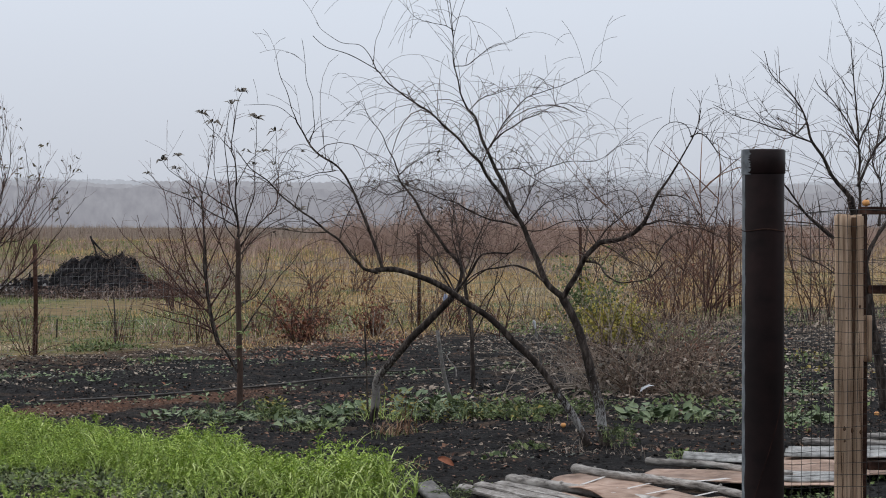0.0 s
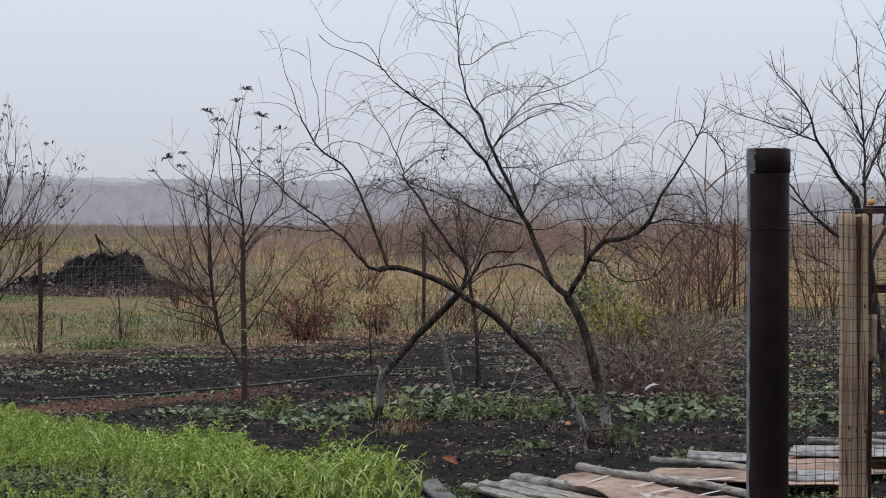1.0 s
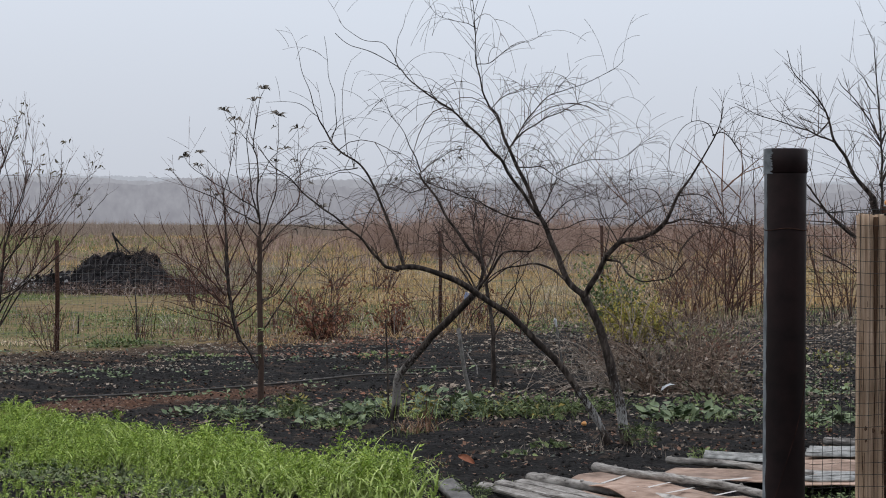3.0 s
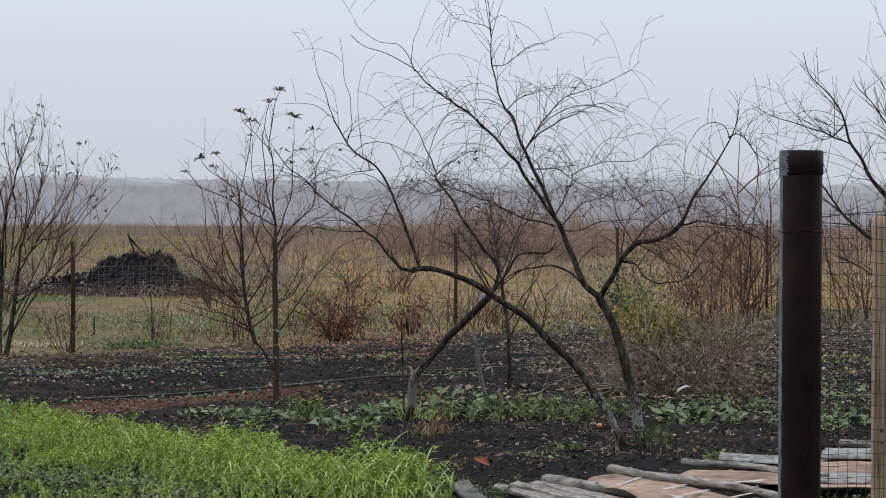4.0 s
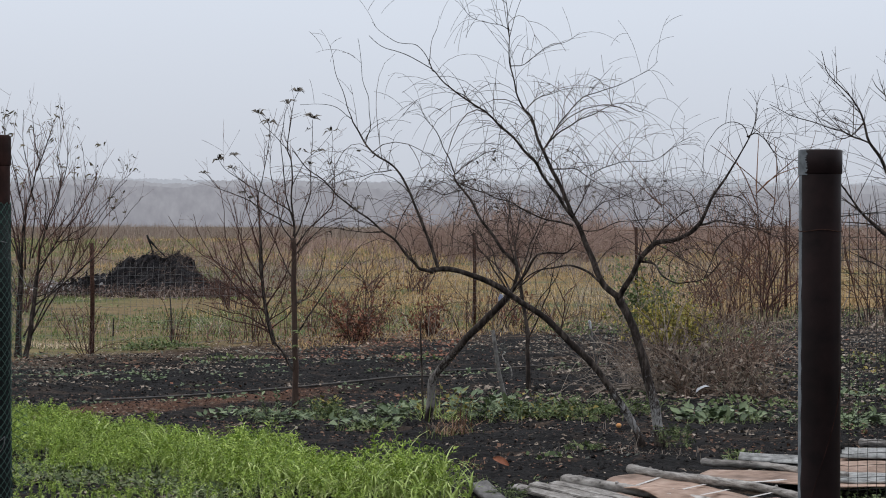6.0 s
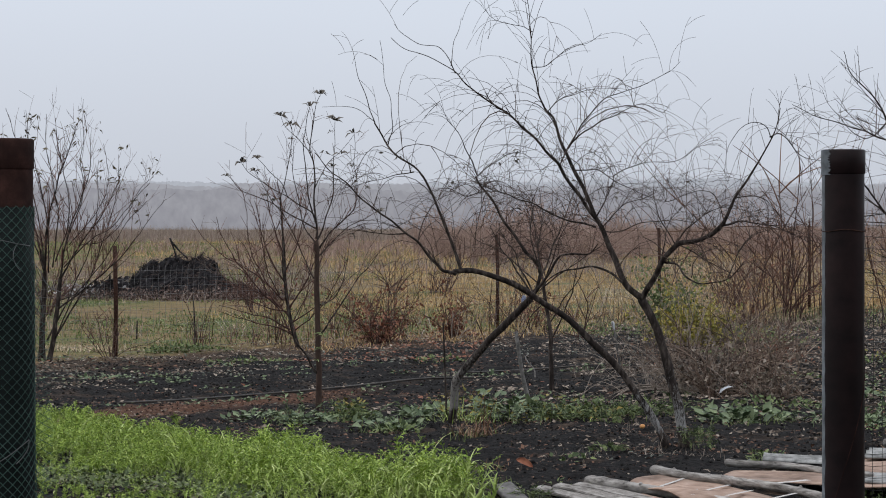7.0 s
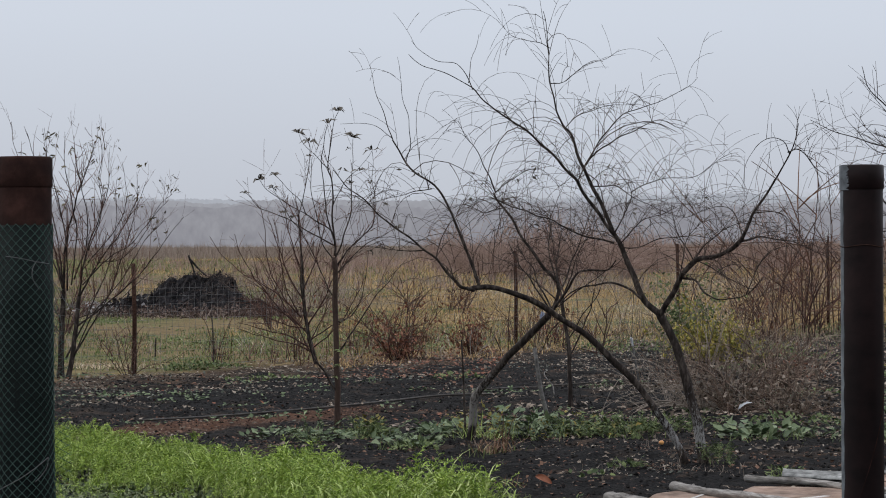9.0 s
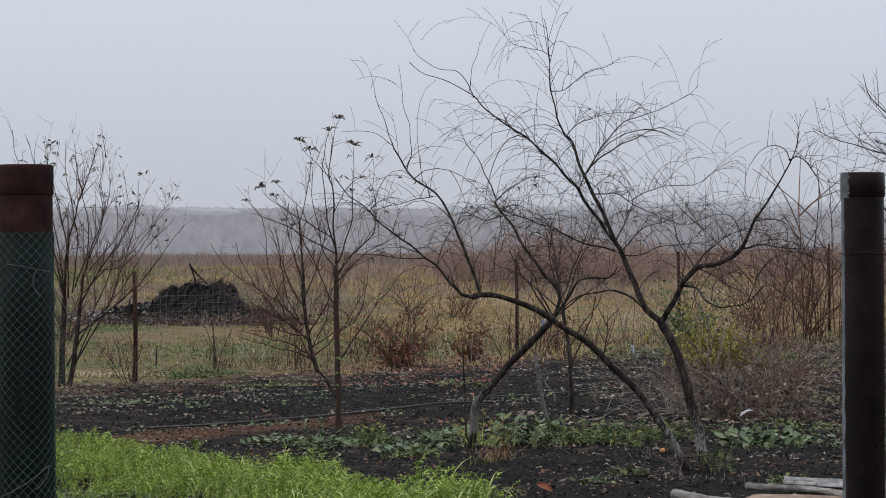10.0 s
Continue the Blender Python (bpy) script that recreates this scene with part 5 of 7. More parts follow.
bush_limbs.append(([(-2.991, 32.6, 0.17), (-3.202, 32.8, 0.53), (-3.459, 33.0, 0.709), (-3.763, 33.2, 0.779), (-4.117, 33.4, 1.037)], 0.01, 0.003, 0.9))
bush_limbs.append(([(-2.969, 32.6, 0.207), (-2.652, 32.4, 0.471), (-2.383, 32.2, 0.84), (-2.217, 32.0, 1.168)], 0.009, 0.003, 1.2))
tree("young_tree", "small spreading red-brown tree, quite bare", (-2.903, 32.6, -0.006), bush_limbs, 71, 1, trunk_mat=BARK, bark=DARK_STEM, twig=RED_TWIG, thick=1.12, reach=0.62, density=9, arch=-0.3, kids=3, from_z=0.3, rise=0.6, twig_r=0.0064)

# ---- shrubs along the field fence and in the garden ----
rngs = random.Random(77)
shrub("bare_shrub", "small bare shrub beside a fence post", (-4.88, 29.77), 102, 0.72, 0.6, 11, kids=5, arch=0.1)
shrub("bare_shrub", "thin bare bush of a few dead stems", (-4.27, 32.78), 103, 0.75, 0.3, 6, kids=4)
shrub("currant_bush", "low bush with rusty red leaves still on it", (-1.93, 33.72), 104, 1.05, 1.3, 30, kids=6, leaves=RUST_LEAF, leaf_n=640, leaf_size=0.06, r=0.0075)
shrub("currant_bush", "small bush with rusty red leaves still on it", (-0.96, 35.04), 105, 0.75, 0.4, 20, kids=4, leaves=RUST_LEAF, leaf_n=380, leaf_size=0.06)
shrub("dead_brushwood", "grey heap of dead brushwood in the bed", (1.77, 23.48), 106, 1.0, 1.1, 40, BRUSH, kids=6, arch=0.35, r=0.0055, wander=0.12, leaves=DEAD_LEAF, leaf_n=420, leaf_size=0.055)
shrub("dead_brushwood", "grey heap of dead brushwood in the bed", (2.17, 24.12), 107, 1.05, 1.0, 34, BRUSH, kids=6, arch=0.3, r=0.0055, wander=0.12, leaves=DEAD_LEAF, leaf_n=200, leaf_size=0.05)
shrub("dead_brushwood", "grey tangle of dead stems in the bed", (1.39, 27.36), 112, 0.65, 2.2, 30, BRUSH, kids=8, arch=1.0, r=0.0035, wander=0.22)
shrub("dead_brushwood", "grey tangle of dead stems by the path", (2.98, 29.04), 114, 0.8, 1.6, 30, BRUSH, kids=8, arch=0.9, r=0.004, wander=0.2, leaves=RUST_LEAF, leaf_n=120, leaf_size=0.05)
shrub("dead_brushwood", "long pale dead stems bent over the bed", (1.52, 23.79), 115, 1.25, 2.6, 70, GREY_TWIG, kids=1, arch=1.1, r=0.0055, wander=0.14)
shrub("dead_brushwood", "pale dead stems lying bent among dry leaves", (1.23, 24.12), 116, 1.0, 3.0, 34, GREY_TWIG, kids=2, arch=1.4, r=0.005, wander=0.16)
shrub("dead_brushwood", "brown dead stems with dry leaves between weeds", (2.28, 22.95), 117, 0.75, 1.5, 24, BRUSH, kids=5, arch=0.9, r=0.005, wander=0.2, leaves=DEAD_LEAF, leaf_n=300, leaf_size=0.06)
shrub("yellow_shrub", "shrub with sparse yellow and green leaves", (2.22, 32.78), 108, 0.88, 0.9, 30, GREY_TWIG, leaves=GOLD_LEAF, leaf_n=3600, leaf_size=0.058)
shrub("yellow_shrub", "young shrub with green leaves turning yellow", (2.18, 36.48), 109, 1.15, 0.75, 24, GREY_TWIG, leaves=WEED, leaf_n=1900, leaf_size=0.06)
shrub("bare_shrub", "tall bare red-brown shrub near a fence post", (4.43, 42.6), 110, 2.65, 0.8, 8, kids=8, r=0.017, arch=-0.1, twig=CANE)
shrub("bare_shrub", "tall bare red-brown shrub near a fence post", (3.44, 41.85), 118, 2.1, 1.1, 5, kids=7, r=0.010, twig=CANE, arch=-0.1, wander=0.16)
shrub("bare_shrub", "bare brown shrub with a few rusty leaves", (3.63, 39.74), 111, 1.5, 1.1, 12, kids=9, leaves=RUST_LEAF, leaf_n=70, leaf_size=0.06)
for i in range(14):
    k = 5.4 + i * 1.5 + rngs.uniform(-0.4, 0.4)
    p = fence_at(k) - Vector((FENCE_N.x, FENCE_N.y, 0)) * rngs.uniform(0.4, 2.6)
    tall = rngs.uniform(1.2, 2.1) if i > 4 else rngs.uniform(0.6, 1.1)
    shrub("bare_shrub", "bare red-brown shrub of fine upright shoots", (p.x, p.y), 200 + i, tall, rngs.uniform(0.7, 1.3), rngs.randint(4, 7), kids=5, arch=-0.1, r=0.0105, wander=0.18, twig=RED_TWIG if i % 4 else GREY_TWIG)
for x, y, h, sd in ((3.7, 41.3, 2.3, 121), (4.15, 43.2, 2.6, 122), (4.75, 43.6, 2.5, 123), (5.2, 44.2, 2.7, 124), (5.9, 40.6, 1.9, 125), (6.4, 41.4, 2.1, 126)):
    shrub("bare_shrub", "tall bare red-brown shrub of upright shoots", (x, y), sd, h, 0.7, 5, kids=6, r=0.012, arch=-0.1, wander=0.16, twig=CANE)
rngc = random.Random(88)
for i in range(10):
    p = fence_at(3.6 + i * 0.66 + rngc.uniform(-0.3, 0.3)) - Vector((FENCE_N.x, FENCE_N.y, 0)) * rngc.uniform(-0.8, 1.8)
    shrub("cane_clump", "clump of thin bare red-brown canes by the fence", (p.x, p.y), 500 + i, rngc.uniform(0.8, 1.5), rngc.uniform(0.25, 0.6), rngc.randint(5, 9), kids=3, arch=0.12, r=0.0062, wander=0.13, leaves=RUST_LEAF if i % 3 == 0 else None, leaf_n=40, leaf_size=0.06)
for i in range(10):
    p = fence_at(rngs.uniform(9, 26)) + Vector((FENCE_N.x, FENCE_N.y, 0)) * rngs.uniform(1.0, 12)
    shrub("bare_shrub", "bare red-brown wild shrub in the dry grass", (p.x, p.y), 300 + i, rngs.uniform(1.0, 1.5), 1.1, 7, kids=6, arch=0.0, r=0.012, wander=0.18)

# ---- black bed: litter, weeds and clods ----
rng = random.Random(15)


def in_boards(x, y):
    return x > 0.15 and y < 17.4 and y < 14.6 + (x - 0.1) * 2.6


def litter(name, label, mat, n, y0, y1, size, seed, keep):
    r, s = random.Random(seed), Shape()
    for _ in range(n):
        y = math.sqrt(r.uniform(y0 * y0, y1 * y1))
        x = y * r.uniform(-0.235, 0.185)
        if beyond(x, y) > 0.6 or not keep(x, y, r):
            continue
        d = Vector((r.uniform(-1, 1), r.uniform(-1, 1), r.uniform(-0.15, 0.3)))
        k = size * (0.4 + 1.3 * r.random() ** 2)
        s.leaf((x, y, ground_z(x, y) + 0.012), d, Vector((r.gauss(0, 0.3), r.gauss(0, 0.3) - 0.25, 1)), k, k * r.uniform(0.35, 0.7), curl=r.uniform(-0.1, 0.3))
    return tagged(part(name, s, mat), label, "leaves", kind="stuff")


def clumpy(x, y, f=0.8, o=0.0):
    return 1.35 * noise.noise(Vector((x * f, y * f * 0.9, 9.0 + o))) + 0.5 * noise.noise(Vector((x * f * 3.5, y * f * 3.0, 4.0 + o)))


litter("fallen_leaves", "brown fallen leaves scattered on black soil", DEAD_LEAF, 110000, 13.5, 48, 0.036, 1, lambda x, y, r: clumpy(x, y) + (0.5 if beyond(x, y) > -1.9 else 0.12 if beyond(x, y) > -3.6 and x < 0 else (min(0.28, -0.42 + 3.4 * max(0, x / y + 0.07)) if y > 22 else -0.42)) > r.uniform(-0.25, 0.7))
litter("fallen_leaves", "faded grey-green leaves lying on the soil", PALE_LEAF, 26000, 17, 44, 0.038, 2, lambda x, y, r: clumpy(x, y, 0.7, 3) + (0.2 if beyond(x, y) > -4 else -0.35) > r.uniform(0.0, 0.7))
litter("fallen_leaves", "rusty leaves under the shrubs by the fence", RUST_LEAF, 3500, 22, 46, 0.042, 3, lambda x, y, r: clumpy(x, y, 0.6, 6) + (0.1 if beyond(x, y) > -3 else -0.1) + (0.5 if beyond(x, y) > -2.2 and -2.6 < x < 0 else 0) > r.uniform(-0.1, 0.6))

litter("fallen_leaves", "dull red leaves lying thick under the rusty bushes", RUST_LEAF, 12000, 29, 36.5, 0.05, 16, lambda x, y, r: -2.7 < x < -0.5 and beyond(x, y) > -4.2 and clumpy(x, y, 0.9, 31) > r.uniform(-0.7, 0.3))


def along_hose(x, y):
    """Metres in front of the hose on the bed."""
    return 21.75 + (x + 3.5) * 1.41 - y


litter("fallen_leaves", "brown leaves lying thick among the brushwood", DEAD_LEAF, 38000, 20, 46, 0.050, 11, lambda x, y, r: 0.8 + 2.0 * clumpy(x, y, 0.9, 4) < x < (3.1 if y < 27 else 6.5) + clumpy(x, y, 0.9, 5) and clumpy(x, y, 0.8, 12) > r.uniform(-0.7, 0.3))
litter("leaf_crumbs", "small dry crumbs of leaf and stem on the soil", DEAD_LEAF, 6500, 13.5, 23, 0.026, 12, lambda x, y, r: not in_boards(x, y) and clumpy(x, y, 1.1, 15) > r.uniform(-0.45, 0.5))
litter("leaf_crumbs", "small dark crumbs of stem and bark on the soil", MULCH, 14000, 13.5, 24, 0.024, 13, lambda x, y, r: not in_boards(x, y) and clumpy(x, y, 1.3, 18) > r.uniform(-0.45, 0.4))
litter("leaf_crumbs", "rotting red-brown leaves trodden into the soil", MULCH, 15000, 17, 40, 0.036, 14, lambda x, y, r: clumpy(x, y, 0.7, 21) + (0.2 if beyond(x, y) > -6 else -0.15) - (0.5 if x < -1.2 and beyond(x, y) < -3 else 0) > r.uniform(-0.2, 0.7))
litter("brown_mulch", "strip of red-brown mulch along the hose", MULCH, 30000, 18.5, 25, 0.022, 4, lambda x, y, r: -4.6 < x < -1.5 and 0.1 < along_hose(x, y) < 1.3 * r.random() + 0.7 and clumpy(x, y, 1.2, 9) > r.uniform(-0.8, 0.1))


def weeds(name, label, spots, mat, seed, leaf, upright=0.45):
    """Low clumps of broad leaves. spots: x, y, radius, number of leaves, height."""
    r, s = random.Random(seed), Shape()
    for cx, cy, rad, n, h in spots:
        for _ in range(n):
            a, k = r.uniform(0, 6.28), math.sqrt(r.random()) * rad
            x, y = cx + math.cos(a) * k, cy + math.sin(a) * k
            z = ground_z(x, y) + h * r.random() * (1 - 0.5 * k / rad)
            d = Vector((math.cos(a) + r.gauss(0, 0.7), math.sin(a) + r.gauss(0, 0.7), upright * r.uniform(-0.4, 1.6)))
            q = leaf * r.uniform(0.55, 1.35)
            s.leaf((x, y, z), d, Vector((r.gauss(0, 0.4), r.gauss(0, 0.4) - 0.3, 1)), q, q * r.uniform(0.4, 0.75), curl=r.uniform(-0.3, 0.2))
    return tagged(part(name, s, mat), label, "weeds", kind="stuff")


def spot(p, rad, n, h):
    return (p[0], p[1], rad, n, h)


weeds("broad_weeds", "bluish green broad-leaved weeds at the tree's foot", [ spot((-0.82, 20.92), 0.2, 60, 0.08),  spot((-1.08, 19.76), 0.26, 90, 0.08), spot((-2.21, 20.74), 0.25, 50, 0.04), spot((-1.73, 20.33), 0.2, 60, 0.06), spot((2.91, 20.33), 0.45, 120, 0.06), spot((3.49, 23.32), 0.5, 160, 0.05)], BLUISH, 1, 0.072)
weeds("broad_weeds", "tall bluish broad-leaved weeds at the tree's foot", [spot((-0.18, 20.74), 0.34, 90, 0.26), spot((0.07, 20.74), 0.35, 60, 0.2), spot((-0.74, 20.74), 0.25, 60, 0.14), spot((1.66, 20.38), 0.22, 80, 0.15), spot((1.9, 20.5), 0.24, 80, 0.13), spot((2.9, 19.93), 0.25, 60, 0.12)], BLUISH, 21, 0.095, 0.6)
weeds("green_weeds", "green ragged weeds in the dark bed", [spot((0.3, 20.38), 0.24, 110, 0.22), spot((0.52, 20.92), 0.2, 90, 0.2), spot((0.73, 20.74), 0.24, 80, 0.18), spot((1.05, 21.17), 0.2, 60, 0.16), spot((-1.43, 20.62), 0.2, 70, 0.10), spot((-0.98, 19.38), 0.2, 100, 0.08), spot((0.58, 17.57), 0.14, 26, 0.04), spot((0.33, 17.06), 0.15, 30, 0.03), spot((-3.16, 29.04), 0.5, 160, 0.06), spot((-0.94, 29.04), 0.3, 90, 0.1), spot((-4.36, 31.3), 0.36, 420, 0.13), spot((-3.95, 31.6), 0.3, 160, 0.08), spot((1.44, 36.48), 0.9, 460, 0.2), spot((2.29, 21.89), 0.5, 200, 0.08), spot((4.28, 29.04), 0.8, 200, 0.08), spot((1.67, 17.23), 0.12, 50, 0.08), spot((5.39, 43.12), 1.2, 360, 0.25)], WEED, 2, 0.046, 0.9)
weeds("yellow_weeds", "yellowing weeds among the green ones", [spot((-0.43, 20.5), 0.22, 110, 0.36), spot((-0.67, 20.74), 0.2, 40, 0.28), spot((0.21, 20.74), 0.3, 50, 0.26), spot((0.07, 20.33), 0.2, 20, 0.14), spot((0.53, 20.5), 0.28, 60, 0.2), spot((-1.43, 20.92), 0.15, 50, 0.2), spot((4.2, 26.85), 0.4, 70, 0.1), spot((2.15, 34.7), 0.5, 110, 0.4)], YELLOW_LEAF, 3, 0.045, 0.9)
weeds("green_weeds", "small green weeds round the roofing sheets", [spot((2.14, 14.73), 0.25, 160, 0.05), spot((2.66, 15.57), 0.3, 160, 0.06), spot((2.63, 18.97), 0.2, 60, 0.06), spot((0.2, 14.91), 0.1, 40, 0.1), spot((2.25, 14.37), 0.3, 160, 0.05)], WEED, 9, 0.03, 0.8)
weeds("green_weeds", "ragged green weeds in the bed beyond the wire", [spot((3.3, 21.3), 0.3, 50, 0.08), spot((3.45, 24.4), 0.4, 50, 0.1), spot((4.1, 28.4), 0.5, 70, 0.1), spot((2.9, 26.0), 0.35, 50, 0.06), spot((3.2, 33.4), 0.8, 190, 0.12), spot((2.6, 30.6), 0.5, 110, 0.1)], WEED, 61, 0.05, 0.7)
weeds("yellow_weeds", "pale yellowing weeds beyond the wire", [spot((3.6, 23.4), 0.4, 30, 0.06), spot((4.2, 29.6), 0.6, 60, 0.1), spot((3.1, 35.4), 0.8, 130, 0.2)], YELLOW_LEAF, 62, 0.045, 0.8)
edge_spots = []
rng_edge = random.Random(77)
for i in range(72):
    u = rng_edge.random()
    ex, ey = -3.07 + 2.04 * u, 16.17 - 1.62 * u
    edge_spots.append((ex + rng_edge.gauss(0, 0.14), ey + rng_edge.gauss(0, 0.35), rng_edge.uniform(0.12, 0.3), rng_edge.randint(40, 110), 0.07))
weeds("low_weeds", "faded low leaves along the edge of the crop", edge_spots[:40], material("faded_green_leaf", [(0.06, 0.075, 0.03), (0.14, 0.165, 0.075), (0.25, 0.27, 0.15)], 40, 0.7, 0.1, island=0.8), 51, 0.03, 0.7)
weeds("low_weeds", "low green seedlings along the edge of the crop", edge_spots[30:], WEED, 52, 0.036, 0.9)
weeds("field_herbs", "patches of broad green herbs in the short grass", [(lambda x, y: (x, y, rngs.uniform(0.25, 0.9), rngs.randint(60, 160), 0.06))(y * rngs.uniform(-0.215, -0.11), y) for y in [rngs.uniform(33.5, 47) for _ in range(16)]], WEED, 6, 0.05, 0.35)
weeds("field_herbs", "patches of green herbs in the short grass", [(lambda x, y: (x, y, rngs.uniform(0.25, 0.8), rngs.randint(40, 110), 0.07))(y * rngs.uniform(-0.215, 0.10), y) for y in [rngs.uniform(36, 52) for _ in range(40)] if beyond(y * -0.02, y) > -8], GREEN_GRASS, 7, 0.045, 0.5)
weeds("low_weeds", "low rosettes of dusty green weeds on the soil", [(lambda x, y: (x, y, rngs.uniform(0.12, 0.4), rngs.randint(15, 60), 0.03))(y * rngs.uniform(-0.2, 0.16), y) for y in [rngs.uniform(23, 30) for _ in range(24)]], BLUISH, 4, 0.042, 0.3)
weeds("low_weeds", "low rosettes of dusty bluish weeds on the soil", [(lambda x, y: (x, y, rngs.uniform(0.12, 0.5), rngs.randint(15, 70), 0.03))(y * rngs.uniform(-0.2, 0.16), y) for y in [rngs.uniform(21.5, 29) for _ in range(16)]], BLUISH, 5, 0.045, 0.3)


def rough_tufts(name, label, spots, mat, seed, height, width=0.006):
    r, s = random.Random(seed), Shape()
    for cx, cy, rad, n, h in spots:
        for _ in range(n):
            x, y = cx + r.gauss(0, rad * 0.5), cy + r.gauss(0, rad * 0.5)
            s.blade((x, y, ground_z(x, y) - 0.01), Vector((r.gauss(0, 0.6), r.gauss(0, 0.6), 1)), width, height * h * r.uniform(0.5, 1.4), r.uniform(0.3, 2.6), 4)
    return tagged(part(name, s, mat, smooth=False), label, "grass", kind="stuff")


rough_tufts("dry_stalks", "pale dry stalks round the trunk's foot", [spot((-0.41, 19.23), 0.14, 12, 0.8), spot((-0.55, 19.6), 0.12, 10, 0.6), spot((0.95, 17.6), 0.2, 44, 0.6), spot((1.3, 17.2), 0.2, 30, 0.5), spot((1.5, 17.7), 0.2, 24, 0.5), spot((0.88, 19.49), 0.3, 30, 0.5), spot((0.45, 17.35), 0.3, 60, 0.4), spot((1.95, 18.97), 0.3, 14, 0.4), spot((1.06, 26.85), 0.8, 60, 0.8)], GREY_TWIG, 4, 0.15)
rough_tufts("dry_stalks", "orange-brown dead stalks curled at the trunk's foot", [spot((-0.38, 19.07), 0.13, 60, 1.2), spot((-0.30, 19.3), 0.12, 26, 1.7), spot((-0.48, 19.18), 0.1, 16, 0.5), spot((-0.16, 16.51), 0.12, 26, 0.5), spot((2.62, 18.01), 0.1, 26, 0.6)], material("orange_brown_stalk", [(0.09, 0.045, 0.025), (0.21, 0.115, 0.066), (0.38, 0.25, 0.16)], 20, 0.8, 0, island=0.8), 41, 0.15, 0.008)


def strip_spots(n, lo, hi, inside, seed, count):
    """Spots along the garden side of the field fence."""
    r = random.Random(seed)
    out = []
    for _ in range(n):
        p = fence_at(r.uniform(lo, hi)) - Vector((FENCE_N.x, FENCE_N.y, 0)) * r.uniform(*inside)
        out.append((p.x, p.y, r.uniform(0.3, 0.9), r.randint(count // 2, count), r.uniform(0.6, 1.3)))
    return out


rough_tufts("dry_grass", "matted dry grass along the field fence", strip_spots(90, 2, 27, (-0.3, 1.6), 1, 60), DRY_GRASS, 21, 0.17, 0.010)
rough_tufts("dry_grass", "tall dry ochre grass along the field fence", strip_spots(70, 13, 27, (-1.5, 1.2), 6, 46), DRY_GRASS, 26, 0.42, 0.010)
rough_tufts("dead_stalks", "thin brown dead stalks standing at the fence", strip_spots(34, 2, 14, (-2.5, 0.8), 7, 22), RED_TWIG, 27, 0.55, 0.009)
rough_tufts("dead_stalks", "thin grey dead stalks standing at the fence", strip_spots(34, 4, 22, (-3.0, 0.8), 8, 22), GREY_TWIG, 28, 0.55, 0.009)
rough_tufts("dry_grass", "matted dry grass and stalks among the brushwood", strip_spots(90, 12, 27, (0.5, 6.5), 2, 60), BRUSH, 22, 0.20, 0.009)
rough_tufts("dry_grass", "pale matted straw among the brushwood", strip_spots(60, 11, 27, (0.5, 7.5), 3, 45), STRAW, 23, 0.14, 0.008)
rough_tufts("grass_tufts", "green grass along the field fence", strip_spots(70, 8, 27, (-0.2, 4.5), 4, 50), GREEN_GRASS, 24, 0.14, 0.010)
rough_tufts("straw_patch", "pale bare strip of trampled straw in the grass", [(x, y, 0.5, 260, 0.5) for x, y in [(-5.64, 32.0), (-5.98, 32.3), (-5.43, 31.85), (-5.38, 32.15)]], STRAW, 31, 0.16, 0.012)
rough_tufts("yellow_stalks", "yellow-green weed stalks by the leaning trunk", [spot((-0.43, 20.15), 0.14, 34, 1.0), spot((-0.66, 20.33), 0.2, 20, 0.8), spot((-0.29, 20.33), 0.25, 18, 0.7), spot((0.24, 20.5), 0.3, 20, 0.5)], CROP_STEM, 8, 0.28, 0.006)
rough_tufts("grass_tufts", "fresh green grass tufts in the bed", [spot((0.4, 20.5), 0.4, 60, 1.1), spot((0.94, 20.86), 0.4, 60, 1.0), spot((0.67, 20.5), 0.4, 50, 1.1), spot((-0.11, 20.33), 0.35, 50, 1.0), spot((-1.07, 19.49), 0.3, 120, 0.7), spot((1.9, 20.33), 0.4, 160, 0.8), spot((-1.4, 20.5), 0.2, 90, 1.0), spot((-0.16, 15.3), 0.12, 40, 0.7), spot((1.62, 17.06), 0.1, 30, 0.8), spot((-0.36, 18.97), 0.2, 60, 0.8)], GREEN_GRASS, 5, 0.13)

# clods of soil on the dug beds
r, s = random.Random(4), Shape()
for _ in range(17000):
    y = math.sqrt(r.uniform(13.5 ** 2, 30 ** 2))
    x = y * r.uniform(-0.235, 0.185)
    if beyond(x, y) > -0.3:
        continue
    k = 0.004 + 0.014 * r.random() ** 2.5
    b, z = len(s.v), ground_z(x, y) + k * 0.25
    for d in ((1, 0, 0), (0, 1, 0), (-1, 0, 0), (0, -1, 0), (0, 0, 0.8), (0, 0, -0.8)):
        s.v.append(Vector((x, y, z)) + Vector(d) * k * r.uniform(0.6, 1.4))
    s.f += [tuple(b + q for q in f) for f in ((0, 1, 4), (1, 2, 4), (2, 3, 4), (3, 0, 4), (1, 0, 5), (2, 1, 5), (3, 2, 5), (0, 3, 5))]
tagged(part("soil_clods", s, material("black_clods", [(0.006, 0.0058, 0.006), (0.012, 0.011, 0.011), (0.03, 0.027, 0.025)], 20, 0.9, 0.3, island=0.6, spec=0.08), smooth=False), "small black clods on the dug soil", "soil", kind="stuff")


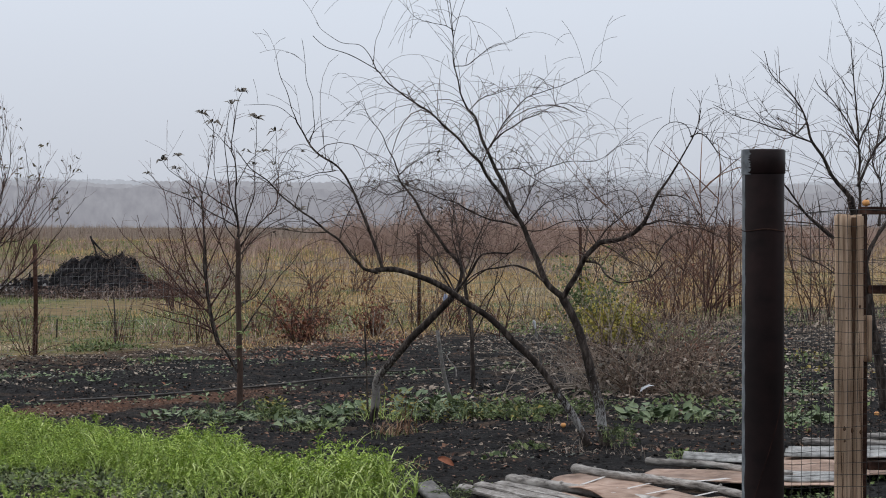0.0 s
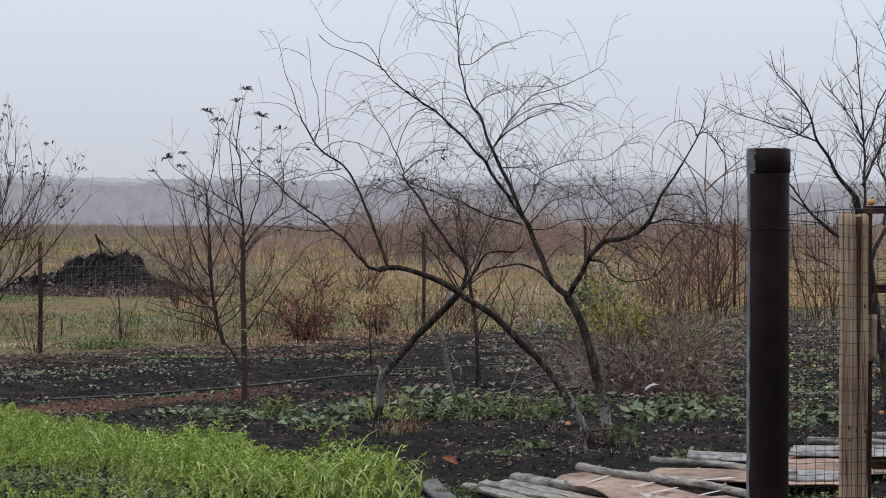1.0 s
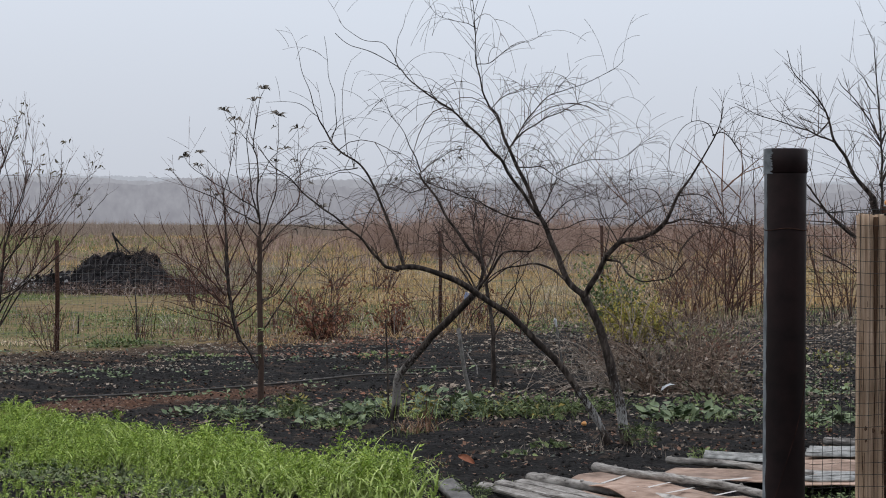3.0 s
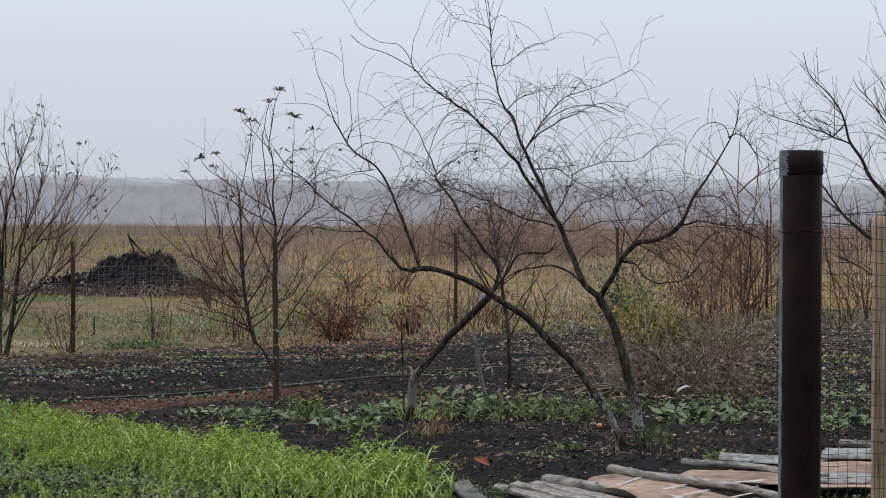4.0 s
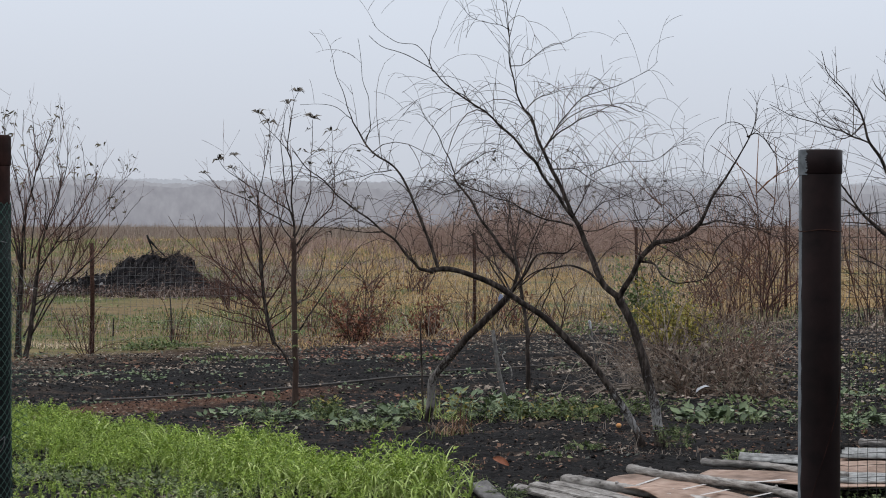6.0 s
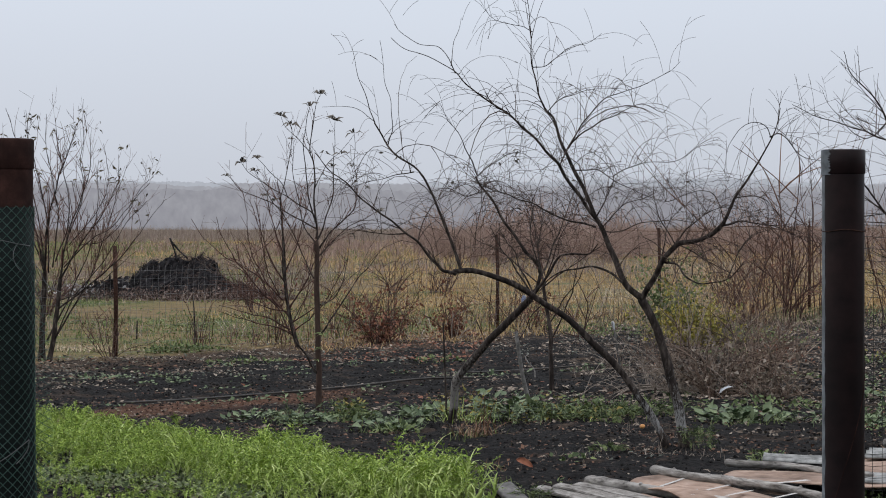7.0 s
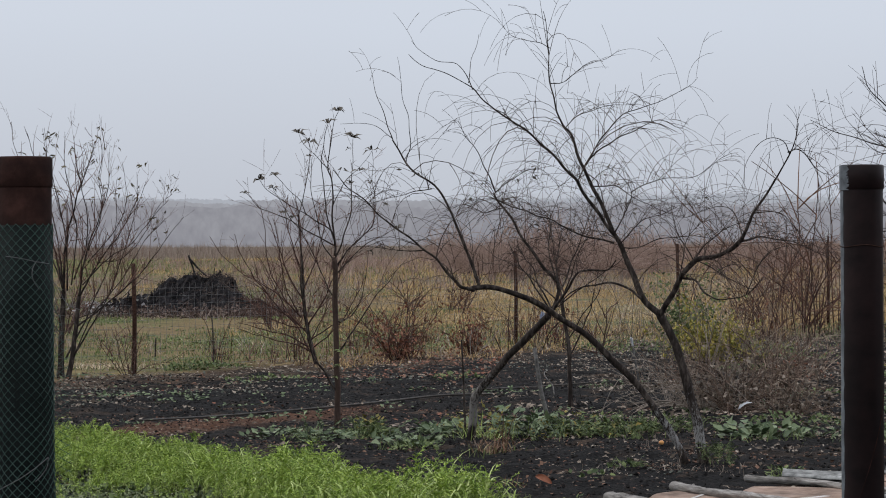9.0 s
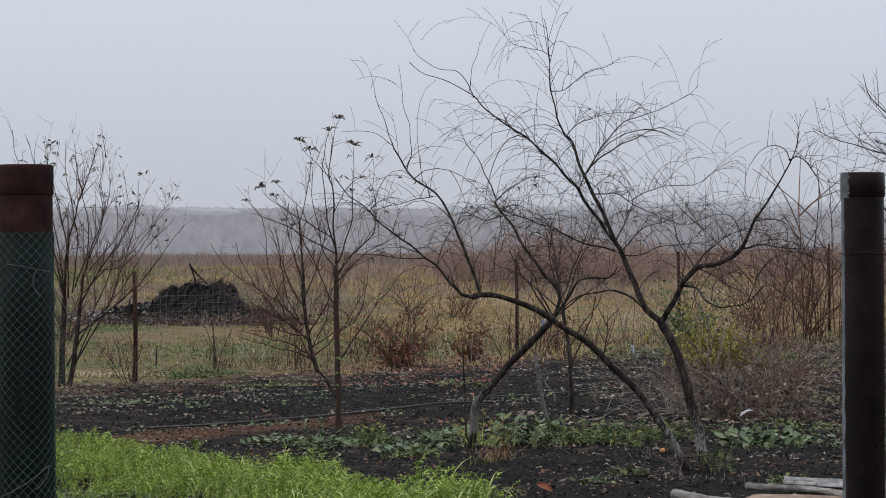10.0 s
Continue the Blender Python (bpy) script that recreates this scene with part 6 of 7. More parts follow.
# ---- the green cover crop ----
def crop_inside(x, y):
    """How far inside the sown bed, in metres."""
    top = 20.5 + (x + 3.75) * -1.72 - 0.9 * min(1, max(0, -3.3 - x)) + 0.75 * noise.noise(Vector((x * 1.5, 1, 0)))
    low = 16.3 - (x + 3.0) * 0.95 + 0.6 * noise.noise(Vector((x * 1.5, 4, 0)))
    return min(top - y, (y - low) * 0.5 + 0.25, (-0.0105 * y + 0.01 - x) * 1.5)


def frond(shape, rng, p, d, length, droop, lobes):
    """A feathery leaf: a bending midrib with pairs of narrow, toothed lobes and one at its end."""
    d = Vector(d).normalized()
    side = d.cross(Vector((0, 0, 1)))
    side = (side if side.length > 0.05 else Vector((1, 0, 0))).normalized()
    step, w = length / (lobes + 1), length * 0.022 + 0.0008
    b = len(shape.v)
    shape.v += [p - side * w, p + side * w]
    for i in range(lobes + 1):
        p = p + d * step
        d = (d + Vector((0, 0, -droop / (lobes + 1)))).normalized()
        up = side.cross(d)
        shape.v += [p - side * w * 0.6, p + side * w * 0.6]
        k = len(shape.v)
        shape.f.append((k - 4, k - 3, k - 1, k - 2))
        q = length * (0.34 - 0.12 * abs(2 * i / lobes - 0.9)) * rng.uniform(0.7, 1.3)
        for sign in (-1, 1) if i < lobes else (0,):
            e = (side * sign + d * rng.uniform(0.8, 1.8) + up * rng.uniform(-0.3, 0.5)).normalized()
            f = e.cross(up + side * sign * rng.uniform(-0.8, 0.8)).normalized() * q * rng.uniform(0.11, 0.175)
            c = len(shape.v)
            shape.v += [p, p + e * q * 0.5 + f, p + e * q + Vector((0, 0, -0.18 * q)), p + e * q * 0.5 - f]
            shape.f += [(c, c + 1, c + 2), (c, c + 2, c + 3)]


def feathery(label, spots, mat, seed, size):
    """Clumps of finely cut, curling leaves. spots: x, y, radius, number of leaves, height."""
    r, s = random.Random(seed), Shape()
    for cx, cy, rad, n, h in spots:
        for _ in range(n):
            a, k = r.uniform(0, 6.28), math.sqrt(r.random()) * rad
            x, y = cx + math.cos(a) * k, cy + math.sin(a) * k
            frond(s, r, Vector((x, y, ground_z(x, y) + h * 0.5 * r.random())), Vector((math.cos(a) + r.gauss(0, 0.6), math.sin(a) + r.gauss(0, 0.6), r.uniform(0.4, 2.0))), size * r.uniform(0.6, 1.4), r.uniform(0.6, 2.4), r.choice((3, 4)))
    return tagged(part("feathery_weeds", s, mat), label, "weeds", kind="stuff")


feathery("finely cut green weeds in the dark bed", [spot((0.36, 20.5), 0.22, 60, 0.2), spot((0.70, 20.6), 0.25, 70, 0.2), spot((1.0, 20.9), 0.2, 50, 0.16), spot((1.3, 21.1), 0.2, 30, 0.15), spot((-1.43, 20.62), 0.2, 90, 0.14)], WEED, 71, 0.13)
feathery("small feathery green weeds on the bare soil", [spot((1.27, 17.9), 0.075, 90, 0.24), spot((0.62, 17.6), 0.1, 34, 0.05), spot((0.045, 14.45), 0.06, 40, 0.12), spot((-1.9, 20.3), 0.12, 40, 0.1)], WEED, 73, 0.085)
feathery("finely cut grey-green weeds among the broad leaves", [spot((-0.15, 20.6), 0.25, 36, 0.2), spot((0.15, 20.4), 0.2, 24, 0.2), spot((-0.95, 20.2), 0.25, 40, 0.1), spot((-1.8, 20.5), 0.3, 36, 0.08), spot((2.6, 20.3), 0.5, 80, 0.1)], BLUISH, 72, 0.15)

r, leaves, stems = random.Random(6), Shape(), Shape()
for _ in range(14500):
    x, y = r.uniform(-5.4, 0.2), r.uniform(12.0, 23.6)
    inside = crop_inside(x, y)
    gap = noise.noise(Vector((x * 2.3, y * 1.6, 8))) + 0.6 * noise.noise(Vector((x * 6, y * 4, 3))) + (0.12 if x < -1.6 else 0)
    sparse = -0.8 < inside < 0.45 and x < -0.7 and y < 17 and r.random() < 0.22
    if (inside < r.uniform(0, 0.35) or gap > r.uniform(0.25, 0.65)) and not sparse:
        continue
    rank = min(1, max(0, (x + 2.6) / 1.6))
    lush = 0.4 + 0.6 * max(0, min(1, inside / (0.7 - 0.5 * rank)))
    mound = 1 + 0.5 * noise.noise(Vector((x * 1.5, y * 1.1, 2))) + 0.25 * noise.noise(Vector((x * 4.5, y * 3.4, 5)))
    hgt = (0.17 + 0.075 * rank + 0.03 * min(1, max(0, (-3.1 - x) / 0.8))) * mound * r.uniform(0.7, 1.2) * lush
    p = Vector((x, y, ground_z(x, y) - 0.01))
    d = Vector((r.gauss(0, 0.25), r.gauss(0, 0.25), 1)).normalized()
    tip = p + d * hgt
    stems.blade(p, d, 0.009, hgt, r.uniform(-0.1, 0.5), 3)
    for _ in range(int(1.0 + 10.0 * rank * r.random())):
        a = r.uniform(0, 6.28)
        stems.blade(p.lerp(tip, r.uniform(0.0, 0.6)), Vector((math.cos(a), math.sin(a), r.uniform(1.0, 3.0))), r.uniform(0.009, 0.017), hgt * r.uniform(0.55, 1.05), r.uniform(1.2, 3.6), 5)
    for i in range(r.randint(7, 11) if r.random() > rank * 0.4 else 5):
        u = r.uniform(0.25 + 0.25 * rank, 1.0)
        a = r.uniform(0, 6.28)
        frond(leaves, r, p.lerp(tip, u), Vector((math.cos(a), math.sin(a), r.uniform(0.7, 2.6))), (0.045 + 0.15 * hgt) * r.uniform(0.6, 1.35), r.uniform(0.5, 2.2), r.choice((2, 3, 3)))
crop = thing("cover_crop", (0, 0, 0), "thick fresh green cover crop sown on the bed", "crop", kind="stuff")
part("foliage", leaves, CROP, crop)["kind"] = "stuff"
part("stalk_mass", stems, CROP_STEM, crop)["kind"] = "stuff"


# ---- hoses, stakes and small things in the garden ----
def hose(label, pts, radius):
    s = Shape()
    line = smooth_path([(x, y, ground_z(x, y) + radius * 0.9 + 0.022) for x, y in pts], 6)
    s.tube(line, [radius] * len(line), 8)
    return tagged(part("irrigation_hose", s, HOSE), label, "hose")


hose("black irrigation hose lying across the black bed", [(-3.5, 21.76), (-2.99, 22.73), (-2.35, 23.56), (-1.94, 23.95), (-1.47, 24.79), (-0.99, 25.41), (-0.49, 25.68)], 0.0105)
hose("black irrigation hose lying on the soil behind the brushwood", [(2.96, 31.62), (3.55, 32.48), (4.12, 32.94), (5.02, 34.04), (6.06, 34.7)], 0.0125)
hose("thin hose half buried in the soil", [(-0.56, 26.45), (-0.02, 27.36), (0.6, 27.9), (1.11, 28.12)], 0.009)
for nm, lab, pts, rad, mat in (
    ("stake", "grey split stake standing crookedly in the weeds", [(0.057, 21.0, 0.136), (0.005, 21.0, 0.348), (-0.047, 21.0, 0.703)], 0.018, DARK_BOARD),
    ("stake", "thin dark stick standing in the bed", [(-0.607, 20.3, 0.016), (-0.621, 20.3, 0.481), (-0.635, 20.3, 0.801)], 0.008, BARK),
    ("stake", "thin grey stake with a white tip among the brush", [(1.057, 27.0, 0.039), (1.02, 27.0, 0.294), (0.984, 27.0, 0.525)], 0.010, DARK_BOARD),
    ("stake", "pale peeled stick bent over in the soil", [(0.135, 25.0, 0.065), (0.124, 25.0, 0.155), (0.067, 25.0, 0.222), (0.039, 25.0, 0.279), (0.073, 25.0, 0.312)], 0.006, GREY_WOOD),
    ("stake", "thin dark stick standing near the field fence", [(-4.174, 32.0, -0.034), (-4.181, 32.0, 0.412), (-4.196, 32.0, 0.664)], 0.010, BARK),
    ("stake", "thin dark stick standing in the grass", [(-5.077, 33.0, 0.093), (-5.069, 33.0, 0.338)], 0.010, BARK),
):
    s = Shape()
    line = smooth_path(pts, 4)
    s.tube(line, [rad * (1.1 - 0.3 * i / len(line)) for i in range(len(line))], 7)
    ob = tagged(part(nm, s, mat), lab, "stake")
    if "white tip" in lab:
        s = Shape()
        line = smooth_path([(0.99, 27.0, 0.464), (0.984, 27.0, 0.515), (0.980, 27.0, 0.535), (0.965, 27.0, 0.542)], 4)
        s.tube(line, [0.012 + 0.009 * i / len(line) for i in range(len(line))], 7)
        part("plastic_tip", s, WHITE, ob, "bent white plastic tip")


def ball(name, label, category, at, radius, mat, squash=0.92, seed=0):
    bm = bmesh.new()
    bmesh.ops.create_uvsphere(bm, u_segments=20, v_segments=14, radius=radius)
    for v in bm.verts:
        n = v.co.normalized()
        dent = 0.18 * math.exp(-((1 - abs(n.z)) * 14))
        v.co *= (1 - dent) * (1 + 0.04 * noise.noise(n * 2 + Vector((seed, 0, 0))))
        v.co.z *= squash
    root = thing(name, at, label, category)
    part("fruit", bm, mat, root)
    s = Shape()
    s.tube([(0, 0, radius * 0.7), (0.004, 0, radius * 0.95), (0.008, 0.002, radius * 1.2)], [0.0022, 0.002, 0.0025], 5)
    part("stalk", s, BARK, root)
    return root


ax, ay = (0.94, 19.6)
ball("apple", "fallen yellow-orange apple on the black soil", "apple", (ax, ay, ground_z(ax, ay) + 0.02), 0.021, APPLE)
for ax, ay, lab, mat, rad in ((3.61, 20.9, "fallen red-orange apple among weeds", APPLE, 0.022), (2.75, 18.9, "fallen brown rotten apple by the boards", ROT, 0.021)):
    ball("apple", lab, "apple", (ax, ay, ground_z(ax, ay) + 0.02), rad, mat, seed=7)
bx, by = (0.02, 16.28)
s = Shape()
cols = 7
for i in range(cols + 1):
    u = i / cols
    half = 0.023 * math.sin(math.pi * min(0.97, u * 0.94 + 0.03)) ** 0.7
    mid = Vector((bx - 0.055 + 0.105 * u, by - 0.01 - 0.03 * u, ground_z(bx, by) + 0.085 - 0.045 * u + 0.012 * math.sin(u * 3.1)))
    across = Vector((0.35, 0.5, 0.8)).normalized()
    for j, w in enumerate((-1, -0.5, 0, 0.5, 1)):
        s.v.append(mid + across * half * w + Vector((0.1, -0.9, 0.2)) * 0.012 * w * w + noise.noise_vector(mid * 60 + Vector((j, 0, 0))) * 0.002)
    if i:
        s.f += [(5 * i - 5 + j, 5 * i - 4 + j, 5 * i + 1 + j, 5 * i + j) for j in range(4)]
tagged(part("fallen_leaf", s, material("orange_brown_leaf", [(0.20, 0.068, 0.034), (0.34, 0.135, 0.075)], 20, 0.7, 0.2)), "large orange-brown fallen leaf on the soil", "leaf")
s = Shape()
px, py = (1.81, 22.44)
for i in range(3):
    s.leaf((px - 0.05 + 0.022 * i, py, 0.09 + 0.020 * i), (1, 0.1, 0.9 - 0.35 * i), (0.2, -0.6, 0.8), 0.085, 0.028, 0.5)
tagged(part("plastic_scrap", s, WHITE), "torn white plastic scrap under the brushwood", "rubbish")
s = Shape()
for i in range(4):
    s.leaf(Vector((0.013, 19.9, 1.041)) + Vector((0.004 * i, 0, -0.016 * i)), (0.3 * (-1) ** i, 0, -1), (0.3, -1, 0.2), 0.055, 0.035)
tagged(part("rag", s, BLUE), "blue and white rag tied in the tree's fork", "rag")

# ---- gateway: steel pipe posts, wire fence, wooden post and gate ----
def pipe_post(label, x, y, top, radius, mat, cap_h, cap_extra):
    """A capped steel pipe set in the ground."""
    root = thing("gate_post", (x, y, 0), label, "post", group="gate posts")
    s = Shape()
    zs = [-0.2, 0.3, 0.8, 1.2, top - cap_h - 0.004, top - 0.02]
    s.tube([(0, 0, z) for z in zs], [radius] * 6, 40)
    part("pipe", s, mat, root)
    s, rc = Shape(), radius + cap_extra
    s.tube([(0, 0, z) for z in (top - cap_h, top - cap_h + 0.004, top - 0.006, top - 0.002, top)], [rc - 0.003, rc, rc, rc - 0.002, rc - 0.006], 40)
    part("collar", s, mat, root)
    return root


POST_X, POST_Y = 1.141, 8.95
post = pipe_post("glossy dark brown painted steel pipe post", POST_X, POST_Y, 1.862, 0.0745, PAINT, 0.088, 0.0035)
s = Shape()
s.tube([(0.0775 * math.cos(a), 0.0775 * math.sin(a), 1.575 + 0.004 * math.sin(3 * a)) for a in np.linspace(0, 2 * math.pi, 33)], [0.0018] * 33, 5, cap=False)
part("tie_wire", s, RUST, post, "thin tie wire")
s = Shape()
s.tube([(0.0747 * math.cos(a), 0.0747 * math.sin(a), 0.35 + 0.235 * (a - 3)) for a in np.linspace(3, 9, 60)], [0.0016] * 60, 5)
part("weld_seam", s, PRIMER, post, "dull line of an old seam")
# bare strip where the paint has come off the collar
bm = bmesh.new()
rows = 36
ring = []
for j in range(rows + 1):
    z = 1.772 + 0.088 * j / rows
    edge = radians(228) + radians(20) * noise.noise(Vector((0, 0, j * 0.31))) - radians(16) * abs(noise.noise(Vector((5, 0, j * 0.83))))
    ring.append([bm.verts.new((0.0786 * math.cos(a), 0.0786 * math.sin(a), z)) for a in np.linspace(radians(178), edge, 9)])
for j in range(rows):
    for i in range(8):
        bm.faces.new((ring[j][i], ring[j][i + 1], ring[j + 1][i + 1], ring[j + 1][i]))
part("bare_patch", bm, CHALK, post, "grey patch of flaked paint")
bm = bmesh.new()
ring = []
for j in range(71):
    z = 1.77 * j / 70
    edge = radians(204) + radians(7) * noise.noise(Vector((3, 0, j * 0.35))) + radians(4) * noise.noise(Vector((9, 0, j * 1.9)))
    ring.append([bm.verts.new((0.0752 * math.cos(a), 0.0752 * math.sin(a), z)) for a in np.linspace(radians(165), edge, 7)])
for j in range(70):
    for i in range(6):
        bm.faces.new((ring[j][i], ring[j][i + 1], ring[j + 1][i + 1], ring[j + 1][i]))
part("bare_strip", bm, CHALK, post, "grey unpainted strip down the side")

left = pipe_post("red-brown painted steel pipe post wrapped in green netting", -1.466, 7.1, 1.846, 0.0785, PRIMER, 0.088, 0.003)
s = Shape()
NET_R, NET_TOP, CELL = 0.0822, 1.655, 0.0262
turns = int(2 * math.pi * NET_R / CELL)
for sgn in (1, -1):
    for i in range(turns):
        line = []
        for j in range(0, 61):
            z = NET_TOP - 1.62 * j / 60
            a = 2 * math.pi * i / turns + sgn * (NET_TOP - z) / CELL / turns * 2 * math.pi * 0.95
            rr = NET_R + 0.004 * noise.noise(Vector((math.cos(a) * 2, math.sin(a) * 2, z * 3)))
            line.append((rr * math.cos(a), rr * math.sin(a), z))
        s.tube(line, [0.0013] * 61, 3, cap=False)
# dark sleeve added just inside the netting, covering the lower pipe
lining = Shape()
lining.tube([(0, 0, z) for z in (-0.05, 0.4, 0.8, 1.2, 1.4, NET_TOP - 0.004)], [0.0803] * 6, 40)
part("lining", lining, LINING, left, "dark layer under the netting")
part("net", s, GREEN_NET, left, "green plastic diamond netting")["kind"] = "stuff"
# the loose end of the netting stands off the post
s = Shape()
for i in range(-46, 50):
    for sgn in (1, -1):
        line = []
        for k in range(9):
            u = k / 8
            z = 1.0 + i * 0.0245 + sgn * 0.5 * u * 0.058
            w = 0.05 * min(1, max(0.0, (1.5 - z) / 0.3)) * (1 + 0.35 * noise.noise(Vector((2, 0, z * 4))))
            if 0.0 < z < 1.5:
                line.append((0.080 + w * u, 0.012 + 0.02 * u * noise.noise(Vector((u, 7, z * 5))), z))
        if len(line) > 2:
            s.tube(line, [0.0008] * len(line), 3, cap=False)
part("net_end", s, GREEN_NET, left, "loose end of the green netting")["kind"] = "stuff"
for pts in (((-0.036, 1.564), (0.011, 1.557), (0.048, 1.548), (0.077, 1.542)), ((0.048, 1.547), (0.040, 1.53), (0.038, 1.51), (0.044, 1.49), (0.056, 1.47)), ((-0.06, 0.905), (-0.045, 0.913), (0.006, 0.94), (0.045, 0.968), (0.074, 0.994)), ((0.074, 0.994), (0.071, 0.967), (0.058, 0.944), (0.043, 0.928))):
    s = Shape()
    line = smooth_path([(x, -math.sqrt(max(0.0004, 0.0845 ** 2 - x * x)) - 0.002, z) for x, z in pts], 5)
    s.tube(line, [0.0012] * len(line), 5)
    part("tie_wire", s, FAR_WIRE, left, "bright tie wire")
s = Shape()
line = smooth_path([(0.080, -0.03, 1.50), (0.100, -0.02, 1.475), (0.114, -0.01, 1.441), (0.132, 0.0, 1.42), (0.158, 0.01, 1.41)], 5)
s.tube(line, [0.0011] * len(line), 5)
part("tie_wire", s, FAR_WIRE, left, "bright tie wire")

# wooden post, two rough boards side by side, with the wire fence stapled to it
wood_at = (1.465, 9.05, 1.635)
wp = thing("wooden_post", (wood_at[0], wood_at[1], 0), "pale weathered wooden post of two split halves", "post")
TOPZ = wood_at[2]
for dx, w, h, lean in ((-0.0195, 0.052, TOPZ, -0.33), (0.0285, 0.034, TOPZ - 0.006, -0.36)):
    bm = bevelled_box((w, 0.09, h + 0.3), 0.006, 40, 0.0, 0)
    for v in bm.verts:
        v.co += noise.noise_vector(Vector((v.co.x * 5, v.co.y * 5, v.co.z * 2.2 + dx * 90))) * 0.006 + noise.noise_vector(Vector((v.co.x * 20, v.co.y * 20, v.co.z * 7))) * 0.002
    ob = part("half", bm, POST_WOOD, wp)
    ob.location = (dx, 0, (h + 0.3) / 2 - 0.3)
    ob.rotation_euler = (0, radians(lean), 0)
rng = random.Random(66)
for i in range(9):
    s = Shape()
    x0, z0, run = rng.choice((-0.038, -0.033, -0.027, -0.018, -0.006, 0.022, 0.030, 0.038)), rng.uniform(0.05, 1.2), rng.uniform(0.2, 0.6)
    line = [(x0 + 0.004 * noise.noise(Vector((i, k * 0.4, 0))) - 0.0003 * k, -0.0445 + 0.002 * noise.noise(Vector((k * 0.5, i, 0))), min(TOPZ - 0.02, z0 + run * k / 9)) for k in range(10)]
    s.tube(line, [0.0004 + 0.0013 * math.sin(math.pi * (k + 0.5) / 10) for k in range(10)], 5)
    part("crack", s, ROT, wp)
bm = bevelled_box((0.022, 0.07, TOPZ + 0.27), 0.003, 20, 0.003, 4)
ob = part("split", bm, ROT, wp, "dark rotten split between the halves")
ob.location = (0.009, 0, (TOPZ + 0.27) / 2 - 0.3)
ob.rotation_euler = (0, radians(-0.34), 0)
for x, z, w in ((-0.024, 0.862, 0.007), (0.002, 0.855, 0.006), (0.034, 0.85, 0.0055), (-0.023, 0.818, 0.0055), (-0.018, 1.26, 0.004), (0.030, 1.30, 0.004)):
    bm = bmesh.new()
    bmesh.ops.create_uvsphere(bm, u_segments=12, v_segments=8, radius=w)
    for v in bm.verts:
        v.co = Vector((v.co.x, v.co.y * 0.35, v.co.z * 1.5)) + noise.noise_vector(v.co * 200 + Vector((x * 90, 0, z))) * 0.0012
    part("knot", bm, ROT, wp, "dark knot").location = (x, -0.0455, z)
s = Shape()
line = [(0.0075 + 0.002 * noise.noise(Vector((k * 0.6, 3, 0))), -0.041, 1.04 + 0.58 * k / 16) for k in range(17)]
s.tube(line, [0.0015 + 0.008 * (k / 16) ** 0.8 * (1 + 0.3 * noise.noise(Vector((k * 0.9, 0, 5)))) for k in range(17)], 8)
part("rot", s, ROT, wp, "dark rotted heart of the post")
near_fence = thing("wire_fence", (POST_X, 8.9, 0), "welded wire mesh stretched from the pipe post past the wooden post", "fence")
nfb = Vector(near_fence.location)
netting("mesh", near_fence, (POST_X + 0.07, 8.93, 0), (wood_at[0] + 0.05, 8.985, 0), 0.02, 1.655, 0.0325, 0.0425, 0.0010, WIRE, "", 0.008, 5, nfb, 4)
netting("mesh", near_fence, (wood_at[0] + 0.075, 9.03, 0), (2.35, 9.2, 0), 0.02, 1.50, 0.0325, 0.0425, 0.0010, WIRE, "", 0.008, 6, nfb, 4)
s = Shape()
line = smooth_path([(0.07, 0.03, 1.625), (0.2, 0.05, 1.64), (0.36, 0.07, 1.648), (0.5, 0.1, 1.64)], 4)
s.tube(line, [0.0018] * len(line), 4)
part("top_wire", s, WIRE, near_fence)

gate = thing("garden_gate", (wood_at[0] + 0.056, 9.12, 0), "rusty brown gate frame of welded square tube", "gate")
gz = lambda y: 1.6 + (395 - y) / 4446.3 * 9.12
for nm, x0, x1, z0, z1 in (("stile", 0.0, 0.017, 0.05, gz(366)), ("rail", -0.012, 0.9, gz(380), gz(366)), ("rail", 0.02, 0.9, gz(520), gz(505)), ("rail", 0.02, 0.9, gz(832), gz(817)), ("stile", 0.88, 0.90, 0.05, gz(366))):
    bm = bevelled_box((x1 - x0, 0.03 if nm == "rail" else 0.025, z1 - z0), 0.0025)
    ob = part(nm, bm, RUST, gate, smooth=False)
    ob.location = ((x0 + x1) / 2, 0 if nm == "stile" else -0.004, (z0 + z1) / 2)
bm = bevelled_box((0.03, 0.02, gz(557) - gz(640)), 0.003, 6, 0.003, 3)
ob = part("lath", bm, POST_WOOD, gate, "pale wooden lath")
ob.location = (0.018, -0.03, (gz(557) + gz(640)) / 2)
ball("apple", "yellow-orange apple set on the gate's top rail", "apple", (wood_at[0] + 0.070, 9.12, gz(366) + 0.0135), 0.0145, APPLE, seed=4)


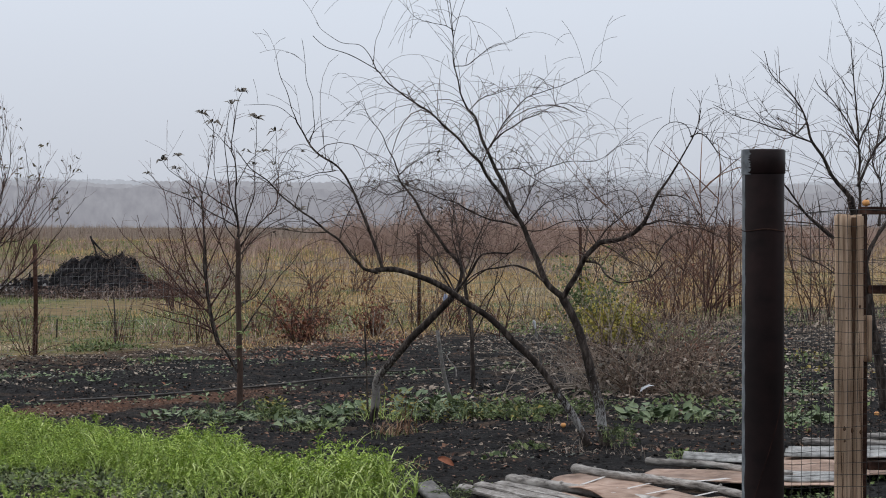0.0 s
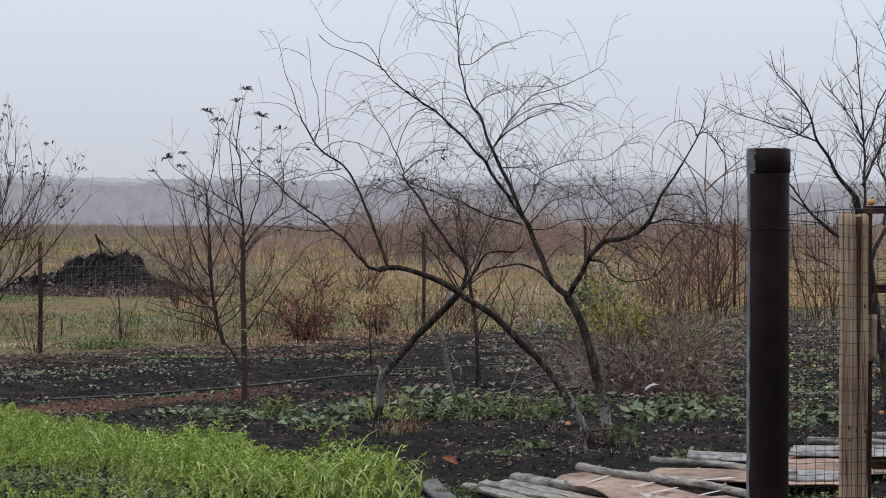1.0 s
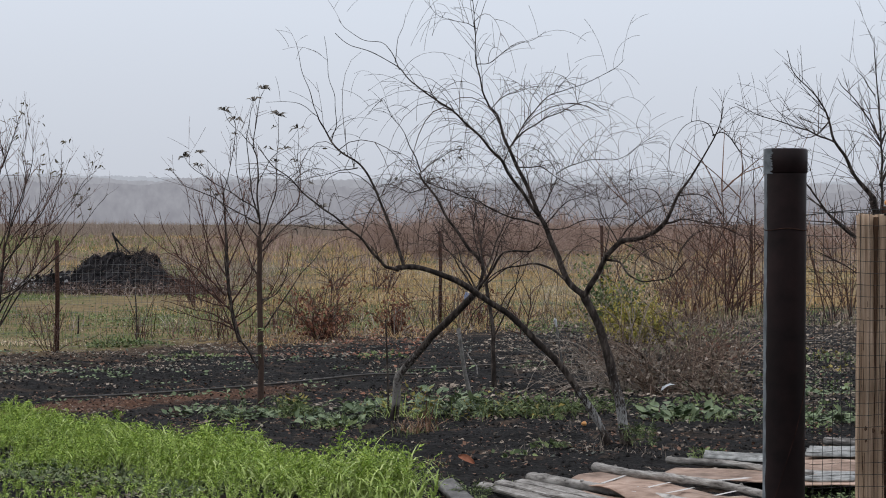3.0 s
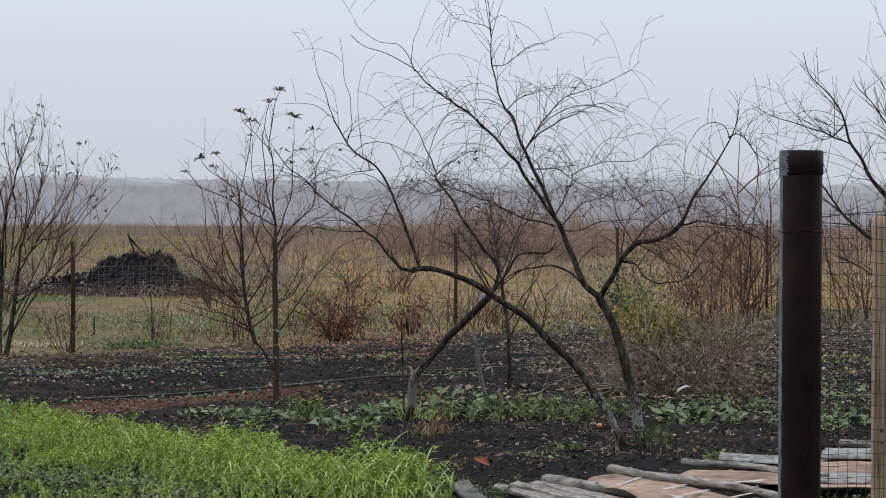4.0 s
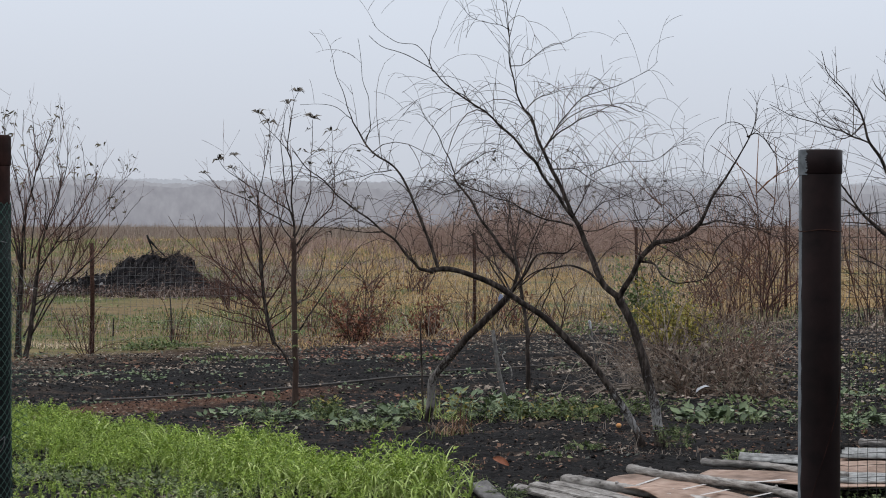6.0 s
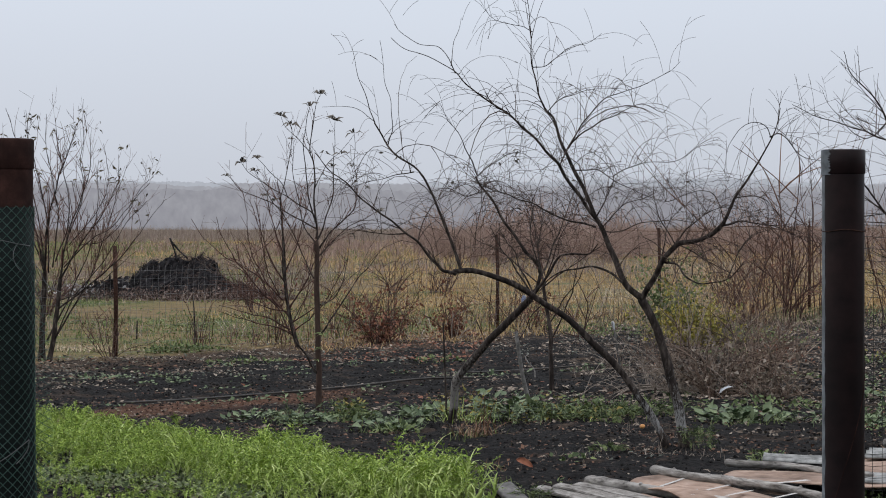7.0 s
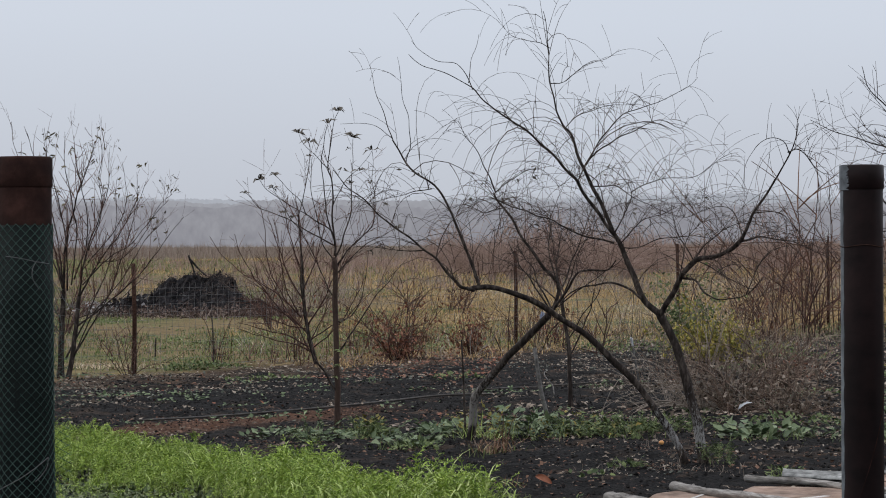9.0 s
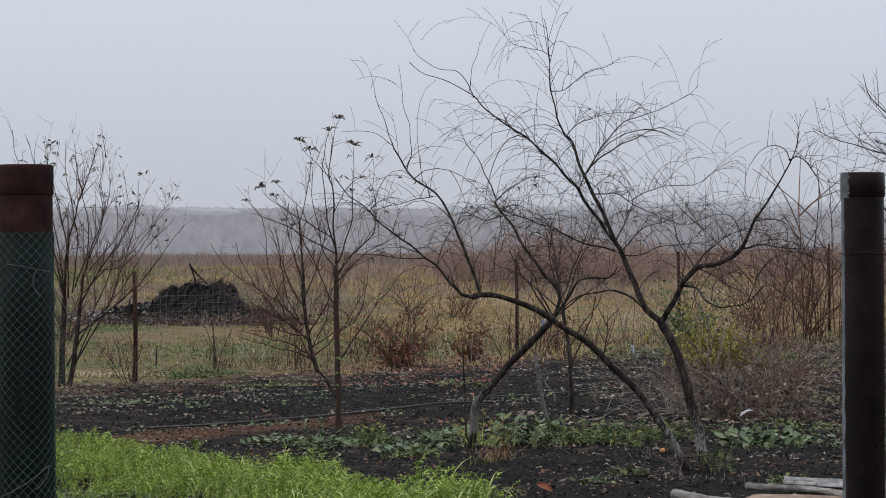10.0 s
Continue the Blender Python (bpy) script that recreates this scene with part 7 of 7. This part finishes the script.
# ---- boards, logs, old roofing sheets and cardboard laid on the ground ----
def log(label, pts, radius, mat=GREY_WOOD, seed=0):
    """A weathered round log or slab, a little crooked."""
    line = smooth_path(pts, 12)
    c = Vector(line[0])
    root = thing("log", (c.x, c.y, 0), label, "log")
    s = Shape()
    run = Vector(line[-1]) - c
    turn = math.atan2(run.y, run.x)
    back = Matrix.Rotation(-turn, 3, "Z")
    q = [back @ (Vector(p) - Vector((c.x, c.y, 0)) + noise.noise_vector(Vector(p) * 2.2 + Vector((seed, 0, 0))) * 0.006) for p in line]
    s.tube(q, [radius * (1.12 - 0.22 * i / len(q)) * (1 + 0.2 * noise.noise(Vector((i * 0.7, seed, 0)))) for i in range(len(q))], 16)
    s.v = [v + noise.noise_vector(Vector((v.x * 6, v.y * 14, v.z * 14)) + Vector((0, 0, seed * 5))) * radius * 0.22 for v in s.v]
    for i, c in enumerate(q):
        for j in range(16):
            v = s.v[16 * i + j]
            groove = 0.16 * noise.noise(Vector((j * 0.9, i * 0.12, seed * 7))) + 0.08 * noise.noise(Vector((j * 2.1, i * 0.5, seed)))
            flat = Vector((0, 0, -0.3 * max(0, v.z - c.z)))
            s.v[16 * i + j] = c + (v - c) * (1 + groove) + flat
    part("shaft", s, mat, root).rotation_euler = (0, 0, turn)
    knots = random.Random(seed)
    for _ in range(3):
        c = q[knots.randint(4, len(q) - 4)]
        k = Shape()
        d = Vector((knots.uniform(-0.3, 0.3), knots.choice((-1, 1)) * 0.7, knots.uniform(0.3, 0.9))).normalized()
        k.tube([c + d * radius * 0.5, c + d * radius * 1.0, c + d * radius * 1.18], [radius * 0.4, radius * 0.3, radius * 0.22], 8)
        part("knot", k, mat, root).rotation_euler = (0, 0, turn)
    return root


def sheet(name, label, corners, mat, waves=0, thick=0.006, wave=0.022, ripple=0.02, seed=0):
    """A lying sheet between four corners; waves run from the first edge to the opposite one."""
    a, b, c, d = [Vector(p) for p in corners]
    o = Vector((a.x, a.y, 0))
    nu, nv = max(12, waves * 10), 12
    bm = bmesh.new()
    grid = []
    for j in range(nv + 1):
        row = []
        for i in range(nu + 1):
            u, v = i / nu, j / nv
            p = a.lerp(b, u).lerp(d.lerp(c, u), v) - o
            p.z += wave * math.sin(u * waves * 2 * math.pi) if waves else 0
            p.z += ripple * noise.noise(Vector((p.x * 2.2, p.y * 2.2, seed))) + 0.4 * ripple * noise.noise(Vector((p.x * 7, p.y * 7, seed)))
            row.append(bm.verts.new(p))
        grid.append(row)
    for j in range(nv):
        for i in range(nu):
            bm.faces.new((grid[j][i], grid[j][i + 1], grid[j + 1][i + 1], grid[j + 1][i]))
    bmesh.ops.recalc_face_normals(bm, faces=bm.faces)
    bmesh.ops.solidify(bm, geom=bm.faces[:], thickness=thick)
    root = thing(name, o, label, name.replace("_", " "))
    part("panel", bm, mat, root)
    return root


def strip(root, label, pts, width, lift, mat=TAPE):
    """A band of tape along a sheet."""
    s, o = Shape(), Vector(root.location)
    q = [Vector(p) - o for p in pts]
    b = len(s.v)
    for i, p in enumerate(q):
        t = (q[min(i + 1, len(q) - 1)] - q[max(i - 1, 0)]).normalized()
        side = Vector((-t.y, t.x, 0)).normalized() * width / 2
        s.v += [p - side + Vector((0, 0, lift)), p + side + Vector((0, 0, lift))]
    s.f += [(2 * i, 2 * i + 1, 2 * i + 3, 2 * i + 2) for i in range(len(q) - 1)]
    return part("tape", s, mat, root, label)


def plank(label, start, end, width, thick, mat, roll=0.0, seed=0):
    """A warped old plank that lies from start to end."""
    a, b = Vector(start), Vector(end)
    root = thing("board", (a.x, a.y, 0), label, "board")
    bm = bevelled_box(((b - a).length, width, thick), 0.005, 24, 0.0)
    for v in bm.verts:
        v.co += noise.noise_vector(Vector((v.co.x * 2.4, v.co.y * 9, seed * 3.7))) * 0.009 + noise.noise_vector(Vector((v.co.x * 9, v.co.y * 30, seed))) * 0.003
    ob = part("plank", bm, mat, root, smooth=False)
    mid = (a + b) / 2 - Vector((a.x, a.y, 0))
    ob.location, ob.rotation_euler = mid, (radians(roll), 0, math.atan2(b.y - a.y, b.x - a.x))
    return root


# narrow planks stand in for the ridges of a corrugated roofing sheet
for k, (x0, y0, lift, roll) in enumerate(((0.095, 14.85, 0.045, 14), (0.212, 14.88, 0.060, 18), (0.325, 14.9, 0.070, 12))):
    plank("ridge of a grey corrugated roofing sheet, built as a narrow plank", (x0, y0, lift), (x0 + 0.97, y0 - 2.2, lift - 0.01 * k), 0.066, 0.02, GREY_WOOD, roll, 21 + k)
sheet("board", "short grey plank tipped up at one end", [(-0.175, 14.95, 0.05), (-0.068, 15.18, 0.05), (0.069, 13.923, 0.05), (-0.028, 13.701, 0.05)], DARK_BOARD, 0, 0.025, 0, 0.006, 2)
card = sheet("cardboard", "wet pinkish cardboard with white packing tape", [(0.638, 14.854, 0.08), (0.917, 15.325, 0.08), (1.66, 13.517, 0.08), (1.193, 12.752, 0.08)], CARD, 0, 0.006, 0, 0.03, 3)
strip(card, "white packing tape", [(0.801, 14.482, 0.092), (0.919, 14.801, 0.092), (0.994, 15.034, 0.092)], 0.024, 0.0)
strip(card, "white packing tape", [(0.95, 14.027, 0.092), (1.064, 14.296, 0.092), (1.197, 14.544, 0.092)], 0.024, 0.0)
sheet("cardboard", "torn strip of wet cardboard between board and log", [(0.60, 14.45, 0.05), (0.70, 14.52, 0.05), (1.16, 13.5, 0.05), (1.0, 13.35, 0.05)], CARD, 0, 0.006, 0, 0.02, 12)
log("grey log with scraps of dark bark on it", [(0.405, 15.08, 0.065), (0.625, 14.72, 0.065), (0.825, 14.46, 0.065), (0.985, 14.2, 0.065), (1.29, 13.6, 0.065)], 0.036, PEELED, 1)
log("weathered grey split log lying over cardboard", [(0.803, 15.265, 0.11), (0.979, 14.955, 0.11), (1.207, 14.657, 0.11), (1.435, 14.309, 0.11), (1.677, 13.66, 0.11)], 0.030, GREY_WOOD, 2)
strip(card, "white packing tape", [(1.125, 13.86, 0.104), (1.21, 14.0, 0.104), (1.295, 14.145, 0.104)], 0.026, 0.0)
strip(card, "white packing tape", [(1.375, 13.74, 0.104), (1.45, 13.87, 0.104), (1.526, 13.997, 0.104)], 0.026, 0.0)
card2 = sheet("cardboard", "flattened pinkish-grey cardboard under a log", [(1.135, 15.017, 0.07), (1.322, 15.639, 0.07), (2.404, 15.356, 0.07), (2.346, 14.567, 0.07)], CARD, 0, 0.006, 0, 0.02, 5)
strip(card2, "white packing tape", [(1.49, 14.691, 0.09), (1.586, 14.756, 0.09), (1.69, 14.854, 0.09)], 0.05, 0.0)
log("weathered grey split log lying on boards", [(1.301, 15.985, 0.09), (1.482, 15.835, 0.09), (1.679, 15.687, 0.09), (1.887, 15.364, 0.09), (2.1, 15.156, 0.09)], 0.025, GREY_WOOD, 3)
sheet("roofing_sheet", "pale corrugated fibre-cement roofing sheet", [(1.556, 16.314, 0.07), (1.617, 16.797, 0.07), (2.033, 16.552, 0.07), (1.992, 15.932, 0.07)], SLATE, 3, 0.007, 0.018, 0.008, 6)
sheet("roofing_sheet", "pale corrugated fibre-cement roofing sheet", [(2.226, 16.472, 0.07), (2.386, 17.222, 0.07), (3.145, 17.136, 0.07), (3.067, 16.314, 0.07)], SLATE, 3, 0.007, 0.016, 0.012, 7)
sheet("cardboard", "damp grey-pink cardboard beside roofing sheets", [(1.91, 15.557, 0.05), (2.267, 16.768, 0.05), (3.107, 16.527, 0.05), (2.995, 15.557, 0.05)], CARD, 0, 0.006, 0, 0.03, 8)
sheet("roofing_sheet", "grey flat roofing sheet with a broken edge", [(1.834, 14.936, 0.085), (1.971, 15.485, 0.085), (2.398, 15.275, 0.085), (2.304, 14.805, 0.085)], SLATE, 1, 0.012, 0.008, 0.012, 9)
log("grey weathered pole beside the roofing sheets", [(2.569, 17.901, 0.05), (2.788, 17.808, 0.05), (3.092, 17.717, 0.05), (3.376, 17.536, 0.05)], 0.030, GREY_WOOD, 4)
log("grey weathered pole beside the roofing sheets", [(3.068, 18.163, 0.06), (3.26, 18.211, 0.06), (3.497, 18.163, 0.06)], 0.028, GREY_WOOD, 5)
sheet("board", "thin pale board edge under the roofing sheets", [(1.803, 14.821, 0.03), (1.859, 15.142, 0.03), (2.254, 15.275, 0.03), (2.263, 15.11, 0.03)], POST_WOOD, 0, 0.012, 0, 0.004, 10)
